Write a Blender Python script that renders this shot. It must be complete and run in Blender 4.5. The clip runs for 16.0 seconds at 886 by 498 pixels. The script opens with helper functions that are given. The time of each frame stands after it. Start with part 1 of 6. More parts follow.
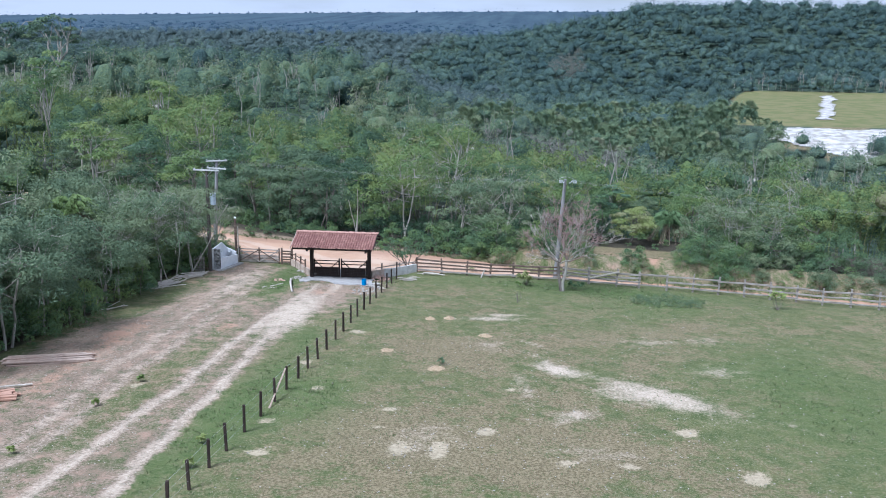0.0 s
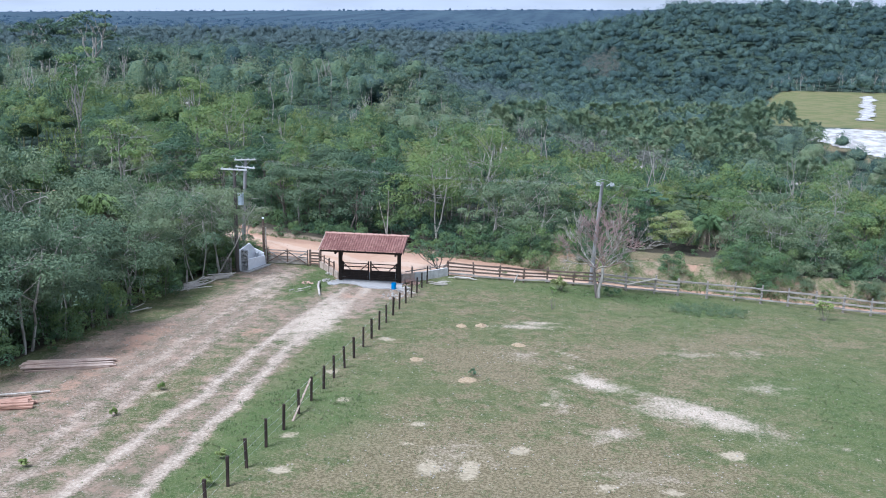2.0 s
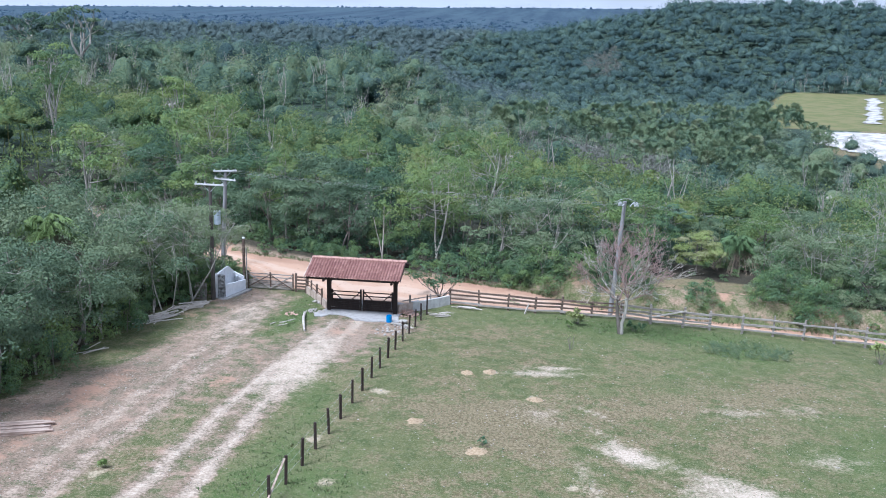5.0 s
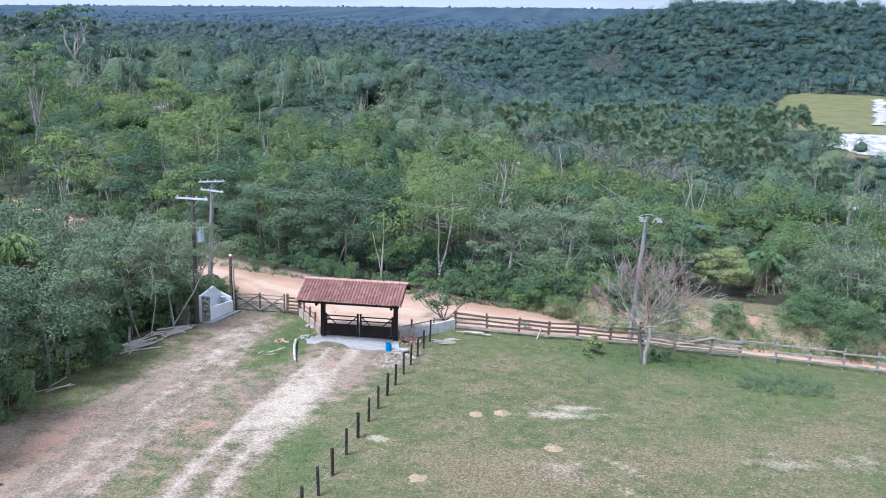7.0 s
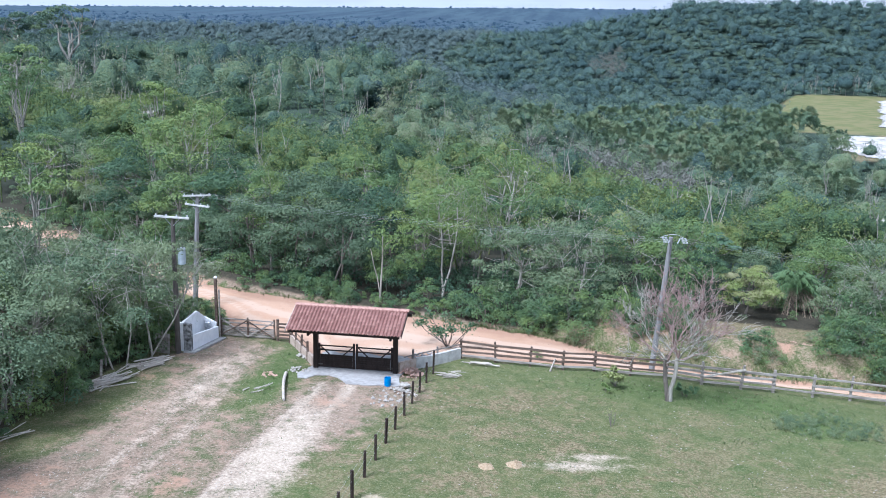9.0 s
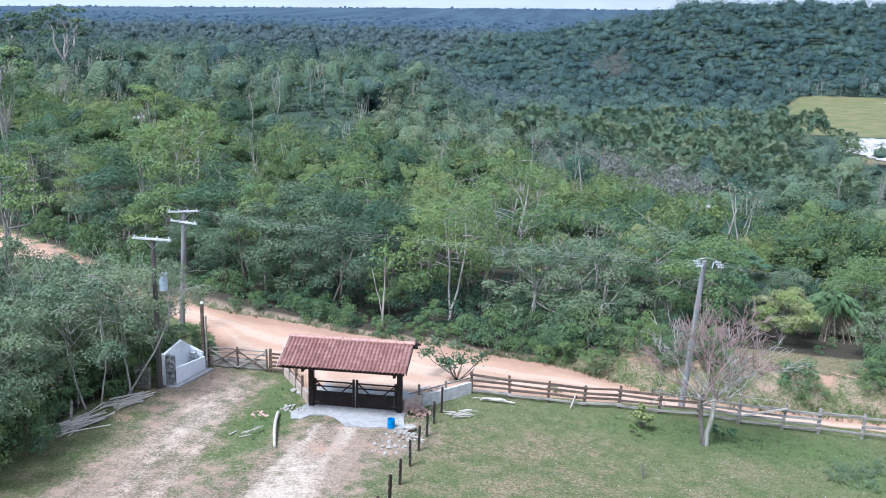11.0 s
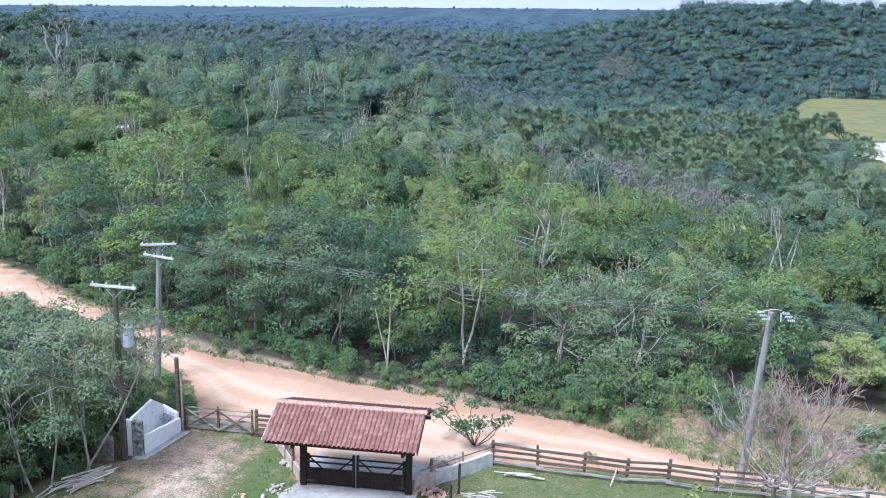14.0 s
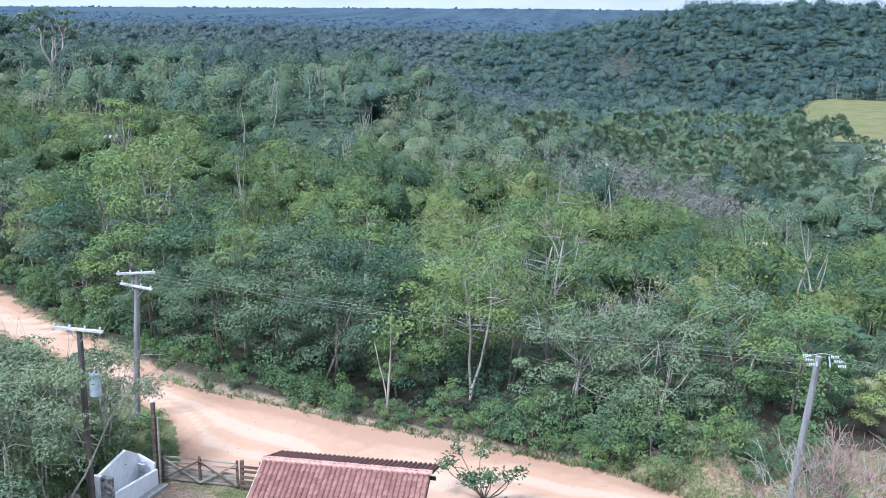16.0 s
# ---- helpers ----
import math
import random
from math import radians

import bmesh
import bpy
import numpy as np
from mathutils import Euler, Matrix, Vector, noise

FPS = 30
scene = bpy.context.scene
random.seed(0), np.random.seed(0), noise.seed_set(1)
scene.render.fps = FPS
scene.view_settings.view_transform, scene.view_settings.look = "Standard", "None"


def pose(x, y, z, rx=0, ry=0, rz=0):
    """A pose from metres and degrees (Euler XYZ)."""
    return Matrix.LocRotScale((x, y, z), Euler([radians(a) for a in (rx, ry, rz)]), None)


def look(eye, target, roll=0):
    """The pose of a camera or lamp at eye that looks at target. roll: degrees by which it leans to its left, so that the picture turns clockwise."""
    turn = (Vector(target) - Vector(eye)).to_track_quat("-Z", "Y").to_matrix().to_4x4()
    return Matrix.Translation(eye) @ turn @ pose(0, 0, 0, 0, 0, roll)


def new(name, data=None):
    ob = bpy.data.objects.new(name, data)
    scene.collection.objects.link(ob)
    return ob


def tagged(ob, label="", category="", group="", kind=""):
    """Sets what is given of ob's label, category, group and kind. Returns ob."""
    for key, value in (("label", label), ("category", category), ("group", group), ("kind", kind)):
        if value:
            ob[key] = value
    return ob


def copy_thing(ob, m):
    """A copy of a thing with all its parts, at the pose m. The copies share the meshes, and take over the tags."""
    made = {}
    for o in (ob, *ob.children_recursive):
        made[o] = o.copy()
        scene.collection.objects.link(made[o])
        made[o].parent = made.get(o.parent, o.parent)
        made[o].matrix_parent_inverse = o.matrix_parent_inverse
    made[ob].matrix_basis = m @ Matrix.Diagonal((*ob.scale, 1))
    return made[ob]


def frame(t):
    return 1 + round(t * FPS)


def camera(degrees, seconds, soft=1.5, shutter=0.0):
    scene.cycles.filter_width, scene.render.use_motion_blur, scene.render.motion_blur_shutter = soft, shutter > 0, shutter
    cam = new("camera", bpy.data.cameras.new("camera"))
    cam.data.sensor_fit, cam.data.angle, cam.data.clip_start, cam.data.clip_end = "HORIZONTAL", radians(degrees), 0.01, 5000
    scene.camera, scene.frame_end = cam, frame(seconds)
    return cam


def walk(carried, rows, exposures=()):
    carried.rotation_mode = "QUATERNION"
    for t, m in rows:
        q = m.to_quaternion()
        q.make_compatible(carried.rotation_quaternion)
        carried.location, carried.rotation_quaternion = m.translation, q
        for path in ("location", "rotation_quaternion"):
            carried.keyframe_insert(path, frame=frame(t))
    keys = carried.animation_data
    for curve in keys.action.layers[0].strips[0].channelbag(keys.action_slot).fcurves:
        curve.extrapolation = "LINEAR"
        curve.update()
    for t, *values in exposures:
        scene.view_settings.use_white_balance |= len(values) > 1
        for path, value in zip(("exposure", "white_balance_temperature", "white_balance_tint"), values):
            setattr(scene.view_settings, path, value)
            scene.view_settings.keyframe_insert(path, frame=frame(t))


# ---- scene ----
cam = camera(50.0, 16.0, soft=1.0)
EXPOSURE = [(0, 0.60, 5050, 12), (4, 0.70, 5050, 13), (7, 0.78, 5050, 13), (12, 0.93, 5050, 12), (16, 0.98, 5050, 12)]
PATH = [
    (0, (13.866, -65.158, 18.319), (13.675, -63.224, 17.848), 0.7),
    (0.5, (13.836, -65.133, 18.327), (13.594, -63.205, 17.855), 0.8),
    (1, (13.798, -64.992, 18.288), (13.548, -63.066, 17.81), 0.9),
    (1.5, (13.71, -64.262, 18.275), (13.455, -62.336, 17.799), 0.9),
    (2, (13.56, -63.207, 18.243), (13.305, -61.281, 17.767), 0.9),
    (2.5, (13.388, -61.982, 18.234), (13.134, -60.056, 17.757), 1.0),
    (3, (13.178, -60.674, 18.224), (12.926, -58.748, 17.746), 1.1),
    (3.5, (12.945, -59.31, 18.188), (12.694, -57.384, 17.709), 1.1),
    (4, (12.694, -58.045, 18.207), (12.444, -56.119, 17.727), 1.2),
    (6.5, (11.422, -51.483, 18.116), (11.174, -49.557, 17.635), 1.4),
    (7, (11.204, -50.213, 18.082), (10.955, -48.288, 17.601), 1.4),
    (7.5, (10.973, -48.948, 18.056), (10.723, -47.023, 17.576), 1.4),
    (8, (10.766, -47.691, 18.056), (10.516, -45.765, 17.576), 1.4),
    (8.5, (10.547, -46.467, 18.072), (10.297, -44.541, 17.592), 1.4),
    (9, (10.347, -45.277, 18.067), (10.096, -43.352, 17.587), 1.4),
    (11.5, (9.022, -39.185, 18.031), (8.768, -37.259, 17.552), 1.4),
    (12, (8.747, -37.959, 18.043), (8.493, -36.034, 17.565), 1.4),
    (12.5, (8.453, -36.728, 18.08), (8.198, -34.803, 17.602), 1.5),
    (13, (8.195, -35.545, 18.154), (7.94, -33.62, 17.674), 1.5),
    (13.5, (7.912, -34.327, 18.181), (7.656, -32.402, 17.702), 1.5),
    (14, (7.628, -33.116, 18.204), (7.372, -31.191, 17.724), 1.5),
    (14.5, (7.355, -31.889, 18.24), (7.098, -29.965, 17.76), 1.5),
    (15, (7.154, -30.733, 18.281), (6.895, -28.808, 17.802), 1.5),
    (15.5, (7.017, -29.733, 18.335), (6.758, -27.809, 17.856), 1.4),
    (16, (6.874, -28.755, 18.436), (6.613, -26.831, 17.957), 1.4),
]
walk(cam, [(t, look(eye, aim, roll)) for t, eye, aim, roll in PATH], EXPOSURE)

# ---- sky, sun ----
world = bpy.data.worlds.new("world")
scene.world = world
world.use_nodes = True
wn, wl = world.node_tree.nodes, world.node_tree.links
sky = wn.new("ShaderNodeTexSky")
sky.sky_type, sky.sun_disc = "NISHITA", False
sky.sun_elevation, sky.sun_rotation = radians(58), radians(215)
sky_gain = wn.new("ShaderNodeMixRGB")
sky_gain.blend_type = "MULTIPLY"
sky_gain.inputs[0].default_value = 1
sky_gain.inputs[2].default_value = (0.13, 0.13, 0.13, 1)
wl.new(sky.outputs[0], sky_gain.inputs[1])
cloud_map = wn.new("ShaderNodeMapping")
cloud_map.inputs["Scale"].default_value = (1.0, 1.0, 5.0)
wcoord = wn.new("ShaderNodeTexCoord")
wl.new(wcoord.outputs["Generated"], cloud_map.inputs[0])
cloud_noise = wn.new("ShaderNodeTexNoise")
cloud_noise.inputs["Scale"].default_value = 4.0
cloud_noise.inputs["Detail"].default_value = 6
wl.new(cloud_map.outputs[0], cloud_noise.inputs[0])
cloud_ramp = wn.new("ShaderNodeValToRGB")
cloud_ramp.color_ramp.elements[0].position, cloud_ramp.color_ramp.elements[1].position = 0.33, 0.52
cloud_ramp.color_ramp.elements[0].color = (0.55, 0.55, 0.55, 1)
wl.new(cloud_noise.outputs[0], cloud_ramp.inputs[0])
cloud_mix = wn.new("ShaderNodeMixRGB")
cloud_mix.inputs[2].default_value = (0.96, 1.0, 1.06, 1)
wl.new(cloud_ramp.outputs[0], cloud_mix.inputs[0])
wl.new(sky_gain.outputs[0], cloud_mix.inputs[1])
wl.new(cloud_mix.outputs[0], wn["Background"].inputs[0])
wn["Background"].inputs[1].default_value = 0.48

sun = new("sun", bpy.data.lights.new("sun", "SUN"))
sun.data.energy, sun.data.angle, sun.data.color = 3.7, radians(20), (1.0, 0.95, 0.88)
sun.matrix_world = look((-29, -42, 80), (0, 0, 0))


# ---- materials ----
class Mat:
    """A node material with a few shorthands."""

    def __init__(self, name, rough=0.8, metal=0.0):
        self.m = bpy.data.materials.new(name)
        self.m.use_nodes = True
        self.n, self.l = self.m.node_tree.nodes, self.m.node_tree.links
        self.b = self.n["Principled BSDF"]
        self.b.inputs["Roughness"].default_value = rough
        self.b.inputs["Metallic"].default_value = metal
        self.b.inputs["Specular IOR Level"].default_value = 0.25

    def noise(self, scale, detail=4, coord="Object", stretch=(1, 1, 1), rough=0.55):
        t = self.n.new("ShaderNodeTexCoord")
        mp = self.n.new("ShaderNodeMapping")
        mp.inputs["Scale"].default_value = stretch
        k = self.n.new("ShaderNodeTexNoise")
        k.inputs["Scale"].default_value, k.inputs["Detail"].default_value, k.inputs["Roughness"].default_value = scale, detail, rough
        self.l.new(t.outputs[coord], mp.inputs[0])
        self.l.new(mp.outputs[0], k.inputs["Vector"])
        return k.outputs[0]

    def attr(self, name):
        a = self.n.new("ShaderNodeAttribute")
        a.attribute_name = name
        return a.outputs["Fac"]

    def island(self):
        return self.n.new("ShaderNodeNewGeometry").outputs["Random Per Island"]

    def per_object(self):
        return self.n.new("ShaderNodeObjectInfo").outputs["Random"]

    def math(self, op, a, b=0.0, clamp=False):
        k = self.n.new("ShaderNodeMath")
        k.operation, k.use_clamp = op, clamp
        for i, v in enumerate((a, b)):
            if isinstance(v, (int, float)):
                k.inputs[i].default_value = v
            else:
                self.l.new(v, k.inputs[i])
        return k.outputs[0]

    def step(self, v, lo, hi):
        k = self.n.new("ShaderNodeMapRange")
        k.interpolation_type = "SMOOTHSTEP"
        k.inputs["From Min"].default_value, k.inputs["From Max"].default_value = lo, hi
        self.l.new(v, k.inputs[0])
        return k.outputs[0]

    def ramp(self, v, stops):
        k = self.n.new("ShaderNodeValToRGB")
        e = k.color_ramp.elements
        while len(e) < len(stops):
            e.new(0.5)
        for el, (p, c) in zip(e, stops):
            el.position, el.color = p, (*c, 1)
        self.l.new(v, k.inputs[0])
        return k.outputs[0]

    def mix(self, f, a, b, mode="MIX"):
        k = self.n.new("ShaderNodeMixRGB")
        k.blend_type = mode
        for i, v in enumerate((f, a, b)):
            if isinstance(v, (int, float)):
                k.inputs[i].default_value = v
            elif isinstance(v, tuple):
                k.inputs[i].default_value = (*v, 1)
            else:
                self.l.new(v, k.inputs[i])
        return k.outputs[0]

    def base(self, c):
        if isinstance(c, tuple):
            self.b.inputs["Base Color"].default_value = (*c, 1)
        else:
            self.l.new(c, self.b.inputs["Base Color"])
        return self

    def bump(self, h, strength=0.3, dist=0.02):
        k = self.n.new("ShaderNodeBump")
        k.inputs["Strength"].default_value, k.inputs["Distance"].default_value = strength, dist
        self.l.new(h, k.inputs["Height"])
        self.l.new(k.outputs[0], self.b.inputs["Normal"])
        return self

    def leafy(self, amount=0.3):
        """Lets some light through thin leaves."""
        out = self.n["Material Output"]
        t = self.n.new("ShaderNodeBsdfTranslucent")
        src = self.b.inputs["Base Color"].links[0].from_socket
        self.l.new(src, t.inputs[0])
        k = self.n.new("ShaderNodeMixShader")
        k.inputs[0].default_value = amount
        self.l.new(self.b.outputs[0], k.inputs[1])
        self.l.new(t.outputs[0], k.inputs[2])
        self.l.new(k.outputs[0], out.inputs[0])
        return self


def foliage(name, stops, spread=0.16, rough=0.55, mottle=0.0):
    """Leaf paint: the tone of the plant picks the green, each leaf and each plant strays a little."""
    k = Mat(name, rough)
    v = k.math("ADD", k.attr("tone"), k.math("MULTIPLY", k.math("SUBTRACT", k.island(), 0.5), spread))
    v = k.math("ADD", v, k.math("MULTIPLY", k.math("SUBTRACT", k.per_object(), 0.5), 0.22), True)
    if mottle:
        cell = k.n.new("ShaderNodeTexVoronoi")
        cell.inputs["Scale"].default_value = mottle
        k.l.new(k.n.new("ShaderNodeTexCoord").outputs["Object"], cell.inputs["Vector"])
        n = k.noise(mottle * 1.3, 4, rough=0.75)
        pick = k.math("MULTIPLY", k.math("SUBTRACT", cell.outputs["Color"], 0.5), 0.30)
        v = k.math("ADD", v, k.math("ADD", pick, k.math("MULTIPLY", k.math("SUBTRACT", n, 0.5), 0.75)), True)
        k.bump(k.math("SUBTRACT", n, k.math("MULTIPLY", cell.outputs["Distance"], 0.9)), 1.0, 1.1 / mottle)
    return k.base(k.ramp(v, stops)).leafy(0.22).m


GREENS = [(0.0, (0.046, 0.088, 0.052)), (0.2, (0.084, 0.144, 0.080)), (0.4, (0.121, 0.193, 0.083)),
          (0.6, (0.174, 0.243, 0.079)), (0.8, (0.248, 0.299, 0.093)), (1.0, (0.314, 0.298, 0.173))]
m_leaf = foliage("leaf", GREENS)
# far leaf colours are raised and blued to stand for haze
m_leaf_far_haze = foliage("leaf_far_haze", [(0.0, (0.051, 0.094, 0.092)), (0.25, (0.099, 0.158, 0.137)), (0.5, (0.148, 0.216, 0.147)),
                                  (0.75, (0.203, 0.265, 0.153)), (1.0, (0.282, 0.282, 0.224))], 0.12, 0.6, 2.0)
m_leaf_mid = foliage("leaf_mid", GREENS, 0.14, 0.55, 4.5)
# valley greens sit halfway to the hazed far leaves
m_leaf_valley = foliage("leaf_valley", [(0.0, (0.049, 0.092, 0.076)), (0.2, (0.090, 0.151, 0.109)), (0.4, (0.129, 0.197, 0.120)), (0.6, (0.177, 0.244, 0.128)), (0.8, (0.237, 0.284, 0.148)), (1.0, (0.306, 0.301, 0.211))], 0.14, 0.55, 2.8)
# the plain's pale blue-grey is haze put into the leaf colour
m_leaf_plain_haze = foliage("leaf_plain_haze", [(0.0, (0.074, 0.112, 0.116)), (0.5, (0.132, 0.181, 0.170)), (1.0, (0.213, 0.252, 0.207))], 0.12, 0.6, 2.0)
m_leaf_grey = foliage("leaf_grey", [(0.0, (0.061, 0.097, 0.058)), (0.3, (0.120, 0.175, 0.097)), (0.6, (0.201, 0.248, 0.130)), (1.0, (0.307, 0.313, 0.224))])
m_dead_leaf = foliage("dead_leaf", [(0.0, (0.12, 0.085, 0.055)), (0.5, (0.22, 0.17, 0.12)), (1.0, (0.36, 0.30, 0.22))], 0.5, 0.8)
m_grass = foliage("grass_blade", [(0.0, (0.062, 0.100, 0.036)), (0.5, (0.105, 0.145, 0.056)), (1.0, (0.22, 0.205, 0.12))], 0.5, 0.6)


def wood(name, dark, light, scale=6.0, stretch=(1, 1, 0.15), rough=0.85, bump=0.4):
    k = Mat(name, rough)
    a = k.noise(scale, 5, stretch=stretch)
    b = k.noise(scale * 0.3, 3)
    c = k.mix(k.step(a, 0.3, 0.7), dark, light)
    c = k.mix(k.math("MULTIPLY", k.step(b, 0.45, 0.75), 0.45), c, tuple(0.6 * d for d in dark))
    c = k.mix(k.math("MULTIPLY", k.per_object(), 0.35), c, light)
    return k.base(c).bump(a, bump, 0.01).m


m_bark_pale = wood("bark_pale", (0.20, 0.18, 0.15), (0.46, 0.43, 0.37), 9)
m_bark = wood("bark_grey", (0.10, 0.085, 0.07), (0.24, 0.21, 0.18), 9)
m_twig = wood("twig_brown", (0.22, 0.145, 0.125), (0.38, 0.275, 0.245), 12)
m_thicket = wood("thicket_twig", (0.100, 0.104, 0.086), (0.22, 0.218, 0.186), 3)
m_post_dark = wood("post_dark", (0.022, 0.016, 0.013), (0.06, 0.042, 0.034), 14)
m_stain = wood("stained_timber", (0.012, 0.009, 0.008), (0.035, 0.024, 0.019), 10, rough=0.6, bump=0.25)
m_fence = wood("fence_timber", (0.15, 0.13, 0.11), (0.39, 0.355, 0.31), 9, (0.15, 1, 1))
m_fence_brown = wood("fence_timber_brown", (0.07, 0.048, 0.036), (0.18, 0.135, 0.105), 9, (0.15, 1, 1))
m_pole = wood("pole_timber", (0.15, 0.145, 0.14), (0.30, 0.295, 0.29), 7, (1, 1, 0.08))
m_pole_dark = wood("pole_dark", (0.06, 0.052, 0.047), (0.14, 0.125, 0.11), 7, (1, 1, 0.08))
m_arm = wood("crossarm", (0.33, 0.33, 0.31), (0.58, 0.57, 0.54), 7, (0.2, 1, 1))
m_plank = wood("fresh_plank", (0.24, 0.160, 0.120), (0.46, 0.36, 0.29), 8, (0.12, 1, 1))
m_plank_red = wood("red_plank", (0.30, 0.16, 0.105), (0.47, 0.29, 0.21), 8, (0.12, 1, 1))
m_log = wood("weathered_log", (0.34, 0.295, 0.245), (0.60, 0.545, 0.475), 8, (0.3, 1, 1))


def plain(name, a, b, scale=8.0, rough=0.8, metal=0.0, bump=0.25, dist=0.01):
    k = Mat(name, rough, metal)
    n = k.noise(scale, 5)
    w = k.noise(scale * 0.22, 4)
    c = k.mix(k.step(n, 0.3, 0.7), a, b)
    c = k.mix(k.math("MULTIPLY", k.step(w, 0.5, 0.75), 0.4), c, tuple(0.65 * v for v in a))
    return k.base(c).bump(n, bump, dist).m


m_plaster = plain("white_plaster", (0.76, 0.77, 0.78), (0.86, 0.865, 0.87), 3)
m_wall = plain("weathered_plaster", (0.46, 0.44, 0.415), (0.64, 0.62, 0.59), 4)
m_plaster_dirty = plain("mildewed_plaster", (0.06, 0.06, 0.055), (0.45, 0.45, 0.44), 6)
m_concrete = plain("concrete", (0.31, 0.298, 0.28), (0.42, 0.405, 0.385), 4)
m_brick = plain("clay_brick", (0.44, 0.27, 0.20), (0.60, 0.43, 0.35), 12)
m_peach = plain("earth_stained_plaster", (0.42, 0.32, 0.25), (0.56, 0.46, 0.38), 5)
m_stone = plain("pale_stone", (0.26, 0.235, 0.20), (0.46, 0.43, 0.38), 10)
m_gravel = plain("blue_grey_gravel", (0.24, 0.25, 0.26), (0.42, 0.43, 0.44), 10)
m_earth = plain("earth_clod", (0.28, 0.185, 0.125), (0.44, 0.32, 0.23), 6)
m_blue = plain("blue_plastic", (0.012, 0.16, 0.42), (0.02, 0.24, 0.55), 4, 0.4, bump=0.05)
m_metal = plain("galvanised", (0.42, 0.44, 0.46), (0.60, 0.62, 0.64), 10, 0.45, 0.7)
m_porcelain = plain("porcelain", (0.38, 0.39, 0.40), (0.54, 0.55, 0.56), 10, 0.25)
m_wire = plain("aluminium_wire", (0.34, 0.35, 0.35), (0.48, 0.49, 0.49), 3, 0.5, 0.3)
m_can = plain("transformer_paint", (0.36, 0.43, 0.48), (0.52, 0.58, 0.62), 5, 0.45)
m_lamp = plain("lamp_glass", (0.72, 0.74, 0.75), (0.85, 0.86, 0.87), 5, 0.3)

kt = Mat("roof_tile", 0.85)
_n = kt.noise(30, 4)
_c = kt.ramp(kt.per_object(), [(0.0, (0.195, 0.094, 0.078)), (0.5, (0.255, 0.130, 0.108)), (1.0, (0.32, 0.178, 0.148))])
_c = kt.mix(kt.math("MULTIPLY", kt.step(kt.noise(2.3, 4), 0.45, 0.72), 0.55), _c, (0.13, 0.07, 0.06))
_c = kt.mix(kt.math("MULTIPLY", kt.step(_n, 0.5, 0.8), 0.5), _c, (0.50, 0.30, 0.26))
_c = kt.mix(kt.math("MULTIPLY", kt.step(kt.noise(9, 3), 0.55, 0.70), 0.45), _c, (0.085, 0.050, 0.046))
m_tile = kt.base(_c).bump(_n, 0.4, 0.01).m
m_ridge = plain("ridge_mortar", (0.33, 0.18, 0.14), (0.50, 0.31, 0.25), 9)

# ground: turf, dry stubble, bare yard, white sand, road clay and forest litter, mixed by masks on the sheet
kg = Mat("ground", 0.95)
fine = kg.noise(9.0, 6, rough=0.7)
mid = kg.noise(1.3, 6, rough=0.65)
big = kg.noise(0.16, 4)
speck = kg.noise(26.0, 3, rough=0.7)
turf = kg.mix(kg.step(mid, 0.34, 0.66), (0.072, 0.092, 0.028), (0.132, 0.132, 0.052))
clump = kg.noise(3.6, 5, rough=0.75)
turf = kg.mix(kg.math("MULTIPLY", kg.step(clump, 0.52, 0.72), 0.6), turf, (0.070, 0.102, 0.028))
turf = kg.mix(kg.math("MULTIPLY", kg.step(fine, 0.50, 0.62), 0.75), turf, (0.178, 0.170, 0.095))
turf = kg.mix(kg.math("MULTIPLY", kg.step(fine, 0.46, 0.34), 0.7), turf, (0.036, 0.058, 0.018))
patch = kg.noise(0.5, 4, rough=0.6)
dryness = kg.math("ADD", kg.math("ADD", kg.math("MULTIPLY", big, 0.9), kg.math("MULTIPLY", patch, 0.9)), kg.math("SUBTRACT", kg.math("MULTIPLY", mid, 0.55), 0.50))
dryness = kg.math("ADD", kg.math("ADD", dryness, kg.attr("dry")), kg.math("MULTIPLY", kg.math("SUBTRACT", clump, 0.5), 1.1))
straw = kg.mix(kg.step(fine, 0.42, 0.60), (0.126, 0.092, 0.052), (0.270, 0.215, 0.128))
turf = kg.mix(kg.math("MULTIPLY", kg.step(dryness, 0.70, 0.98), 0.8), turf, straw)
turf = kg.mix(kg.math("MULTIPLY", kg.attr("lush"), kg.math("ADD", 0.45, kg.math("MULTIPLY", mid, 0.6))), turf, (0.064, 0.116, 0.026))
turf = kg.mix(kg.math("MULTIPLY", kg.step(speck, 0.59, 0.68), 0.7), turf, (0.40, 0.355, 0.265))


def masked(name, width, gain=1.0):
    v = kg.math("ADD", kg.attr(name), kg.math("MULTIPLY", kg.math("SUBTRACT", mid, 0.5), 1.1 * gain))
    v = kg.math("ADD", v, kg.math("MULTIPLY", kg.math("SUBTRACT", fine, 0.5), 0.6 * gain))
    return kg.step(v, 0.5 - width, 0.5 + width)


yard = kg.mix(kg.step(fine, 0.36, 0.66), (0.135, 0.100, 0.068), (0.310, 0.235, 0.170))
yard = kg.mix(kg.step(mid, 0.50, 0.70), yard, (0.32, 0.215, 0.150))
yard = kg.mix(kg.math("MULTIPLY", kg.step(mid, 0.46, 0.36), 0.7), yard, (0.115, 0.115, 0.065))
yard = kg.mix(kg.math("MULTIPLY", kg.step(speck, 0.60, 0.72), 0.55), yard, (0.52, 0.48, 0.41))
lane = kg.noise(0.8, 5, stretch=(1.5, 0.2, 1), rough=0.6)
yard = kg.mix(kg.math("MULTIPLY", kg.step(lane, 0.50, 0.62), 0.35), yard, (0.36, 0.268, 0.195))
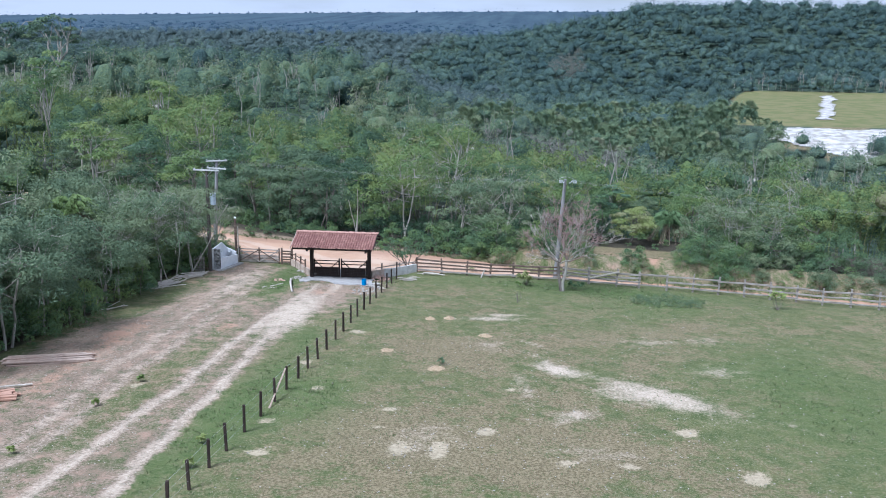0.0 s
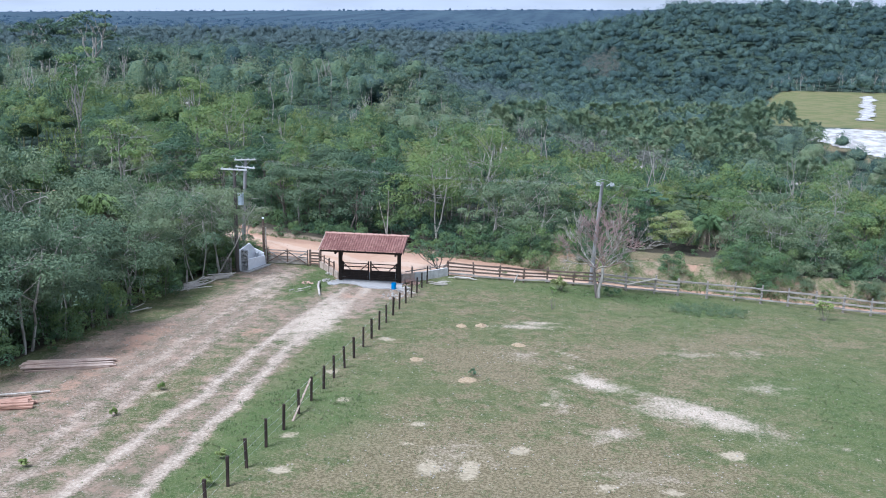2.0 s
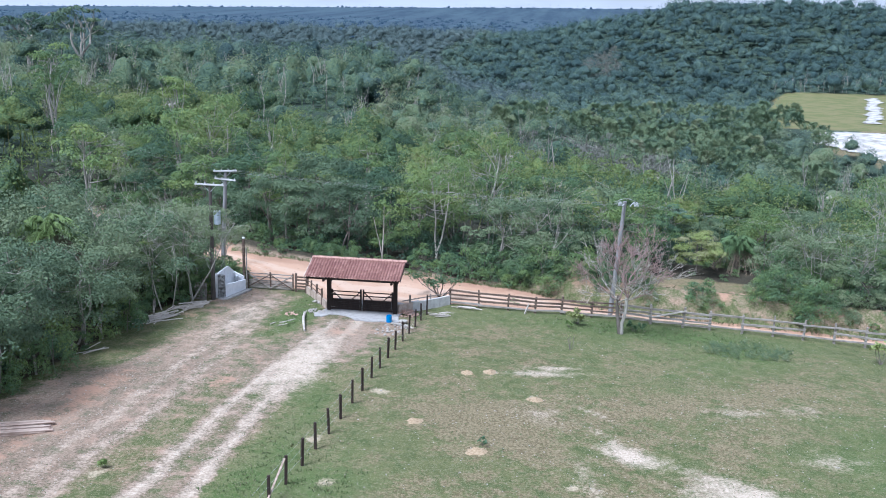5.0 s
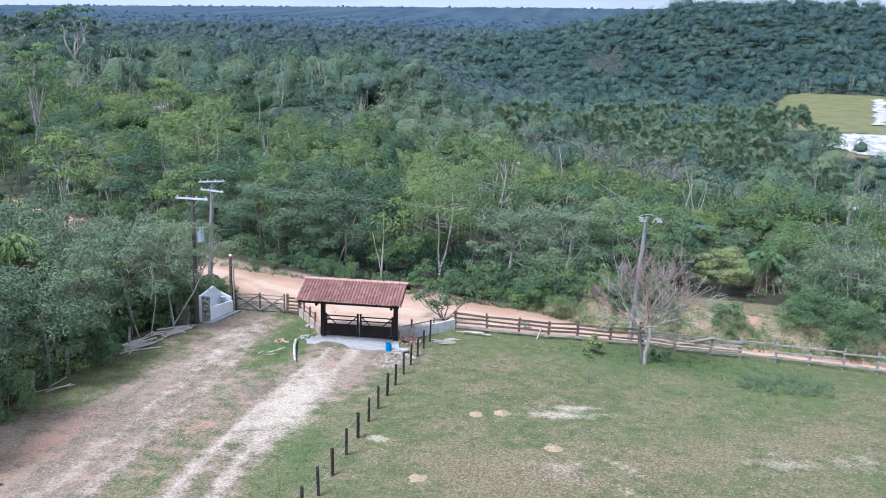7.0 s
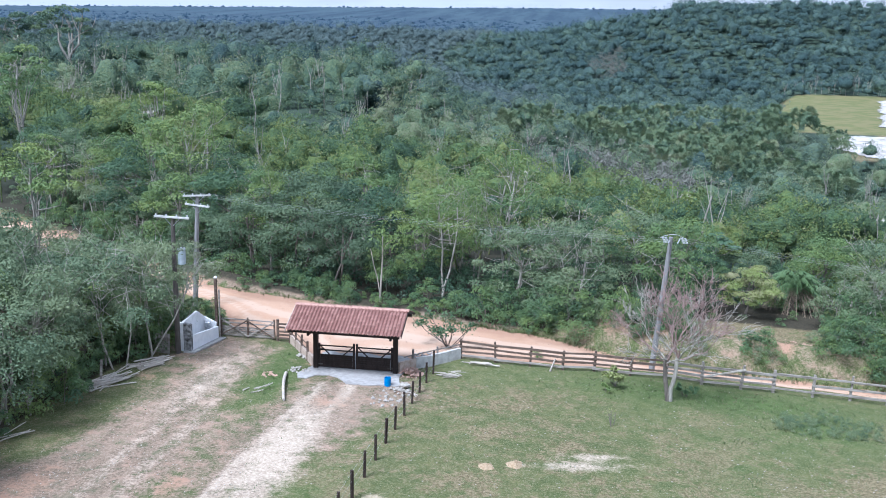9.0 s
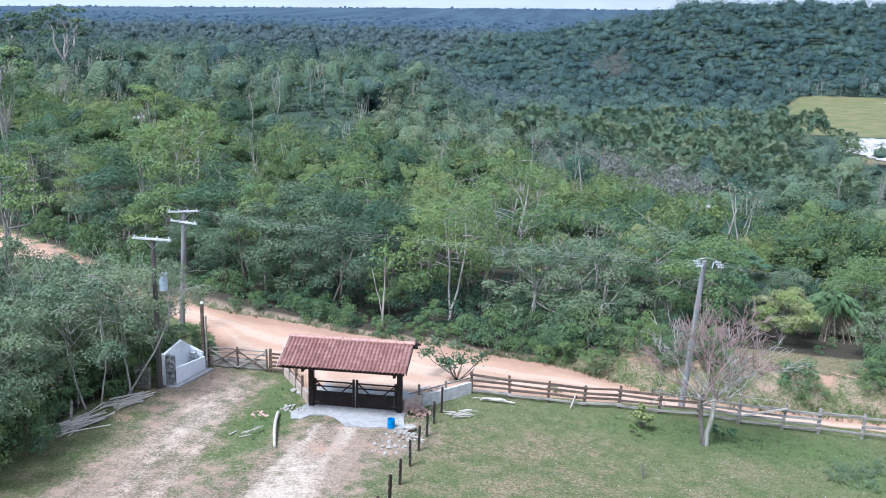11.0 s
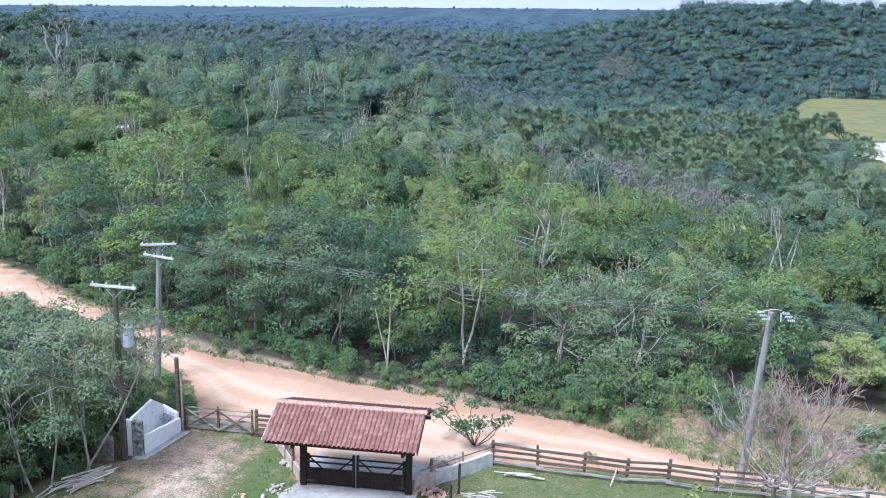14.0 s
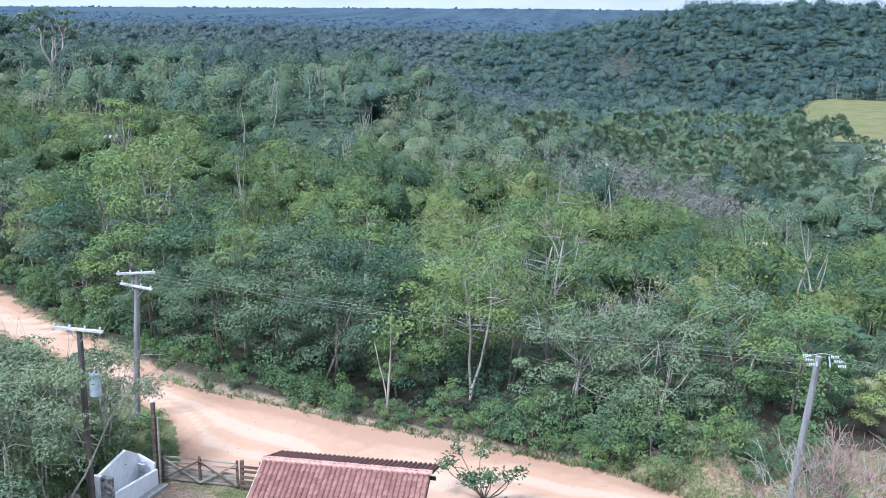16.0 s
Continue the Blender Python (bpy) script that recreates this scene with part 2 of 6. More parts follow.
yard = kg.mix(kg.math("MULTIPLY", kg.step(lane, 0.44, 0.34), 0.4), yard, (0.120, 0.105, 0.066))
pale = kg.mix(kg.step(fine, 0.35, 0.65), (0.375, 0.300, 0.222), (0.545, 0.455, 0.355))
sand = kg.mix(kg.step(fine, 0.35, 0.7), (0.30, 0.245, 0.160), (0.47, 0.395, 0.275))
clay = kg.mix(kg.step(big, 0.35, 0.65), (0.44, 0.275, 0.178), (0.50, 0.340, 0.238))
clay = kg.mix(kg.math("MULTIPLY", kg.step(mid, 0.45, 0.75), 0.35), clay, (0.40, 0.255, 0.170))
clay = kg.mix(kg.math("MULTIPLY", kg.step(fine, 0.45, 0.75), 0.35), clay, (0.54, 0.42, 0.33))
lanes = kg.math("ADD", kg.attr("lane"), kg.math("MULTIPLY", kg.math("SUBTRACT", mid, 0.5), 0.7))
clay = kg.mix(kg.math("MULTIPLY", kg.step(lanes, 0.35, 0.75), 0.5), clay, (0.55, 0.425, 0.325))
clay = kg.mix(kg.math("MULTIPLY", kg.step(lanes, 0.15, -0.25), 0.8), clay, (0.34, 0.205, 0.135))
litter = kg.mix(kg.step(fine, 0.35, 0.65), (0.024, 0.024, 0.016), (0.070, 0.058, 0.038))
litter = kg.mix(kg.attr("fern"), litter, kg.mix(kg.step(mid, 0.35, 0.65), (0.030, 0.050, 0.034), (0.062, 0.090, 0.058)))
meadow = kg.mix(kg.step(big, 0.4, 0.6), (0.122, 0.132, 0.046), (0.170, 0.156, 0.068))
gc = kg.mix(masked("dirt", 0.22), turf, yard)
gc = kg.mix(masked("pale", 0.34, 1.0), gc, pale)
gc = kg.mix(masked("sand", 0.20), gc, sand)
gc = kg.mix(masked("road", 0.12, 0.5), gc, clay)
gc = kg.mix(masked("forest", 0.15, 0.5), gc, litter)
gc = kg.mix(masked("meadow", 0.15, 0.5), gc, meadow)
m_shore = plain("white_sand", (0.27, 0.25, 0.22), (0.56, 0.54, 0.51), 0.35, 0.95)
m_ground = kg.base(gc).bump(kg.math("ADD", fine, kg.math("MULTIPLY", speck, 0.5)), 0.5, 0.05).m

# skyline woods: blue airlight imitated by a bluish base and a faint glow
kb = Mat("far_forest_haze", 0.9)
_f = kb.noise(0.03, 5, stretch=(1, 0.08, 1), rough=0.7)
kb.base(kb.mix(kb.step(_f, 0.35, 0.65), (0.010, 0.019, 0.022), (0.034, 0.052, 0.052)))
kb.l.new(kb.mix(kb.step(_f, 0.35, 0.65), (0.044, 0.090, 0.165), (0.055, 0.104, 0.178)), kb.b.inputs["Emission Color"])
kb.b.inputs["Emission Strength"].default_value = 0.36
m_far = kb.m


# ---- mesh helpers ----
def rock_mesh_bm(seed, r, flat):
    """A lumpy stone."""
    rr = random.Random(seed)
    bm = bmesh.new()
    bmesh.ops.create_icosphere(bm, subdivisions=2, radius=r)
    for v in bm.verts:
        v.co *= rr.uniform(0.8, 1.2)
        v.co.z *= flat
    return bm


def link(name, me, material, parent=None, label="", at=None):
    if material is not None and not me.materials:
        me.materials.append(material)
    ob = new(name, me)
    if at is not None:
        ob.matrix_basis = at
    if parent is not None:
        ob.parent = parent
    if label:
        ob["label"] = label
    return ob


def part(name, bm, material, parent=None, label="", at=None):
    """One bmesh as one mesh object, under a thing or a part."""
    me = bpy.data.meshes.new(name)
    bm.to_mesh(me)
    bm.free()
    return link(name, me, material, parent, label, at)


def raw(name, verts, faces, material, tone=None, smooth=False):
    """A mesh from arrays; faces all have the same number of corners."""
    me = bpy.data.meshes.new(name)
    verts, faces = np.asarray(verts, np.float32), np.asarray(faces, np.int32)
    nv, (nf, c) = len(verts), faces.shape
    me.vertices.add(nv)
    me.vertices.foreach_set("co", verts.ravel())
    me.loops.add(nf * c)
    me.loops.foreach_set("vertex_index", faces.ravel())
    me.polygons.add(nf)
    me.polygons.foreach_set("loop_start", np.arange(nf, dtype=np.int32) * c)
    me.polygons.foreach_set("loop_total", np.full(nf, c, np.int32))
    me.polygons.foreach_set("use_smooth", np.full(nf, smooth, bool))
    me.update(calc_edges=True)
    if tone is not None:
        a = me.attributes.new("tone", "FLOAT", "POINT")
        a.data.foreach_set("value", np.broadcast_to(np.asarray(tone, np.float32), nv).copy())
    if material is not None:
        me.materials.append(material)
    return me


def empty(name, m=None):
    ob = new(name)
    ob.empty_display_size = 0.2
    if m is not None:
        ob.matrix_basis = m
    return ob


def box_bm(sx, sy, sz, at=(0, 0, 0), bevel=0.0, turn=None, jitter=0.0, bm=None, rng=random):
    """A bevelled box round its centre, added to bm."""
    own = bmesh.new()
    bmesh.ops.create_cube(own, size=1)
    bmesh.ops.scale(own, vec=(sx, sy, sz), verts=own.verts)
    if bevel:
        bmesh.ops.bevel(own, geom=own.edges[:], offset=bevel, segments=1, affect="EDGES")
    if jitter:
        for v in own.verts:
            v.co += Vector([rng.uniform(-jitter, jitter) for _ in range(3)])
    if turn is not None:
        bmesh.ops.transform(own, matrix=turn, verts=own.verts)
    bmesh.ops.translate(own, vec=at, verts=own.verts)
    if bm is None:
        return own
    me = bpy.data.meshes.new("t")
    own.to_mesh(me)
    own.free()
    bm.from_mesh(me)
    bpy.data.meshes.remove(me)
    return bm


def beam_bm(a, b, w, h, bevel=0.008, bm=None):
    """A squared timber from a to b."""
    a, b = Vector(a), Vector(b)
    d = b - a
    q = d.to_track_quat("X", "Z").to_matrix().to_4x4()
    return box_bm(d.length, w, h, (a + b) / 2, bevel, q, 0, bm)


def tube_arrays(pts, radii, sides=6, cap=True):
    pts = np.asarray(pts, float)
    n = len(pts)
    tang = np.gradient(pts, axis=0)
    tang /= np.linalg.norm(tang, axis=1, keepdims=True) + 1e-9
    ref = np.where(np.abs(tang[:, 2:3]) > 0.9, np.array([[1.0, 0, 0]]), np.array([[0, 0, 1.0]]))
    u = np.cross(tang, ref)
    u /= np.linalg.norm(u, axis=1, keepdims=True) + 1e-9
    w = np.cross(tang, u)
    ang = np.linspace(0, 2 * np.pi, sides, endpoint=False)
    r = np.asarray(radii, float)[:, None, None]
    ring = pts[:, None] + r * (np.cos(ang)[None, :, None] * u[:, None] + np.sin(ang)[None, :, None] * w[:, None])
    v = ring.reshape(-1, 3)
    f = []
    for i in range(n - 1):
        for k in range(sides):
            f.append((i * sides + k, i * sides + (k + 1) % sides, (i + 1) * sides + (k + 1) % sides, (i + 1) * sides + k))
    return v, np.array(f, int).reshape(-1, 4)


def merge(pieces):
    """Joins (verts, faces) pairs."""
    vs, fs, n = [], [], 0
    for v, f in pieces:
        vs.append(np.asarray(v, float))
        fs.append(np.asarray(f, int) + n)
        n += len(v)
    return np.concatenate(vs), np.concatenate(fs)


def pole_bm(a, b, r0, r1, sides=10, bow=0.0):
    """A round tapered pole from a to b with capped ends."""
    a, b = np.array(a, float), np.array(b, float)
    ts = np.linspace(0, 1, 7)
    side = np.cross(b - a, (0.3, 1, 0.2))
    side /= np.linalg.norm(side) + 1e-9
    pts = a + (b - a) * ts[:, None] + side * (np.sin(ts * np.pi) * bow)[:, None]
    v, f = tube_arrays(pts, r0 + (r1 - r0) * ts, sides)
    bm = bmesh.new()
    vs = [bm.verts.new(p) for p in v]
    for q in f:
        bm.faces.new([vs[i] for i in q])
    bm.faces.new(list(reversed(vs[:sides])))
    bm.faces.new(vs[-sides:])
    bmesh.ops.recalc_face_normals(bm, faces=bm.faces)
    return bm


# ---- the lie of the land ----
def smooth(lo, hi, v):
    t = np.clip((np.asarray(v, float) - lo) / (hi - lo), 0, 1)
    return t * t * (3 - 2 * t)


ROAD_X = [-90, -36.3, -29.7, -23.7, -20.3, -14.7, -11, -7.4, -3.8, -1, 2, 5.5, 8.4, 11, 13.5, 16, 18.2, 23, 30, 70]
ROAD_FAR = [64, 31.7, 27.8, 22.9, 21.0, 16.1, 14.8, 14.0, 12.8, 12.1, 11.8, 10.8, 10.3, 9.0, 7.7, 6.9, 6.6, 6.6, 6.2, 5.0]
NEAR_X = [-90, -26.6, -24.1, -18.9, -15, -11.2, -10.0, -9.1, -5, -3.9, -2.4, 2.4, 4.0, 5.2, 9, 15, 23, 30, 70]
ROAD_NEAR = [56, 21.1, 20.4, 16.8, 13.6, 11.0, 8.7, 6.6, 5.4, 4.0, 0.3, 0.3, 3.0, 4.3, 4.5, 4.6, 4.5, 4.3, 3.0]
EDGE_Y = [-70, -45, -25.6, -19, -16.4, -12, -6.8, -2.6, 1.1, 4, 10, 18]
EDGE_X = [-13.4, -12.2, -11.5, -11.2, -10.9, -11.0, -11.1, -10.9, -10.7, -10.8, -13.4, -24]


def road_far(x):
    return np.interp(x, ROAD_X, ROAD_FAR)


def road_near(x):
    return np.interp(x, NEAR_X, ROAD_NEAR)


def wood_edge(y):
    return np.interp(y, EDGE_Y, EDGE_X)


def land(x, y):
    """Height of the ground, without its fine unevenness."""
    x, y = np.asarray(x, float), np.asarray(y, float)
    near = np.where(y < 0, -0.08 * y, np.maximum(-0.08 * y, -0.72)) - 0.015 * np.clip(x, 0, 40) - 0.03 * np.clip(x - 16, 0, 30) * smooth(-3, 3, y)
    near = np.minimum(near, 6.0)
    k = np.clip(0.115 + 0.0028 * x, 0.008, 0.23)
    k = k + smooth(250, 400, y) * np.clip(0.10 - k, 0, 0.10)
    z = near - 24 * np.tanh(k * np.clip(y - 18, 0, None) / 24)
    z += 9 * smooth(195, 270, y) * smooth(0, 16, x - 0.229 * y - 2)
    z += 24 * smooth(420, 680, y) * (1 - 0.35 * smooth(0, 16, x - 0.229 * y - 2))
    z += 27.5 * smooth(-30, 120, x) * np.exp(-((y - 700) / 130) ** 2)
    z += (37 + 0.018 * np.clip(x, -2000, 600)) * smooth(1300, 2600, y)
    u = y - road_far(x)
    z += 1.25 * smooth(0.1, 2.0, u) * smooth(8.5, 13, x) * smooth(18, 8, u) * smooth(75, 55, x)
    z -= 0.3 * smooth(11, 15, x) * smooth(0.0, 0.7, y - road_near(x)) * smooth(0.4, -0.2, u)
    return z


def lump(x, y):
    """Fine unevenness."""
    x, y = np.asarray(x, float), np.asarray(y, float)
    fade = smooth(70, 35, np.abs(y)) * smooth(90, 50, np.abs(x))
    return fade * (0.035 * np.sin(1.1 * x + 0.6 * y) * np.sin(0.8 * y - 0.5 * x + 1) + 0.02 * np.sin(2.7 * x + 1.9 * y) * np.sin(2.2 * y + 0.4))


def ground_z(x, y):
    return float(land(x, y) + lump(x, y))


def meadow_at(x, y):
    """1 inside the far clearing."""
    u = x - (0.229 * y + 12)
    return smooth(-3, 3, u) * smooth(280, 288, y) * smooth(446, 440, y)


def shore_at(x, y):
    u = x - (0.229 * y + 33)
    pond = smooth(-3, 5, u) * smooth(226, 236, y + 6 * np.sin(x * 0.25)) * smooth(276, 268, y + 6 * np.sin(x * 0.2))
    strip = smooth(5.5, 3.0, np.abs(x - (0.291 * y + 32))) * smooth(306, 314, y) * smooth(432, 424, y)
    return np.maximum(pond, strip)


def blob(x, y, cx, cy, rx, ry, turn=0.0):
    c, s = math.cos(radians(turn)), math.sin(radians(turn))
    u, w = (x - cx) * c + (y - cy) * s, -(x - cx) * s + (y - cy) * c
    return np.exp(-((u / rx) ** 2 + (w / ry) ** 2) * 0.7)


TRACKS = [([0.5, -0.1, -0.4, -0.4, 0.0, 0.0, 0.3, 0.5], [-2.0, -8.7, -14.5, -20.0, -26.2, -31.0, -37.5, -70]),
          ([-1.1, -1.4, -1.7, -1.8, -1.7, -2.1, -2.2, -2.2], [-2.0, -9.0, -15.0, -20.4, -26.4, -31.3, -37.5, -70]),
          ([-7.5, -6.5, -6.3, -5.9, -6.2, -5.3, -5.0], [0.7, -6.0, -13.9, -20.5, -25.0, -31.0, -60]),
          ([-6.2, -5.1, -4.9, -4.6, -4.8, -4.2, -3.9], [1.9, -6.0, -13.9, -20.5, -25.3, -31.2, -60])]
SAND = [(6.4, -18.5, .34, .34), (9.3, -21.3, .36, .36), (9.0, -32.2, .45, 1.0), (10.5, -31.9, .45, 1.2), (11.2, -14.0, .38, .4), (12.2, -29.7, .5, .5),
        (8.0, -27.7, .4, .42), (4.3, -25.5, .3, .35), (3.3, -30.1, .35, .42), (2.8, -21.6, .3, .4), (20.4, -28.3, .55, .6),
        (15.4, -32.5, .42, .4), (8.9, -10.5, .4, .38), (7.8, -10.9, .32, .33), (4.1, -14.8, .5, .5), (3.9, -33.5, .55, .38),
        (22.2, -32.7, .6, .7), (13.0, -23.8, .38, .35), (7.9, -30.0, .35, .3), (17.7, -32.4, .5, .4), (-3.8, -26.5, .35, .4)]


# long bare streaks on the pasture: centre, half sizes, turn, strength
STREAKS = [(19.9, -23.6, 3.0, 1.15, -42, 0.84), (18.5, -23.4, 1.6, 1.4, 0, 0.66), (15.3, -20.2, 1.2, 0.7, -42, 0.96), (14.6, -18.6, 3.2, 0.16, -52, 0.56), (17.4, -21.2, 2.2, 0.16, -38, 0.56),
           (11.5, -9.9, 1.9, 0.5, 12, 0.66), (12.0, -8.9, 1.5, 0.35, 12, 0.62), (11.7, -16.4, 1.3, 1.6, 0, 0.40), (13.9, -15.3, 2.2, 0.16, -48, 0.56), (20.4, -13.5, 1.8, 1.0, 20, 0.42), (23.6, -12.6, 1.6, 0.9, 20, 0.40), (24.6, -26.4, 2.6, 0.18, -38, 0.52),
           (15.8, -27.2, 1.3, 0.9, 30, 0.50), (16.6, -31.4, 2.0, 1.0, 0, 0.38), (23.6, -18.8, 1.5, 1.1, 0, 0.44), (9.8, -31.0, 1.8, 1.8, 0, 0.38), (13.6, -23.5, 0.5, 3.0, 8, 0.42)]


def masks(x, y):
    d = {}
    inside = (y < road_far(x) + 0.35) & (y > road_near(x) - 0.3)
    edge = np.minimum(road_far(x) - y, y - road_near(x))
    d["road"] = smooth(-0.5, 0.5, edge)
    across = np.clip((y - road_near(x)) / np.maximum(road_far(x) - road_near(x), 1.0), -0.2, 1.2)
    wander = 0.03 * np.sin(0.45 * x) + 0.02 * np.sin(1.3 * x + 1)
    lane = np.exp(-((across - 0.60 - wander) / 0.10) ** 2) + 0.8 * np.exp(-((across - 0.34 - wander) / 0.09) ** 2)
    d["lane"] = lane - 0.5 * smooth(0.80, 1.0, across) - 0.35 * smooth(0.16, 0.0, across)
    trees = np.maximum(smooth(-0.3, 0.9, y - road_far(x) - 0.2), smooth(0.3, 1.8, wood_edge(y) - x) * smooth(0.2, 1.0, road_near(x) - y))
    trees *= 1 - smooth(8, 14, x) * smooth(3.2, 1.2, y - road_far(x))
    trees *= 1 - smooth(17.5, 19.5, x) * smooth(28.5, 26.5, x) * smooth(7.0, 4.6, y - road_far(x))
    trees *= 1 - 0.12 * smooth(-2, -6, x) * smooth(2.4, 1.2, y - road_far(x))
    d["road"] = np.maximum(d["road"], 0.47 * blob(x, y, -8.4, -17, 1.5, 4.5) + 0.48 * blob(x, y, -3.4, -15.5, 1.0, 2.6) + 0.5 * blob(x, y, -9.6, -3.4, 0.9, 1.2) + 0.5 * blob(x, y, -0.2, -5.0, 1.6, 2.6) + 0.46 * blob(x, y, -8, -27, 1.5, 6))
    for cx, cy, rx, ry, k in ((23.2, 8.6, 1.2, 1.5, 0.6), (13.8, 9.3, 1.5, 0.9, 0.58), (20.0, 9.4, 0.9, 1.4, 0.55), (16.5, 8.6, 2.4, 0.9, 0.5), (-14.5, 17.4, 3.6, 1.5, 0.62), (-19.5, 21.6, 2.5, 1.2, 0.55)):
        d["road"] = np.maximum(d["road"], k * blob(x, y, cx, cy, rx, ry))
    d["fern"] = smooth(30, 75, y)
    d["meadow"] = meadow_at(x, y)
    d["forest"] = trees * (1 - np.maximum(d["meadow"], shore_at(x, y)))
    # bare yard between the wood and the driveway
    yard = smooth(-12.6, -10.4, x) * smooth(-1.0, -2.0, x) * smooth(5.0, 3.0, y) * 0.62
    yard += 0.24 * blob(x, y, -7.2, -21, 3.2, 9) + 0.28 * blob(x, y, -8.6, -18, 1.8, 4.5) - 0.42 * blob(x, y, -10.6, -8, 1.5, 6.5)
    yard -= 0.40 * blob(x, y, -3.3, -25, 1.2, 8) + 0.3 * blob(x, y, -9.9, -12.5, 1.0, 4) + 0.2 * blob(x, y, -7.6, -29, 0.8, 3)
    yard = np.maximum(yard, 0.62 * smooth(1.9, 1.0, np.abs(x - np.interp(-y, [-2, 9, 15, 26, 38, 70], [0.0, -0.7, -1.0, -1.0, -1.0, -1])) ) * smooth(1.5, 0, y))
    yard -= 0.10 * blob(x, y, -1.0, -21, 0.35, 7) + 0.10 * blob(x, y, -1.0, -33, 0.4, 4)
    sandy = np.zeros_like(x)
    pale = np.zeros_like(x)
    for n, (px, py) in enumerate(TRACKS):
        o = np.argsort(py)
        u = np.abs(x - np.interp(y, np.array(py)[o], np.array(px)[o]) - 0.06 * np.sin(1.1 * y))
        w = 0.36 if n < 2 else 0.42
        live = smooth(py[0] + 0.5, py[0] - 0.5, y)
        hit = smooth(w + 0.3, w - 0.25, u) * live
        yard = np.maximum(yard, (0.85 if n < 2 else 0.7) * hit)
        if n < 4:
            pale = np.maximum(pale, (0.62 if n < 2 else 0.40) * smooth(w + 0.25, w - 0.3, u) * live)
    strip = np.maximum(blob(x, y, -3.6, -2.2, 1.1, 4.0), 0.8 * blob(x, y, -4.2, 1.6, 0.9, 2.0))
    yard = np.maximum(yard, 0.46 * smooth(8.5, 10.5, x) * smooth(-0.3, 0.4, y - road_far(x)) * smooth(4.2, 2.6, y - road_far(x)))
    yard = yard * (1 - 0.9 * strip)
    yard = np.maximum(yard, 0.85 * blob(x, y, 0.2, -4.6, 2.1, 4.0))
    yard = np.maximum(yard, 0.8 * blob(x, y, 2.6, -3.0, 1.7, 2.6))
    yard = np.maximum(yard, 0.95 * blob(x, y, -8.2, 1.6, 1.9, 3.4))
    yard = np.maximum(yard, 0.8 * blob(x, y, -7.0, -3.0, 1.6, 5.5))
    pale = np.maximum(pale, 0.5 * blob(x, y, -6.6, -3.5, 1.0, 5.5))
    yard = np.maximum(yard, 0.9 * blob(x, y, 0.0, -6.0, 2.6, 6.0))
    yard = np.maximum(yard, 0.72 * smooth(-0.3, 0.3, y - road_far(x)) * smooth(3.0, 1.6, y - road_far(x)) * smooth(9, 7, x) * smooth(-40, -30, x))
    for cx, cy, rx, ry in SAND:
        sandy = np.maximum(sandy, 0.92 * blob(x, y, cx, cy, rx * 0.85, ry * 0.85))
    for cx, cy, rx, ry, turn, k in STREAKS:
        pale = np.maximum(pale, (k - 0.03) * blob(x, y, cx, cy, rx, ry, turn))
    pale = np.maximum(pale, 0.85 * blob(x, y, -0.5, -11.5, 1.15, 6.0)) * (1 - 0.5 * strip)
    d["pale"] = np.clip(pale, 0, 1)
    d["dirt"], d["sand"] = np.clip(yard, 0, 1), np.clip(sandy, 0, 1)
    lush = 0.9 * strip + 0.8 * blob(x, y, 4.2, -26.5, 1.6, 3.6, 10) + 0.6 * blob(x, y, 1.4, -32, 1.3, 7) + 0.6 * blob(x, y, 27, -22, 4, 8)
    lush += 0.7 * blob(x, y, 22.6, -2.8, 2.4, 1.6) + 0.5 * blob(x, y, 15, 1.4, 6, 1.8) + 0.5 * blob(x, y, 1.6, -20, 0.9, 9)
    lush += 0.6 * blob(x, y, 20.5, 0.2, 5.5, 2.0) + 0.45 * blob(x, y, 17.8, -10, 2.0, 1.6) + 0.4 * blob(x, y, 18.5, -5, 4, 2.2)
    d["lush"] = np.clip(lush, 0, 1)
    dry = 0.28 * blob(x, y, 10.4, -18.5, 2.8, 3.4) + 0.34 * blob(x, y, 9.2, -30.5, 3.5, 3.6) + 0.28 * blob(x, y, 17, -30.5, 3, 3.6) + 0.2 * blob(x, y, 21, -12, 5, 4.5)
    d["dry"] = dry + 0.08 + 0.35 * smooth(17.5, 19.5, x) * smooth(1.0, 3.0, y - road_far(x)) - 0.15 * smooth(-4, 2, y)
    return d, inside


def axis(core0, core1, step, lo, hi, grow=1.12):
    a = list(np.arange(core0, core1 + 1e-6, step))
    s = step
    while a[-1] < hi:
        s *= grow
        a.append(min(a[-1] + s, hi))
    s = step
    b = [a[0]]
    while b[-1] > lo:
        s *= grow
        b.append(max(b[-1] - s, lo))
    return np.array(sorted(set(b[1:] + a)))


gx, gy = axis(-14, 31, 0.33, -2600, 2600, 1.10), axis(-40, 15, 0.36, -150, 4200, 1.055)
GX, GY = np.meshgrid(gx, gy)
GZ = land(GX, GY) + lump(GX, GY)
d_mask, in_road = masks(GX, GY)
bank = smooth(0.1, 0.9, GY - road_far(GX)) * smooth(3.0, 1.2, GY - road_far(GX)) * smooth(-60, -30, GX)
GZ = GZ + 0.35 * bank + 0.5 * bank * blob(GX, GY, -14, 17.5, 3.5, 3.5)
GZ = GZ - 0.05 * d_mask["sand"] * (GY < 3)
idx = np.arange(GX.size).reshape(GX.shape)
quads = np.stack([idx[:-1, :-1], idx[:-1, 1:], idx[1:, 1:], idx[1:, :-1]], -1).reshape(-1, 4)
mid_road = (in_road[:-1, :-1] & in_road[1:, 1:] & in_road[:-1, 1:] & in_road[1:, :-1] & (np.abs(GX[:-1, :-1]) < 75)).ravel()


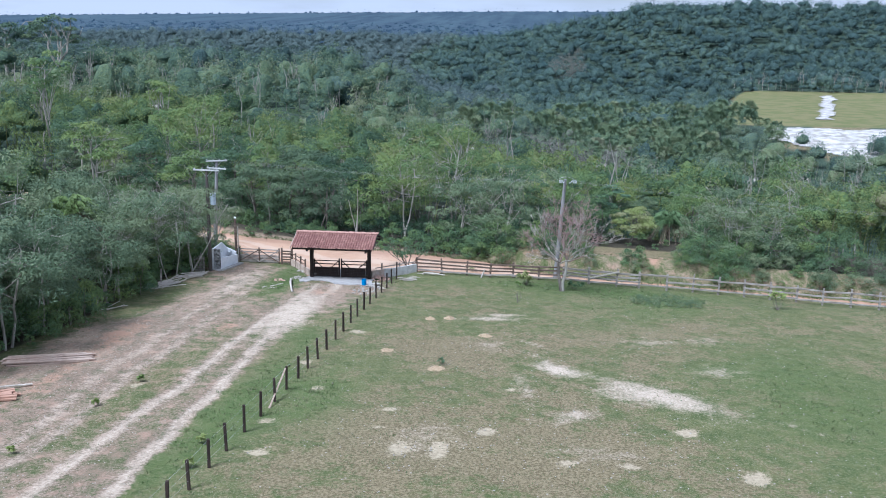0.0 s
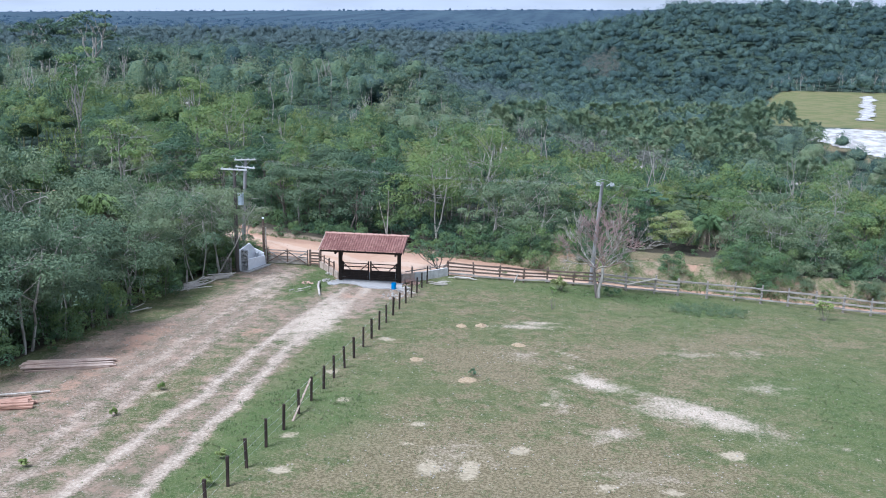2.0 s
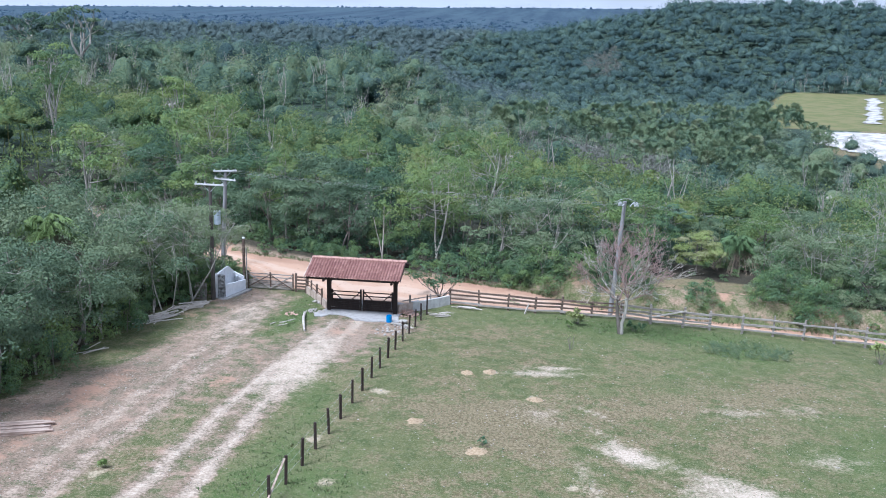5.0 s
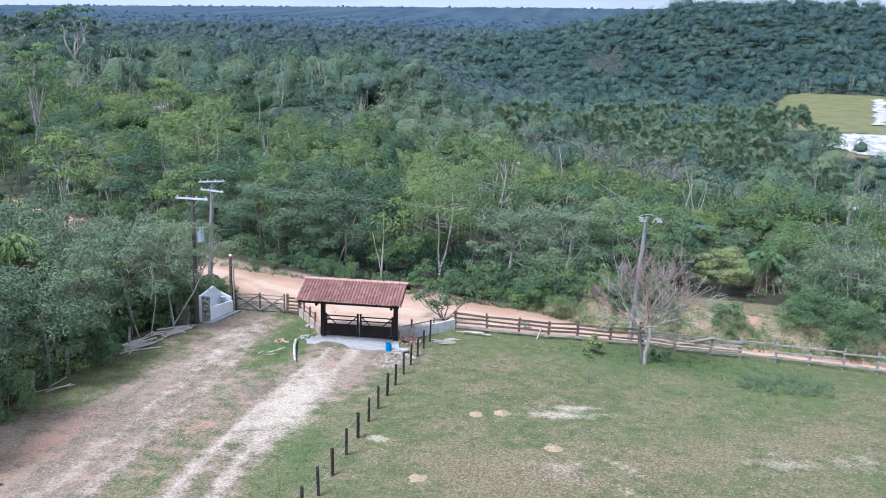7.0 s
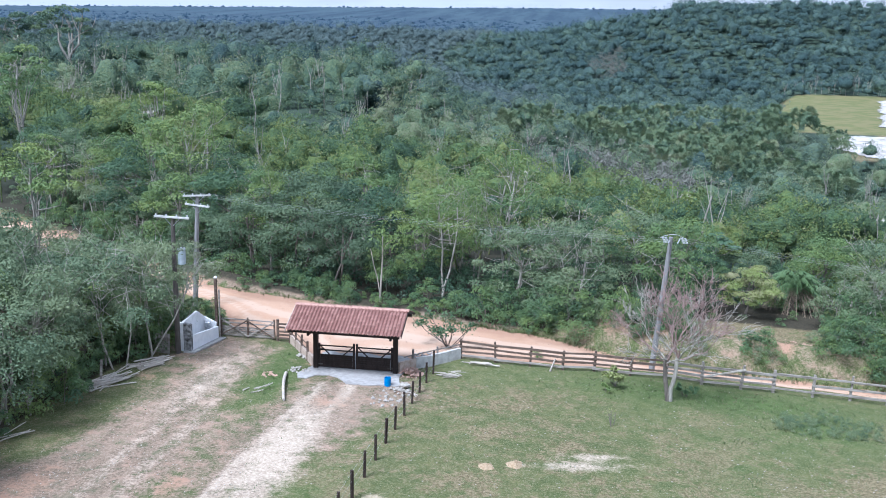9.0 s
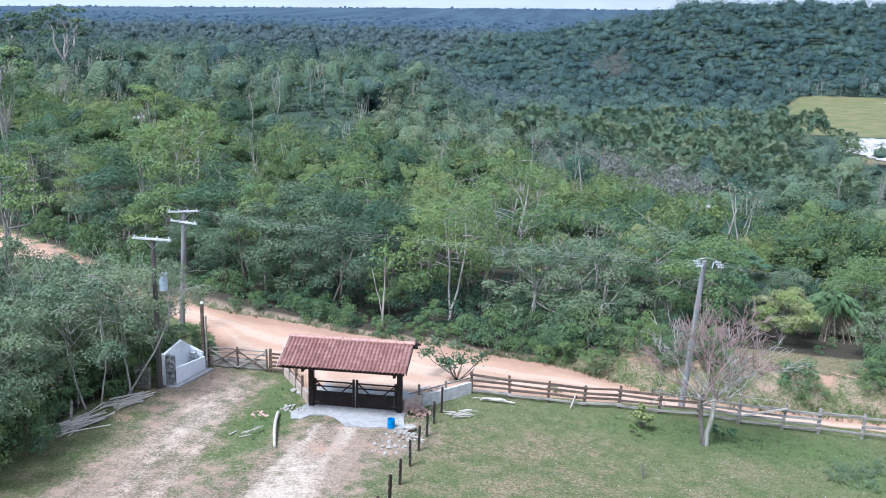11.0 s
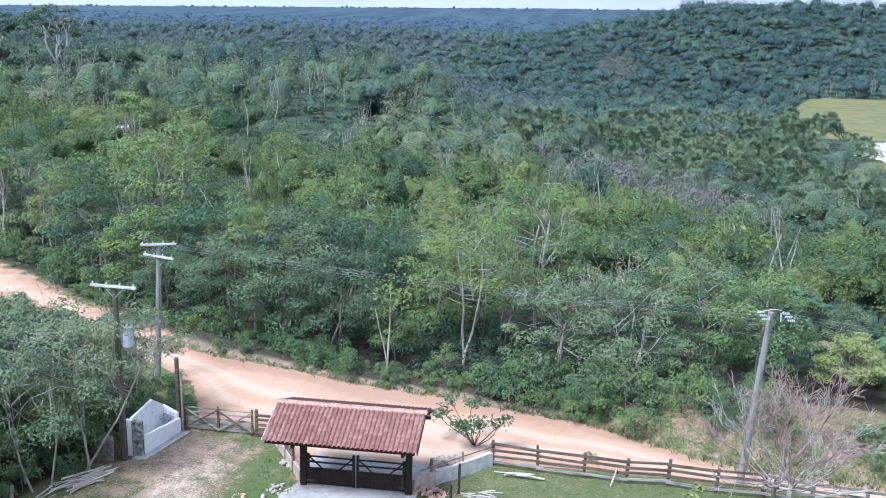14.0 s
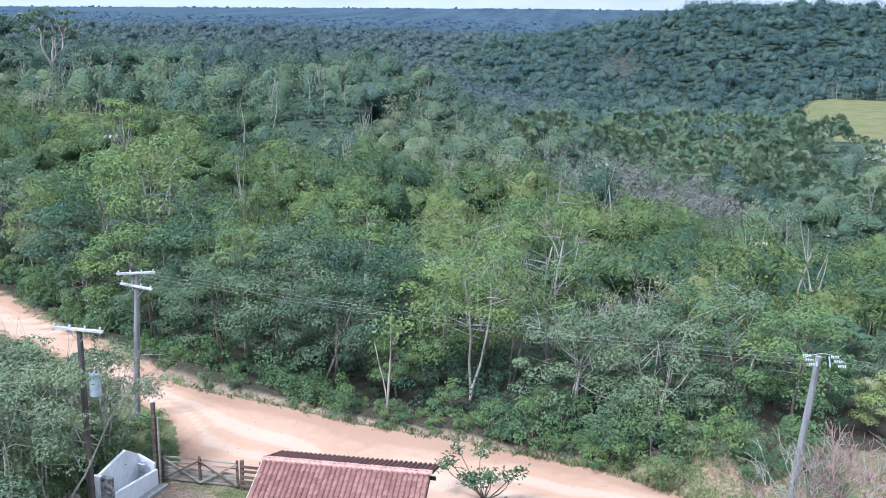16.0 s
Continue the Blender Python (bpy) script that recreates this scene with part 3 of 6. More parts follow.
def sheet(name, sel, label, category):
    q = quads[sel]
    used, inv = np.unique(q.ravel(), return_inverse=True)
    v = np.stack([GX.ravel(), GY.ravel(), GZ.ravel()], -1)[used]
    me = raw(name, v, inv.reshape(-1, 4), m_ground, None, True)
    for key, a in d_mask.items():
        at = me.attributes.new(key, "FLOAT", "POINT")
        at.data.foreach_set("value", a.ravel()[used].astype(np.float32))
    return tagged(link(name, me, None), label, category, kind="structure")


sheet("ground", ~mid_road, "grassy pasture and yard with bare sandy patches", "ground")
sheet("road", mid_road, "pale orange dirt road with worn wheel tracks", "road")


# ---- plants ----
def leaves(p, length, width, rng, up=0.55, out=None, firm=1.2):
    """Leaf blades at the points p: one four-cornered blade each, turned at random but facing mostly up and out."""
    n = len(p)
    nrm = rng.normal(size=(n, 3))
    nrm[:, 2] = np.abs(nrm[:, 2]) + up
    if out is not None:
        nrm += out * firm
    nrm /= np.linalg.norm(nrm, axis=1, keepdims=True)
    a = np.cross(nrm, rng.normal(size=(n, 3)))
    a /= np.linalg.norm(a, axis=1, keepdims=True) + 1e-9
    b = np.cross(nrm, a)
    ln = length * rng.uniform(0.6, 1.35, (n, 1))
    wd = width * rng.uniform(0.6, 1.35, (n, 1))
    v = np.stack([p - a * ln / 2, p + b * wd / 2 + nrm * wd * 0.15, p + a * ln / 2 - nrm * ln * 0.12, p - b * wd / 2 + nrm * wd * 0.15], 1)
    return v.reshape(-1, 3), np.arange(n * 4).reshape(-1, 4)


def blades(p, length, width, rng, up, out, firm=1.4):
    """Small three-cornered leaf sprays, for crowns farther off."""
    v, _ = leaves(p, length, width, rng, up, out, firm)
    v = v.reshape(-1, 4, 3)[:, :3].reshape(-1, 3)
    return v, np.arange(len(v)).reshape(-1, 3)


def crown_points(rng, lobes, per, height, radius, base, flat=0.6, lobe_r=0.9, shell=0.55):
    """Leaf places gathered in lobes over the upper shell of a crown. Returns points, outward ways and lobe centres."""
    c = []
    while len(c) < lobes:
        d = rng.normal(size=3)
        d /= np.linalg.norm(d)
        if d[2] < -0.75:
            continue
        r = rng.uniform(0.45, 1.0) ** 0.6
        c.append((d[0] * radius * r, d[1] * radius * r, base + (height - base) * (0.42 + 0.5 * d[2] * r)))
    c = np.array(c)
    rad = lobe_r * rng.uniform(0.6, 1.3, lobes)
    d = rng.normal(size=(lobes, per, 3))
    d /= np.linalg.norm(d, axis=2, keepdims=True)
    d[:, :, 2] = np.where(d[:, :, 2] < -0.3, -d[:, :, 2], d[:, :, 2])
    rr = rad[:, None, None] * rng.uniform(shell, 1.0, (lobes, per, 1))
    p = c[:, None] + d * rr * np.array([1, 1, flat])
    return p.reshape(-1, 3), d.reshape(-1, 3), c


def limb(rng, a, b, r0, r1, wob=0.15, n=5, sides=5):
    a, b = np.array(a, float), np.array(b, float)
    ts = np.linspace(0, 1, n)
    pts = a + (b - a) * ts[:, None]
    off = np.cumsum(rng.normal(size=(n, 3)) * wob * np.linalg.norm(b - a) / n, axis=0)
    off *= np.sin(ts * np.pi)[:, None] * 0.9 + 0.1 * ts[:, None]
    return tube_arrays(pts + off, r0 + (r1 - r0) * ts ** 0.8, sides)


def tree_kind(seed, height, radius, base, lobes, per, leaf, tone, bark, stems=1, trunk_r=0.11, bare=0, flat=0.6, lobe_r=0.9, aspect=0.5, hang=0.55, material=None):
    """One tree: trunk with limbs, and a crown of single leaf blades in clumps. Returns its two meshes and the bark."""
    rng = np.random.default_rng(seed)
    per, leaf = int(per * 1.8), leaf * 0.72
    p, out, c = crown_points(rng, lobes, per, height, radius, base, flat, lobe_r, 0.68)
    v, f = blades(p, leaf, leaf * aspect * 1.3, rng, hang * 0.6, out, 3.4)
    t = tone + rng.normal(size=lobes).repeat(per).repeat(3) * 0.08
    crown = raw("crown", v, f, material or m_leaf, t)
    pieces = []
    tops = []
    for s in range(stems):
        foot = np.array((rng.normal() * 0.09 * stems, rng.normal() * 0.09 * stems, -0.25))
        top = np.array((rng.normal() * radius * 0.11 * stems, rng.normal() * radius * 0.11 * stems, base + (height - base) * 0.55))
        pieces.append(limb(rng, foot, top, trunk_r, trunk_r * 0.45, 0.12, 7, 7))
        tops.append((foot, top))
    order = rng.permutation(len(c))[:min(len(c), 7) if stems + bare > 1 else 3]
    for i in order:
        foot, top = tops[rng.integers(len(tops))]
        k = rng.uniform(0.45, 0.95)
        pieces.append(limb(rng, foot + (top - foot) * k, c[i], trunk_r * 0.42, 0.015, 0.25, 4, 4))
    for _ in range(bare):
        foot, top = tops[rng.integers(len(tops))]
        a = rng.uniform(0, 2 * np.pi)
        k = rng.uniform(0.5, 0.95)
        start = foot + (top - foot) * k
        q = np.array((math.cos(a) * radius * rng.uniform(0.6, 1.15), math.sin(a) * radius * rng.uniform(0.6, 1.15), base + (height - base) * rng.uniform(0.4, 1.0)))
        pieces.append(limb(rng, start, q, trunk_r * 0.28, 0.007, 0.35, 5, 4))
        for _ in range(3):
            g = start + (q - start) * rng.uniform(0.4, 0.9)
            pieces.append(limb(rng, g, g + rng.normal(size=3) * 0.6 + (0, 0, 0.35), 0.016, 0.005, 0.3, 4, 3))
    tv, tf = merge(pieces)
    return raw("trunk", tv, tf, bark, None, True), crown


def plant(name, meshes, m, label, category, group=""):
    root = empty(name, m)
    for nm, me in zip(("trunk", "crown"), meshes):
        if me is not None:
            link(nm, me, None, root)
    return tagged(root, label, category, group)


def stand(x, y, size=1.0, turn=0.0, sink=0.0, tall=1.0):
    return Matrix.LocRotScale((x, y, ground_z(x, y) - sink), Euler((0, 0, radians(turn))), (size, size, size * tall))


def pinnate(rng, n_fronds, length, pairs, leaflet, droop, rise=0.9):
    """A palm head of feathered fronds: arching ribs with two rows of leaflets. Triangle-quads only."""
    vs, n = [], 0
    for i in range(n_fronds):
        a = i * 2.399 + rng.normal() * 0.2
        el = rng.uniform(0.05, rise)
        h = np.array((math.cos(a), math.sin(a), 0))
        ts = np.linspace(0, 1, pairs)
        rib = h * (ts * length * math.cos(el))[:, None] + np.array((0, 0, 1.0)) * (ts * length * math.sin(el) - droop * length * ts ** 2.2)[:, None]
        side = np.array((-h[1], h[0], 0))
        for s in (-1, 1):
            ll = leaflet * (1 - 0.65 * np.abs(ts - 0.35))[:, None] * rng.uniform(0.8, 1.15, (pairs, 1))
            d = side * s * 0.75 + h * 0.5 + np.array((0, 0, -0.55)) + rng.normal(size=(pairs, 3)) * 0.15
            tip = rib + d * ll
            w = h * 0.024 * length / 2
            vs.append(np.stack([rib - w, rib + w, tip + w * 0.3, tip - w * 0.3], 1).reshape(-1, 3))
        w = side * 0.025
        vs.append(np.stack([rib[:-1] - w, rib[:-1] + w, rib[1:] + w * 0.7, rib[1:] - w * 0.7], 1).reshape(-1, 3))
    v = np.concatenate(vs)
    return v, np.arange(len(v)).reshape(-1, 4)


def fan_palm(rng, fans, length, blades):
    """A palm head of round fans."""
    vs = []
    for i in range(fans):
        a = i * 2.399 + rng.normal() * 0.2
        el = rng.uniform(-0.5, 1.2)
        d = np.array((math.cos(a) * math.cos(el), math.sin(a) * math.cos(el), math.sin(el)))
        c = d * length * rng.uniform(0.8, 1.1)
        up = np.array((0, 0, 1.0)) - d * d[2]
        up /= np.linalg.norm(up) + 1e-6
        s = np.cross(d, up)
        w = s * 0.03
        vs.append(np.stack([-w, w, c + w, c - w]))
        roll = rng.uniform(-1.25, 1.25)
        s, up = s * math.cos(roll) + up * math.sin(roll), up * math.cos(roll) - s * math.sin(roll)
        r = length * 0.75
        for k in range(blades):
            b = (k / (blades - 1) - 0.5) * 4.0
            e = (d * math.cos(b) + s * math.sin(b)) * r
            g = np.cross(e, up)
            g = g / (np.linalg.norm(g) + 1e-6) * r * 0.13
            tip = c + e + np.array((0, 0, -0.22 * r)) + rng.normal(size=3) * 0.04
            vs.append(np.stack([c, c + e * 0.55 + g, tip, c + e * 0.55 - g]))
    v = np.concatenate(vs)
    return v, np.arange(len(v)).reshape(-1, 4)


KINDS = {}
KINDS["grey_green"] = [tree_kind(11 + i, 6.6, 2.7, 1.3, 42, 125, 0.22, 0.28, m_bark, 2, 0.10, 1, 0.5, 0.85, 0.55, 0.55, m_leaf_grey) for i in range(3)]
KINDS["dark_dense"] = [tree_kind(21 + i, 7.0, 2.6, 1.1, 38, 120, 0.23, 0.18, m_bark, 1, 0.12, 0, 0.6, 0.9, 0.55) for i in range(2)]
KINDS["bright"] = [tree_kind(31 + i, 6.2, 2.3, 0.9, 34, 120, 0.23, 0.50, m_bark, 1, 0.09, 1, 0.65, 0.8, 0.55) for i in range(3)]
KINDS["yellow"] = [tree_kind(41 + i, 8.0, 2.2, 2.2, 40, 80, 0.20, 0.58, m_bark_pale, 2, 0.08, 9, 0.6, 0.75, 0.55) for i in range(2)]
KINDS["slender"] = [tree_kind(51 + i, 8.4, 1.5, 5.4, 14, 95, 0.26, 0.52, m_bark_pale, 1, 0.10, 4, 0.5, 0.7, 0.55) for i in range(2)]
KINDS["sparse"] = [tree_kind(61 + i, 5.6, 2.4, 0.4, 32, 120, 0.21, 0.52, m_bark_pale, 3, 0.055, 9, 0.6, 0.7, 0.55, 0.55, m_leaf_grey) for i in range(3)]
KINDS["shrub"] = [tree_kind(71 + i, 2.3, 1.3, -0.1, 14, 70, 0.25, 0.42, m_bark, 1, 0.03, 0, 0.8, 0.55, 0.55) for i in range(3)]
KINDS["low_wood"] = [tree_kind(81 + i, 5.6, 2.3, 1.3, 40, 130, 0.185, 0.38, m_bark_pale, 3, 0.045, 4, 0.6, 0.75, 0.6, 0.9, m_leaf_grey) for i in range(3)]
KINDS["bank_shrub"] = [tree_kind(171 + i, 3.3, 1.8, -0.3, 30, 62, 0.22, 0.5 - 0.12 * i, m_bark, 1, 0.03, 1, 0.8, 0.62, 0.55, 0.55, (m_leaf_grey, m_leaf, m_leaf_grey)[i]) for i in range(3)]
KINDS["open_crown"] = [tree_kind(181 + i, 6.2, 2.4, 2.6, 30, 110, 0.20, 0.62, m_bark_pale, 3, 0.055, 12, 0.6, 0.72, 0.55, 0.55, m_leaf_grey) for i in range(2)]
KINDS["blue_green"] = [tree_kind(201 + i, 6.3, 2.5, 1.6, 44, 125, 0.19, 0.24, m_bark_pale, 2, 0.07, 1, 0.6, 0.8, 0.6, 0.9, m_leaf_grey) for i in range(2)]
KINDS["golden"] = [tree_kind(191, 4.6, 2.6, 0.9, 42, 125, 0.25, 0.74, m_bark, 2, 0.08, 2, 0.38, 0.8, 0.7, 1.0)]
KINDS["bare"] = [tree_kind(91 + i, 6.0, 1.7, 1.5, 6, 25, 0.22, 0.8, m_bark_pale, 2, 0.06, 20, 0.6, 0.6, 0.55) for i in range(2)]
WORDS = {
    "grey_green": ("grey-green broadleaf tree with layered crown", "tree"), "dark_dense": ("dense dark green broadleaf tree", "tree"),
    "bright": ("bright green leafy young tree", "tree"), "yellow": ("yellow-green tree with pale bare boughs", "tree"),
    "slender": ("tall slender pale-trunked tree with small crown", "tree"), "sparse": ("sparse grey-green tree with pale tangled branches", "tree"),
    "shrub": ("leafy green roadside shrub", "shrub"), "low_wood": ("low multi-stemmed woodland tree with dull green leaves", "tree"),
    "bank_shrub": ("dense grey-green bush on the road bank", "shrub"),
    "open_crown": ("grey-green tree with open high crown on pale stems", "tree"),
    "blue_green": ("dense blue-green small-leaved tree on pale stems", "tree"),
    "golden": ("spreading yellow-green tree with layered broad leaves", "tree"),
    "bare": ("nearly leafless tree with pale grey branches", "tree"),
}
made = {}


# the scattered plants leave the eroded bank open
OPEN_BANK = ("trees behind the road", "shrubs along the road", "bushes on the road bank")


def grow(kind, x, y, size, turn, variant, group="", tall=1.0, sink=0.0):
    if group in OPEN_BANK and 18.6 < x < 26.2 and 5 < y < 16.8:
        return None
    key = (kind, variant % len(KINDS[kind]))
    m = stand(x, y, size, turn, sink, tall)
    if key not in made:
        made[key] = plant("shrub" if "shrub" in kind else "tree", KINDS[kind][key[1]], m, *WORDS[kind], group)
        return made[key]
    ob = copy_thing(made[key], m)
    if group:
        ob["group"] = group
    return ob


rng = np.random.default_rng(5)


def scatter(test, x0, x1, y0, y1, gap, tries, taken):
    """Random places at least gap apart that pass the test."""
    got = []
    cell = {}
    for p in taken:
        cell.setdefault((int(p[0] // gap), int(p[1] // gap)), []).append(p)
    for _ in range(tries):
        x, y = rng.uniform(x0, x1), rng.uniform(y0, y1)
        if not test(x, y):
            continue
        cx, cy = int(x // gap), int(y // gap)
        if any((x - q[0]) ** 2 + (y - q[1]) ** 2 < gap * gap for i in (-1, 0, 1) for j in (-1, 0, 1) for q in cell.get((cx + i, cy + j), ())):
            continue
        cell.setdefault((cx, cy), []).append((x, y))
        got.append((x, y))
    return got


# trees that stand out, each at its place: kind, x, y, size
BEHIND_GATE = [
    ("grey_green", -8.2, 17.6, 1.12), ("grey_green", -4.9, 15.9, 1.0), ("grey_green", -11.6, 18.2, 1.05), ("dark_dense", -4.4, 20.0, 1.1),
    ("yellow", 2.6, 16.8, 1.15), ("yellow", 4.2, 19.6, 1.0), ("bright", 0.6, 19.4, 1.15), ("slender", -11.2, 20.6, 0.95), ("slender", -6.1, 30.0, 1.05),
    ("sparse", 7.4, 14.6, 1.15), ("sparse", 10.0, 15.8, 1.15), ("bare", 9.0, 18.6, 1.0), ("dark_dense", 12.8, 15.6, 0.9), ("bare", 11.6, 21.6, 1.1)]
ON_BANK = [("bright", 17.4, 13.8, 0.9), ("golden", 22.1, 14.2, 0.72), ("sparse", 27.2, 11.6, 0.82), ("sparse", 29.6, 10.4, 0.82), ("sparse", 32.2, 10.4, 0.87), ("bright", 35.4, 10.6, 0.87)]
BY_ENCLOSURE = [("open_crown", -11.0, -0.2, 1.05), ("open_crown", -11.5, 5.6, 0.88), ("sparse", -12.9, 1.6, 1.05), ("sparse", -12.5, 3.6, 1.0),
                ("sparse", -14.6, 2.6, 1.05), ("sparse", -13.4, 6.6, 0.86), ("sparse", -16.6, 5.2, 0.92), ("bright", -14.2, -1.4, 0.75)]
TALL = [("slender", -47.0, 48.4, 1.7), ("slender", -52.0, 55.5, 1.35), ("slender", -21.5, 7.5, 1.22), ("slender", -34.8, 54.6, 1.5)]
CHOSEN = []
for rows, group in ((BEHIND_GATE, "trees behind the road"), (ON_BANK, "trees on the road bank"), (BY_ENCLOSURE, "trees by the enclosure"), (TALL, "tall slender trees")):
    for i, (kind, x, y, size) in enumerate(rows):
        grow(kind, x, y, size, 20 + 110 * i, i, group)
    CHOSEN += rows
# places kept free for the palm, the fan-leaved tree and the spreading tree
taken = [(c[1], c[2]) for c in CHOSEN if c[0] != "golden"] + [(18.9, 12.6), (21.9, 17.0), (26.4, 22.7), (21.0, 21.6), (22.4, 15.0)]

# first belt behind the road
MIX = ["grey_green"] * 3 + ["dark_dense"] * 4 + ["bright"] * 6 + ["yellow"] * 2 + ["sparse"] * 3 + ["slender"]
belt = scatter(lambda x, y: 2.6 < y - road_far(x) < 12.5 and not (12 < x < 26.5 and y - road_far(x) < (5.0 if x < 20 else 8.5)), -40, 36, 6, 55, 3.0, 9000, taken)
for i, (x, y) in enumerate(belt):
    kind = MIX[rng.integers(len(MIX))]
    if x > 22:
        kind = ["sparse", "bright", "sparse", "yellow"][i % 4]
    size = rng.uniform(0.9, 1.35) * (0.85 if y - road_far(x) < 5 else 1.0) * (0.8 if x > 22 else 1.0)
    grow(kind, x, y, size, rng.uniform(0, 360), i, "trees behind the road", rng.uniform(0.9, 1.1))
taken += belt

# shrubs along the far side of the road
edge_pts = scatter(lambda x, y: 0.45 < y - road_far(x) < 4.0 and not (11.5 < x < 23.5 and rng.random() < 0.5) and abs(x + 0.3) > 0.7, -36, 36, 5, 36, 1.6, 7000, [])
for i, (x, y) in enumerate(edge_pts):
    grow("shrub", x, y, rng.uniform(0.45, 0.95), rng.uniform(0, 360), i, "shrubs along the road", rng.uniform(0.75, 1.2))
grow("shrub", 9.2, 5.4, 0.5, 30, 1, "", 0.8)
for i, (x, y) in enumerate(scatter(lambda x, y: 0.25 < y - road_far(x) < 1.5, -7, 9.5, 9, 15, 0.95, 3000, [])):
    grow("shrub", x, y, rng.uniform(0.3, 0.6), rng.uniform(0, 360), i, "shrubs along the road", rng.uniform(0.8, 1.2))
for i, (x, y, s) in enumerate(((21.6, 7.8, 0.95), (11.6, 10.6, 0.9), (14.6, 10.6, 0.7), (9.6, 10.9, 0.75), (12.8, 11.2, 0.6))):
    grow("shrub", x, y, s, 80 * i, i, "", 0.9)

for i, (x, y) in enumerate(scatter(lambda x, y: 0.9 < y - road_far(x) < 3.6, -30, -5, 12, 34, 1.15, 5000, [])):
    grow("shrub", x, y, rng.uniform(0.35, 0.75), rng.uniform(0, 360), i, "shrubs along the road", rng.uniform(0.8, 1.3))

# weeds round the foot of the road pole
for i, (x, y, k) in enumerate(((-12.3, 9.6, 0.7), (-11.2, 8.8, 0.6), (-10.4, 7.6, 0.5), (-12.9, 8.0, 0.8), (-11.7, 7.0, 0.7), (-10.2, 6.4, 0.45), (-11.9, 10.6, 0.5), (-13.9, 10.2, 0.8))):
    grow("shrub", x, y, k, 70 * i, i, "", 0.8)

# bushes down to the road on the high bank
for i, (x, y) in enumerate(scatter(lambda x, y: 0.5 < y - road_far(x) < 5.5 and x > 25.0, 25, 40, 5, 14, 1.75, 3000, [])):
    grow("bank_shrub", x, y, rng.uniform(0.65, 1.1), rng.uniform(0, 360), i, "bushes on the road bank", rng.uniform(0.85, 1.15))

for i, (x, y) in enumerate(scatter(lambda x, y: 0.5 < y - road_far(x) < 4.0, 8.5, 23, 6, 14, 1.5, 3000, [])):
    grow("bank_shrub", x, y, rng.uniform(0.28, 0.55), rng.uniform(0, 360), i, "bushes on the road bank", rng.uniform(0.8, 1.1))

for i, (x, y, k) in enumerate(((11.0, 9.9, 0.95), (9.4, 11.2, 0.9), (12.5, 10.3, 0.85), (25.7, 7.9, 0.6), (26.6, 8.8, 0.75), (25.3, 9.6, 0.5), (27.8, 7.4, 0.6), (29.4, 7.2, 0.65), (31.0, 7.0, 0.6), (15.0, 8.7, 0.5), (16.7, 8.4, 0.5), (21.8, 7.5, 0.52), (22.3, 7.2, 0.4), (13.9, 10.9, 0.5))):
    grow("bank_shrub", x, y, k, 75 * i, (1, 0)[i % 3 == 2], "", 0.95)

# dense trees that close the hollow behind the palm
for i, (kind, x, y, k) in enumerate((("grey_green", 22.8, 19.8, 0.62), ("dark_dense", 19.6, 16.6, 0.5), ("dark_dense", 24.2, 21.2, 0.7), ("bright", 27.6, 20.4, 0.7), ("grey_green", 18.2, 21.5, 0.7))):
    grow(kind, x, y, k, 65 * i, i, "trees on the road bank")

# the wood beside the yard
wood_pts = scatter(lambda x, y: 1.1 < wood_edge(y) - x < 10 and y < road_near(x) - (5.5 if x < -16.5 else 2.8 if x < -12.5 else 1.2) and x < -10.9 and y < road_near(x) - 1.2 and not (-13 < x and y > 8), -42, -10.5, -38, 26, 2.5, 12000, [(-10.6, 2.5)])
for i, (x, y) in enumerate(wood_pts):
    deep = wood_edge(y) - x
    kind = (["blue_green", "bright", "blue_green", "low_wood", "low_wood", "blue_green"] if y < -7 else ["bright", "low_wood", "sparse", "low_wood", "low_wood", "sparse"])[rng.integers(6)]
    size = rng.uniform(0.85, 1.12) * (0.75 if kind == "bright" else 1.0) * (1.12 if y < 4 and deep > 3.5 else 0.9 if y > 0 else 1.0)
    if x < -15:
        size *= float(np.clip((road_near(x) - y) / 11, 0.5, 1.0))
    grow(kind, x, y, size, rng.uniform(0, 360), i, "trees of the wood", rng.uniform(0.9, 1.1) * (1.05 if deep > 4 else 0.95))
for i, (x, y) in enumerate(scatter(lambda x, y: 0.2 < wood_edge(y) - x < 2.5 and y < road_near(x) - 1.0, -26, -10.5, -36, 14, 1.6, 3000, [])):
    grow("shrub", x, y, rng.uniform(0.4, 1.0), rng.uniform(0, 360), i, "shrubs of the wood", rng.uniform(0.8, 1.3))

# fan-leaved tree with large radiating leaves
fr = np.random.default_rng(301)
hv = []
for cx, cy, cz in ((0, 0, 6.6), (0.9, 0.3, 6.1), (-0.8, 0.5, 6.3), (0.2, -0.9, 6.0), (1.6, -0.5, 5.6), (-1.3, -0.6, 5.5), (0.7, 1.3, 5.8)):
    for i in range(9):
        a = i * 0.7 + fr.normal() * 0.15
        c0 = np.array((cx + 0.45 * math.cos(a), cy + 0.45 * math.sin(a), cz + fr.uniform(-0.1, 0.25)))
        for k in range(9):
            b = k * 0.7
            e = np.array((math.cos(b), math.sin(b), -0.45)) * 0.42
            g = np.array((-math.sin(b), math.cos(b), 0)) * 0.075
            hv.append(np.stack([c0, c0 + e * 0.6 + g, c0 + e, c0 + e * 0.6 - g]))
hv = np.concatenate(hv)
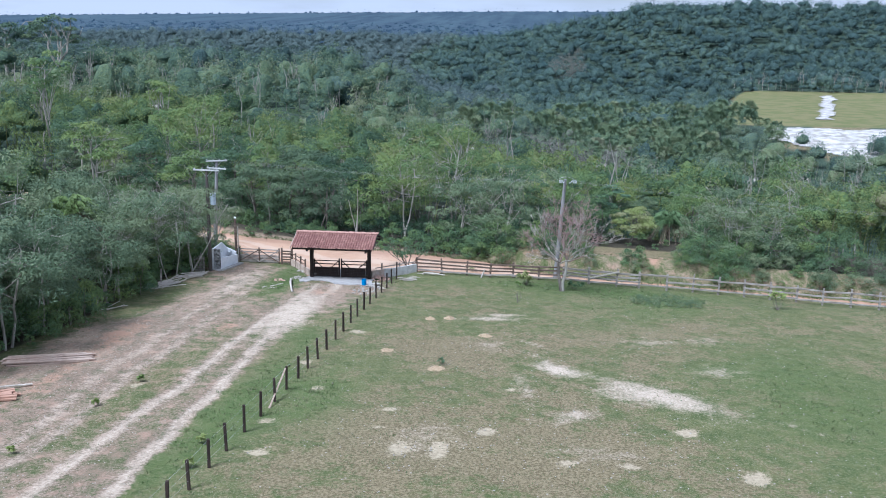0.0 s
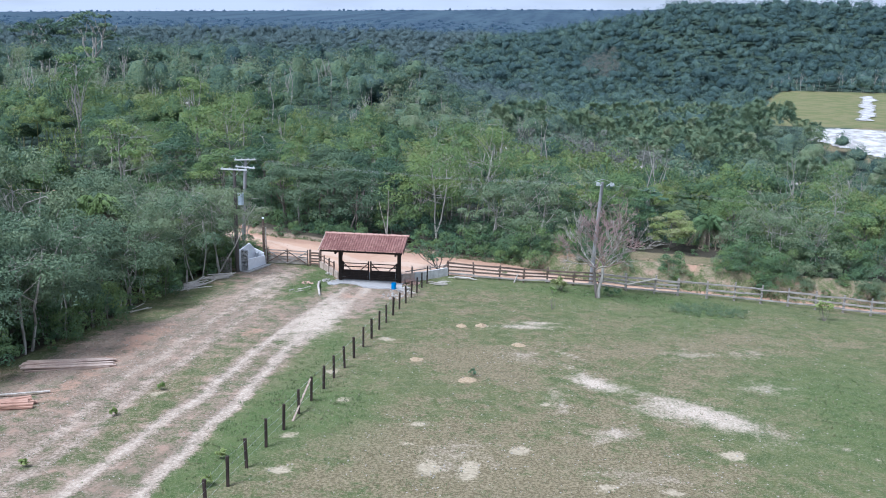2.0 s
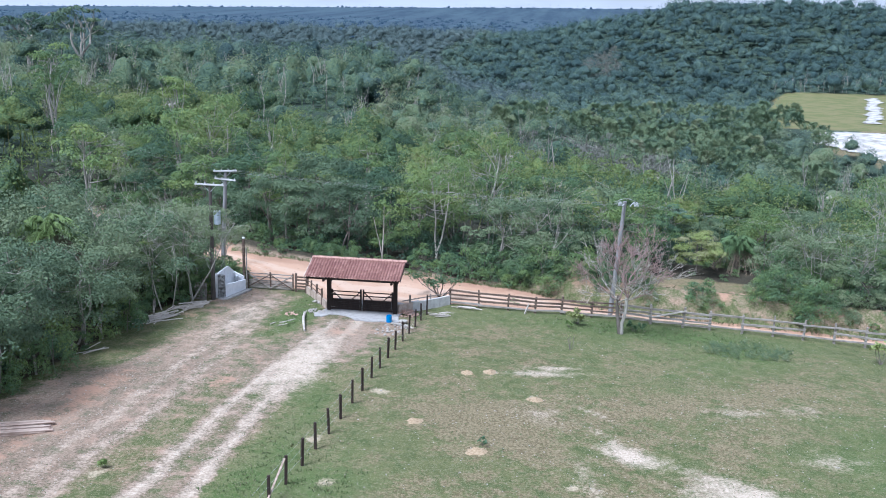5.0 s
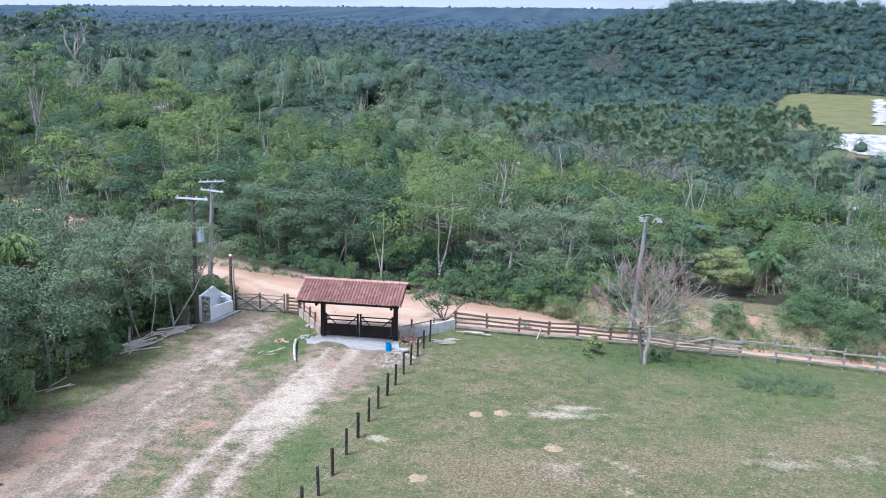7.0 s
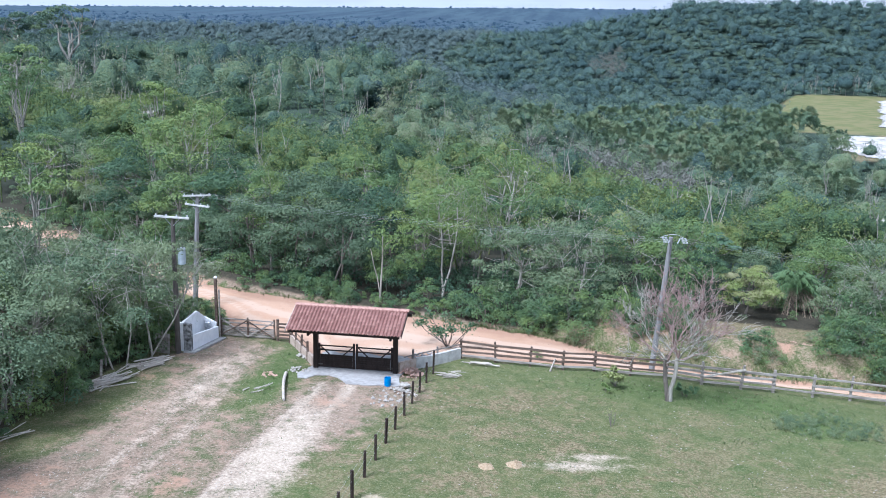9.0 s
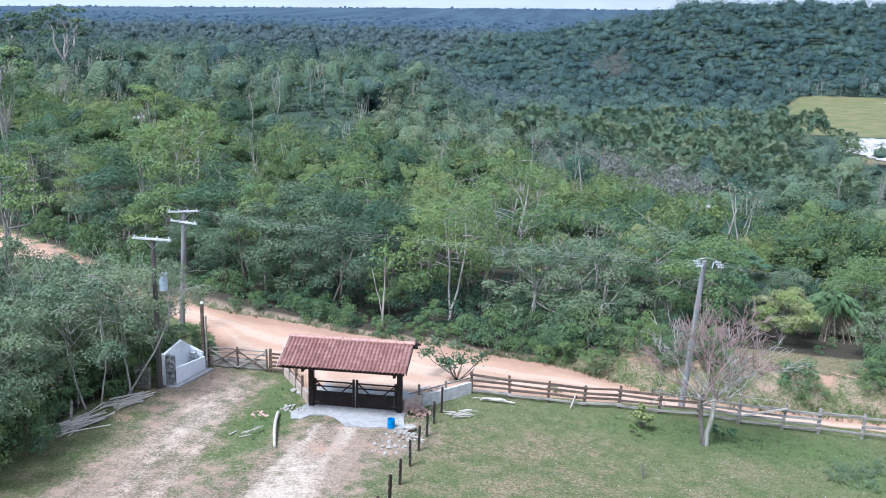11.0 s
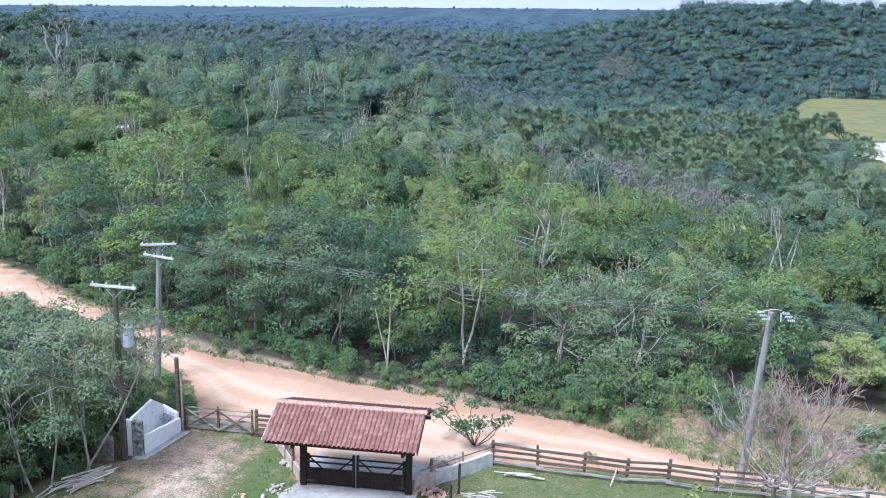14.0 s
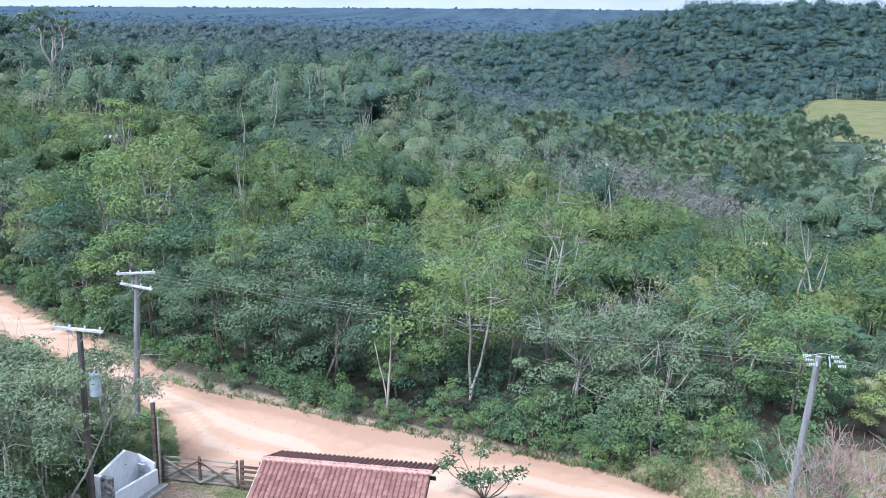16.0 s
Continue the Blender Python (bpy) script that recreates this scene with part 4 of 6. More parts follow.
cec_trunk = merge([limb(fr, (0, 0, -0.2), (0, 0, 6.5), 0.1, 0.05, 0.05, 7, 7)] + [limb(fr, (0, 0, 4.4), q, 0.045, 0.03) for q in ((0.9, 0.3, 6.0), (-0.8, 0.5, 6.2), (0.2, -0.9, 5.9), (1.6, -0.5, 5.5), (-1.3, -0.6, 5.4))])
cec = (raw("trunk", *cec_trunk, m_bark_pale, None, True), raw("crown", hv, np.arange(len(hv)).reshape(-1, 4), m_leaf, 0.24))
plant("umbrella_tree", cec, stand(20.6, 19.4, 0.72), "slender tree with large radiating blue-green leaves", "tree")

# feathered palm with a skirt of dead fronds, and others in the wood
pr = np.random.default_rng(302)
head = raw("fronds", *pinnate(pr, 46, 2.3, 34, 0.5, 0.62, 1.4), m_leaf, 0.48)
skirt = raw("dead_fronds", *pinnate(pr, 30, 2.2, 22, 0.55, 1.15, 0.1), m_dead_leaf, 0.6)
stem = raw("trunk", *limb(pr, (0, 0, -0.3), (0.1, 0, 3.0), 0.2, 0.17, 0.03, 6, 9), m_bark, None, True)
for n, (x, y, h, size, dead) in enumerate([(25.3, 16.8, 2.0, 0.95, True), (-15.6, -8.6, 5.6, 1.0, True), (-34.0, 41.0, 4.5, 1.0, False), (17.5, 40.0, 4.5, 0.9, False), (-22.5, 3.0, 4.4, 0.9, True)]):
    root = empty("palm_tree", stand(x, y, size, 40 * n))
    link("trunk", stem, None, root).scale = (1, 1, h / 3.0)
    link("fronds", head, None, root, at=pose(0.1, 0, h))
    if dead:
        link("dead_fronds", skirt, None, root, "dry brown hanging fronds", at=pose(0.1, 0, h - 0.25))
    tagged(root, "feathery green palm among the trees" if not dead else "feathery green palm with hanging dry fronds", "palm", "palms")


# tall pale trees that rise over the wood, and standing dead trunks
def emergent_tree(seed):
    """A tall tree: a pale trunk that forks low into rising limbs under a broad flat crown."""
    r = np.random.default_rng(seed)
    p, out, c = crown_points(r, 34, 110, 15.5, 5.6, 9.0, 0.5, 1.4, 0.6)
    v, f = blades(p, 0.5, 0.4, r, 0.5, out, 1.6)
    crown = raw("crown", v, f, m_leaf_valley, 0.36 + r.normal(size=34).repeat(110).repeat(3) * 0.09)
    fork = np.array((0.3, 0.1, 5.0))
    pieces = [limb(r, (0, 0, -0.5), fork, 0.42, 0.34, 0.06, 6, 8)]
    for k, (dx, dy, dz) in enumerate(((-2.4, 0.4, 6.5), (1.2, -0.6, 5.0), (2.8, 1.2, 7.5), (-0.4, 1.5, 6.0))):
        tip = fork + (dx, dy, dz)
        pieces.append(limb(r, fork, tip, 0.27, 0.14, 0.22, 6, 7))
        for _ in range(3):
            pieces.append(limb(r, tip - (tip - fork) * r.uniform(0, 0.4), tip + r.normal(size=3) * (1.8, 1.8, 0.7) + (0, 0, 1.4), 0.12, 0.04, 0.25, 5, 5))
    return raw("trunk", *merge(pieces), m_bark_pale, None, True), crown


emergent = [emergent_tree(101), emergent_tree(102)]
for i, (x, y, s) in enumerate(((-114, 180, 1.33), (-129, 181, 1.26), (-168, 214, 1.1))):
    plant("emergent_tree", emergent[i % 2], stand(x, y, s, 70 * i), "tall tree with pale forked limbs above the forest", "tree", "tall pale trees")
dr = np.random.default_rng(333)
dead_me = []
for i in range(2):
    pc = [limb(dr, (0, 0, -0.3), (0.2, 0, 6.2), 0.10, 0.06, 0.05, 6, 6), limb(dr, (0.2, 0, 6.0), (-0.6, 0.2, 8.6), 0.05, 0.02), limb(dr, (0.2, 0, 6.0), (0.9, -0.1, 8.0), 0.05, 0.02),
          limb(dr, (0.1, 0, 1.5), (-1.6 - i, 0.3, 5.2), 0.05, 0.02, 0.2), limb(dr, (0.1, 0, 2.0), (1.5, 0.2 + i, 5.6), 0.05, 0.02, 0.2)]
    dead_me.append(raw("trunk", *merge(pc), m_bark_pale, None, True))
for i, (x, y, s) in enumerate(((-34.8, 54.6, 1.05), (-41, 139, 1.2), (-38.5, 141, 1.0), (7.9, 127.8, 1.1), (36, 100, 0.9), (4.4, 281, 1.4), (-6.1, 29.4, 0.95), (-22, 60, 0.9))):
    ob = link("dead_trunk", dead_me[i % 2], None, at=stand(x, y, s, 50 * i))
    tagged(ob, "pale standing dead trunk with forked bare limbs", "tree", "standing dead trunks")


# ---- the woods beyond: too many to count ----
def crowd(name, places, proto, material, label, category, tones, sizes, lifts=None):
    """Copies of light crowns joined into one mesh."""
    vs, fs, ts, n = [], [], [], 0
    for i, (x, y) in enumerate(places):
        v, f, *shade = proto[rng.integers(len(proto))]
        a = rng.uniform(0, 2 * np.pi)
        s = sizes[i]
        c, sn = math.cos(a), math.sin(a)
        w = v * np.array((s, s, s * rng.uniform(0.8, 1.35)))
        z = ground_z(x, y) + (0 if lifts is None else lifts[i])
        w = np.stack([w[:, 0] * c - w[:, 1] * sn + x, w[:, 0] * sn + w[:, 1] * c + y, w[:, 2] + z], -1)
        vs.append(w)
        fs.append(f + n)
        ts.append(np.full(len(w), tones[i]) + (shade[0] if shade else 0.0))
        n += len(w)
    me = raw(name, np.concatenate(vs), np.concatenate(fs), material, np.clip(np.concatenate(ts), 0, 0.80), True)
    return tagged(link(name, me, None), label, category, kind="stuff")


def ico_dome(level, low=-0.25):
    """The upper part of a small ball, as arrays."""
    bm = bmesh.new()
    bmesh.ops.create_icosphere(bm, subdivisions=level, radius=1)
    v = np.array([q.co[:] for q in bm.verts])
    f = np.array([[q.index for q in p.verts] for p in bm.faces])
    bm.free()
    f = f[v[f][:, :, 2].mean(1) > low]
    used, inv = np.unique(f.ravel(), return_inverse=True)
    return v[used], inv.reshape(-1, 3)


def shaggy_crown(seed, height, radius, lobes, ball, n, leaf, tall=0.75, tuft=12, sticks=0, heart=0.73):
    """A crown farther off: tufts of small leaf sprays in lobes round an inner leafy skin.
    Returns points, faces and how much each point strays from the crown's tone."""
    r = np.random.default_rng(seed)
    d, f = ball
    w = r.normal(size=(lobes, 3))
    w[:, 2] = np.abs(w[:, 2]) * 0.9 - 0.2
    w /= np.linalg.norm(w, axis=1, keepdims=True)
    c = w * r.uniform(0.35, 0.78, (lobes, 1))
    rad = r.uniform(0.20, 0.42, lobes)

    def reach(way):
        proj = way @ c.T
        disc = rad ** 2 - (c ** 2).sum(1) + proj ** 2
        hit = np.where(disc > 0, proj + np.sqrt(np.clip(disc, 0, None)), 0.0)
        return np.maximum(hit.max(1), 0.34), hit.argmax(1)

    squash = np.array((radius, radius, radius * tall))
    mid = np.array((0, 0, height - radius * tall))
    tint = r.normal(size=lobes) * 0.07
    far, who = reach(d)
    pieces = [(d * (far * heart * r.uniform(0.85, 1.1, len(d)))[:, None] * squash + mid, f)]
    # the inner skin's tone is lowered to paint shade between the tufts
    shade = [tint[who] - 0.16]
    m = n // tuft
    way = r.normal(size=(m, 3))
    way[:, 2] = np.where(way[:, 2] < -0.35, -way[:, 2], way[:, 2])
    way /= np.linalg.norm(way, axis=1, keepdims=True)
    far, who = reach(way)
    root = way * (far * r.uniform(0.80, 1.06, m))[:, None] * squash + mid
    loose = r.normal(size=(m, tuft, 3)) * np.array((1, 1, 0.6)) * leaf * r.uniform(0.7, 1.3, (m, 1, 1))
    out = way[:, None] * 0.9 + loose / leaf * 0.35
    pieces.append(blades((root[:, None] + loose).reshape(-1, 3), leaf, leaf * 0.75, r, 0.45, out.reshape(-1, 3), 1.3))
    shade.append((np.repeat(tint[who] + r.normal(size=m) * 0.12, tuft) + r.normal(size=m * tuft) * 0.09).repeat(3))
    for _ in range(sticks):
        tv, tf = limb(r, (0, 0, -0.5), (r.normal() * 0.5, r.normal() * 0.5, height * 0.75), 0.09, 0.04, 0.1, 4, 4)
        pieces.append((tv, np.concatenate([tf[:, :3], tf[:, [0, 2, 3]]])))
        shade.append(np.full(len(tv), 0.45))
    return (*merge(pieces), np.concatenate(shade))


SKIN_MID, SKIN_LOW = ico_dome(3, -0.25), ico_dome(2, -0.20)


def light_crown(seed, height, radius, base, lobes, per, leaf, flat=0.6, lobe_r=0.9, sticks=0):
    r = np.random.default_rng(seed)
    p, out, c = crown_points(r, lobes, per, height, radius, base, flat, lobe_r, 0.78)
    pieces = [blades(p, leaf, leaf * 0.8, r, 0.4, out, 3.0)]
    if sticks:
        stick = lambda v, f: (v, np.concatenate([f[:, :3], f[:, [0, 2, 3]]]))
        pieces.append(stick(*limb(r, (0, 0, -0.5), (r.normal() * 0.3, r.normal() * 0.3, height * 0.8), 0.09, 0.04, 0.1, 4, 4)))
        for _ in range(sticks):
            a = r.uniform(0, 6.28)
            q = np.array((math.cos(a) * radius * 0.9, math.sin(a) * radius * 0.9, height * r.uniform(0.6, 1.05)))
            pieces.append(stick(*limb(r, (0, 0, height * r.uniform(0.3, 0.6)), q, 0.045, 0.015, 0.2, 3, 3)))
    return merge(pieces)


def open_wood(x, y):
    return max(float(meadow_at(x, y)), float(shore_at(x, y))) < 0.3 and not (x > 0.229 * y + 24 and 246 < y < 300)


def wedge(x, y, spare=8):
    u = y + 66
    return -0.66 * u - spare < x < 0.345 * u + 10 + spare


def tone_field(x, y):
    """Stands of one colour run together, single trees stray."""
    s = noise.noise(Vector((x * 0.035, y * 0.03, 2.0))) * 0.32 + noise.noise(Vector((x * 0.11, y * 0.1, 7.0))) * 0.22
    return 0.37 + s * 1.1 + rng.normal() * 0.12


def palm_zone(x, y):
    """Where the fan palms stand close together."""
    near = 205 - 0.35 * x + 14 * math.sin(x * 0.17)
    far = 300 + 1.4 * x if x < 50 else 372
    return near < y < far and -6 < x < 0.229 * y + 34 and noise.noise(Vector((x * 0.045, y * 0.03, 4))) > -0.18


def thicket(x, y):
    """Where the wood is a leafless grey tangle."""
    n = 0.5 * noise.noise(Vector((x * 0.12, y * 0.07, 3)))
    return math.exp(-((x - 23) / 15) ** 2 - ((y - 138) / 40) ** 2) + n > 0.5 or math.exp(-((x - 30) / 16) ** 2 - ((y - 530) / 50) ** 2) + n > 0.75


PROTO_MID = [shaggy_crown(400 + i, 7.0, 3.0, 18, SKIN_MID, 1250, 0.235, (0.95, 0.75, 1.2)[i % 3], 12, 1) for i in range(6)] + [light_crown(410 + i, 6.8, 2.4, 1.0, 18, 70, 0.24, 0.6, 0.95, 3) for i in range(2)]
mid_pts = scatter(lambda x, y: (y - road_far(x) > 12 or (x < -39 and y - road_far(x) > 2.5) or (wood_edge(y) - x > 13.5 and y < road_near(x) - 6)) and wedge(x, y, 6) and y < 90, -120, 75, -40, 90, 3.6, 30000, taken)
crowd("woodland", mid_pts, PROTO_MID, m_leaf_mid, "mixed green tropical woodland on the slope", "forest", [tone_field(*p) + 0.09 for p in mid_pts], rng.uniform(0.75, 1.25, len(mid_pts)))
bare_proto = [light_crown(430 + i, 7.0, 1.1, 2.0, 2, 4, 0.3, 0.6, 0.5, 6) for i in range(4)]
under_proto = [light_crown(520 + i, 2.6, 1.3, -0.3, 12, 42, 0.25, 0.8, 0.6, 0) for i in range(4)]
under_pts = scatter(lambda x, y: (2.0 < y - road_far(x) < 16 and not (12 < x < 23 and y - road_far(x) < 4)) or (0.8 < wood_edge(y) - x < 14 and y < road_near(x) - 1.5 and x < -10.9 and y < road_near(x) - 3.5), -42, 36, -38, 50, 1.7, 14000, [])
under_rows = [(p, k * (0.42 if 18.6 < p[0] < 26.2 and p[1] < 17 else 1.0)) for p, k in zip(under_pts, rng.uniform(0.4, 0.95, len(under_pts))) if not (18.6 < p[0] < 26.2 and 5 < p[1] < 12.5)]
# 0.12 off the leaf tone stands for the shade under the trees
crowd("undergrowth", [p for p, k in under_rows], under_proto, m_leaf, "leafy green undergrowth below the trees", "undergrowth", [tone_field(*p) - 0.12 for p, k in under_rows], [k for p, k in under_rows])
weed_pts = scatter(lambda x, y: (x - 23) ** 2 / 7 + (y + 2.6) ** 2 / 2.2 < 1, 20, 26, -5, 0, 0.42, 900, [])
crowd("weed_patch", weed_pts, under_proto, m_leaf_grey, "low grey-green weeds spreading over the pasture", "weeds", [0.3 + rng.normal() * 0.1 for _ in weed_pts], rng.uniform(0.10, 0.22, len(weed_pts)))
bare_pts = scatter(lambda x, y: wedge(x, y) and y - road_far(x) > 14 and (noise.noise(Vector((x * 0.05, y * 0.05, 9))) > 0.18 or rng.random() < 0.2) and open_wood(x, y), -130, 110, 30, 230, 13.0, 2500, [])
bare_pts += [(0.229 * q + 14 + 3.1 * i + rng.normal(), q) for i in range(26) for q in (446.5 + rng.uniform(0, 5),)]
crowd("bare_trees", bare_pts, bare_proto, m_bark_pale, "pale leafless trees among the woodland", "forest", [0.5] * len(bare_pts), rng.uniform(1.0, 1.5, len(bare_pts)))
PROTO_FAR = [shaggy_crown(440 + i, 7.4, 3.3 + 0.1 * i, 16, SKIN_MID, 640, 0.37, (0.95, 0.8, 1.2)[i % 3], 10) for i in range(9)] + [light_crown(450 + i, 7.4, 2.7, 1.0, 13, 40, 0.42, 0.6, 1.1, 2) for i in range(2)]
far_pts = scatter(lambda x, y: wedge(x, y) and y >= 90 and y < 290 and open_wood(x, y) and not (abs(x + 114 + 0.62 * (y - 172)) < 5 and 160 < y < 176) and (not thicket(x, y) or rng.random() < 0.45), -270, 150, 90, 290, 5.0, 30000, [])
far_size = [rng.uniform(0.28, 0.42) if palm_zone(*p) else rng.choice([0.95, 1.2, 1.6]) if p[0] < -45 and 190 < p[1] < 265 else rng.choice([0.5, 0.62, 0.75, 0.9, 1.0, 1.15, 1.5]) for p in far_pts]
near_side = [p[1] < rng.uniform(140, 260) for p in far_pts]
for name, side, paint, words in (("valley_wood", True, m_leaf_valley, "mixed green woodland on the valley floor"), ("valley_forest", False, m_leaf_far_haze, "dense forest down the valley, tinted blue for haze")):
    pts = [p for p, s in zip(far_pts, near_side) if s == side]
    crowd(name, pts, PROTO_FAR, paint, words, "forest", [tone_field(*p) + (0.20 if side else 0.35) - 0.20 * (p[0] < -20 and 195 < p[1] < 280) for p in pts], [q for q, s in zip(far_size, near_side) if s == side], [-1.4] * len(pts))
palm_proto = [fan_palm(np.random.default_rng(460 + i), 20, 1.35, 8) for i in range(4)]
palm_pts = scatter(lambda x, y: wedge(x, y) and palm_zone(x, y) and open_wood(x, y), -10, 130, 150, 380, 4.0, 20000, [])
crowd("palm_grove", palm_pts, palm_proto, m_leaf_valley, "grove of dark green fan palms", "palms", [0.46 + rng.normal() * 0.12 for _ in palm_pts], rng.uniform(1.1, 1.6, len(palm_pts)), [rng.uniform(4.5, 7.5) for _ in palm_pts])
PROTO_HILL = [shaggy_crown(480 + i, 8.0, 4.0 + 0.15 * i, 12, SKIN_LOW, 120, 0.72, (1.0, 0.8, 1.25)[i % 3], 6, 0, 0.66) for i in range(8)]
hill_pts = scatter(lambda x, y: wedge(x, y) and not (x < -70 and y < 400) and (y < 700 or x > -60) and open_wood(x, y) and (not thicket(x, y) or rng.random() < 0.5), -560, 320, 290, 735, 5.2, 110000, [])
# left of the hill the tone stays lighter, standing in for haze
hill_tone = [0.50 - 0.22 * float(smooth(320, 520, y)) * (1.0 if x > -40 else 0.2) + 0.55 * (tone_field(x, y) - 0.38) for x, y in hill_pts]
hill_size = [rng.choice([0.75, 0.9, 1.05, 1.25, 1.5]) for _ in hill_pts]
for name, plain_side, paint, words in (("hill_forest", False, m_leaf_far_haze, "dark forest over the far hills"), ("plain_forest", True, m_leaf_plain_haze, "forest on the far plain, tinted pale blue for haze")):
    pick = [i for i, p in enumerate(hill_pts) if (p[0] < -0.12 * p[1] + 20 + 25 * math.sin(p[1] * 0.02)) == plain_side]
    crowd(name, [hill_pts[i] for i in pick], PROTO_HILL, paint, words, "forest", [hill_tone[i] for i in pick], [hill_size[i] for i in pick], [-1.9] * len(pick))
thick_proto = [light_crown(470 + i, 8.0, 2.2, 1.0, 8, 30, 0.7, 0.8, 1.0, 9) for i in range(4)]
for i, (tv, tf) in enumerate(thick_proto):
    tri = tv[:240 * 3].reshape(-1, 3, 3)
    tri[:, 1] = tri.mean(1) + (tri[:, 1] - tri.mean(1)) * 0.07
thick_pts = scatter(lambda x, y: thicket(x, y) and open_wood(x, y), -20, 70, 90, 620, 3.6, 20000, [])
crowd("bare_thicket", thick_pts, thick_proto, m_thicket, "grey leafless thicket in the valley", "forest", [0.5] * len(thick_pts), rng.uniform(0.95, 1.4, len(thick_pts)))
PROTO_BACK = [shaggy_crown(500 + i, 6.0, 5.5, 6, SKIN_LOW, 12, 1.6, 0.7, 4) for i in range(5)]
back_pts = scatter(lambda x, y: wedge(x, y, 60) and x < -60 + 0.1 * (y - 640), -1300, 200, 640, 1700, 22, 14000, []) + scatter(lambda x, y: wedge(x, y, 60), -2100, 1300, 2400, 2700, 24, 9000, [])
bx, by = np.meshgrid(np.arange(-2300, 1500, 20.0), np.arange(790, 2900, 20.0))
bz = land(bx, by) + 2.0 + np.random.default_rng(3).uniform(0, 2.2, bx.shape) * (0.6 + 0.4 * smooth(1400, 2400, by))
bi = np.arange(bx.size).reshape(bx.shape)
bq = np.stack([bi[:-1, :-1], bi[:-1, 1:], bi[1:, 1:], bi[1:, :-1]], -1).reshape(-1, 4)
tagged(link("backdrop", raw("backdrop", np.stack([bx.ravel(), by.ravel(), bz.ravel()], -1), bq, m_far, None, True), None), "distant forest ridge on the skyline, glowing blue for haze", "backdrop", kind="structure")
crowd("backdrop_forest", back_pts, PROTO_BACK, m_far, "distant forest along the skyline, glowing blue for haze", "forest", [0.3] * len(back_pts), [rng.uniform(0.6, 1.3) * (1 if p[1] < 1700 else 1.15) for p in back_pts])

# pale sand at the pond and the track across the clearing
def sand_patch(name, inside, x0, x1, y0, y1, step, label, category):
    xs, ys = np.meshgrid(np.arange(x0, x1, step), np.arange(y0, y1, step))
    keep = inside(xs, ys) > 0.5
    cx, cy = np.clip(np.searchsorted(gx, xs) - 1, 0, len(gx) - 2), np.clip(np.searchsorted(gy, ys) - 1, 0, len(gy) - 2)
    u, w = (xs - gx[cx]) / (gx[cx + 1] - gx[cx]), (ys - gy[cy]) / (gy[cy + 1] - gy[cy])
    zs = (GZ[cy, cx] * (1 - u) + GZ[cy, cx + 1] * u) * (1 - w) + (GZ[cy + 1, cx] * (1 - u) + GZ[cy + 1, cx + 1] * u) * w + 0.3
    ids = np.arange(xs.size).reshape(xs.shape)
    q = np.stack([ids[:-1, :-1], ids[:-1, 1:], ids[1:, 1:], ids[1:, :-1]], -1).reshape(-1, 4)
    q = q[keep.ravel()[q].all(1)]
    used, inv = np.unique(q.ravel(), return_inverse=True)
    v = np.stack([xs.ravel(), ys.ravel(), zs.ravel()], -1)[used]
    return tagged(link(name, raw(name, v, inv.reshape(-1, 4), m_shore, None, True), None), label, category, kind="structure")


wob = lambda x, y: 2.2 * np.sin(x * 0.21 + y * 0.11) + 1.2 * np.sin(x * 0.53 - y * 0.24)
sand_patch("sand_bank", lambda x, y: (x - (0.229 * y + 31) > 0.6 * wob(y, x)) * (y > 244 + wob(x, y) - 0.9 * (x - 92)) * (y < 272 + 0.6 * wob(x, y)), 78, 140, 200, 285, 1.6, "bare white sand beside the far clearing", "sand")
sand_patch("sand_track", lambda x, y: (np.abs(x - (0.291 * y + 32) - 0.3 * wob(y, x)) < 3.6 + 0.3 * wob(x, y)) * 1.0, 110, 170, 306, 428, 1.6, "white sandy track across the far clearing", "track")



# ---- the gateway ----
TILE_W, TILE_L = 0.178, 0.245


def tile_mesh():
    """A Roman clay tile: a flat pan beside a round cover, with thickness, along the slope (+y up)."""
    prof = []
    for i in range(4):
        prof.append((-TILE_W / 2 + 0.055 * i / 3, 0.0))
    for i in range(1, 8):
        a = math.pi * (1 - i / 8)
        prof.append((-TILE_W / 2 + 0.055 + 0.0615 + 0.0615 * math.cos(a), 0.074 * math.sin(a)))
    prof.append((TILE_W / 2 + 0.008, 0.0))
    bm = bmesh.new()
    rows = []
    for y, lift in ((0.0, 0.028), (TILE_L * 1.12, 0.0)):
        for dz in (0.0, -0.014):
            rows.append([bm.verts.new((x, y, z + lift + dz)) for x, z in prof])
    top0, low0, top1, low1 = rows
    for i in range(len(prof) - 1):
        bm.faces.new((top0[i], top0[i + 1], top1[i + 1], top1[i]))
        bm.faces.new((low0[i], low0[i + 1], top0[i + 1], top0[i]))
    for f in bm.faces:
        f.smooth = True
    bm.normal_update()
    me = bpy.data.meshes.new("roof_tile")
    bm.to_mesh(me)
    bm.free()
    me.materials.append(m_tile)
    return me


X0, X1, Y_EAVE, Y_RIDGE, Y_BACK, Z_EAVE, Z_RIDGE = -3.22, 2.66, -1.58, 0.5, 2.5, 2.55, 3.28
gate = empty("gate_shelter", pose(0, 0, 0))
tagged(gate, "roofed farm entrance with dark posts and red clay tiles", "gateway")
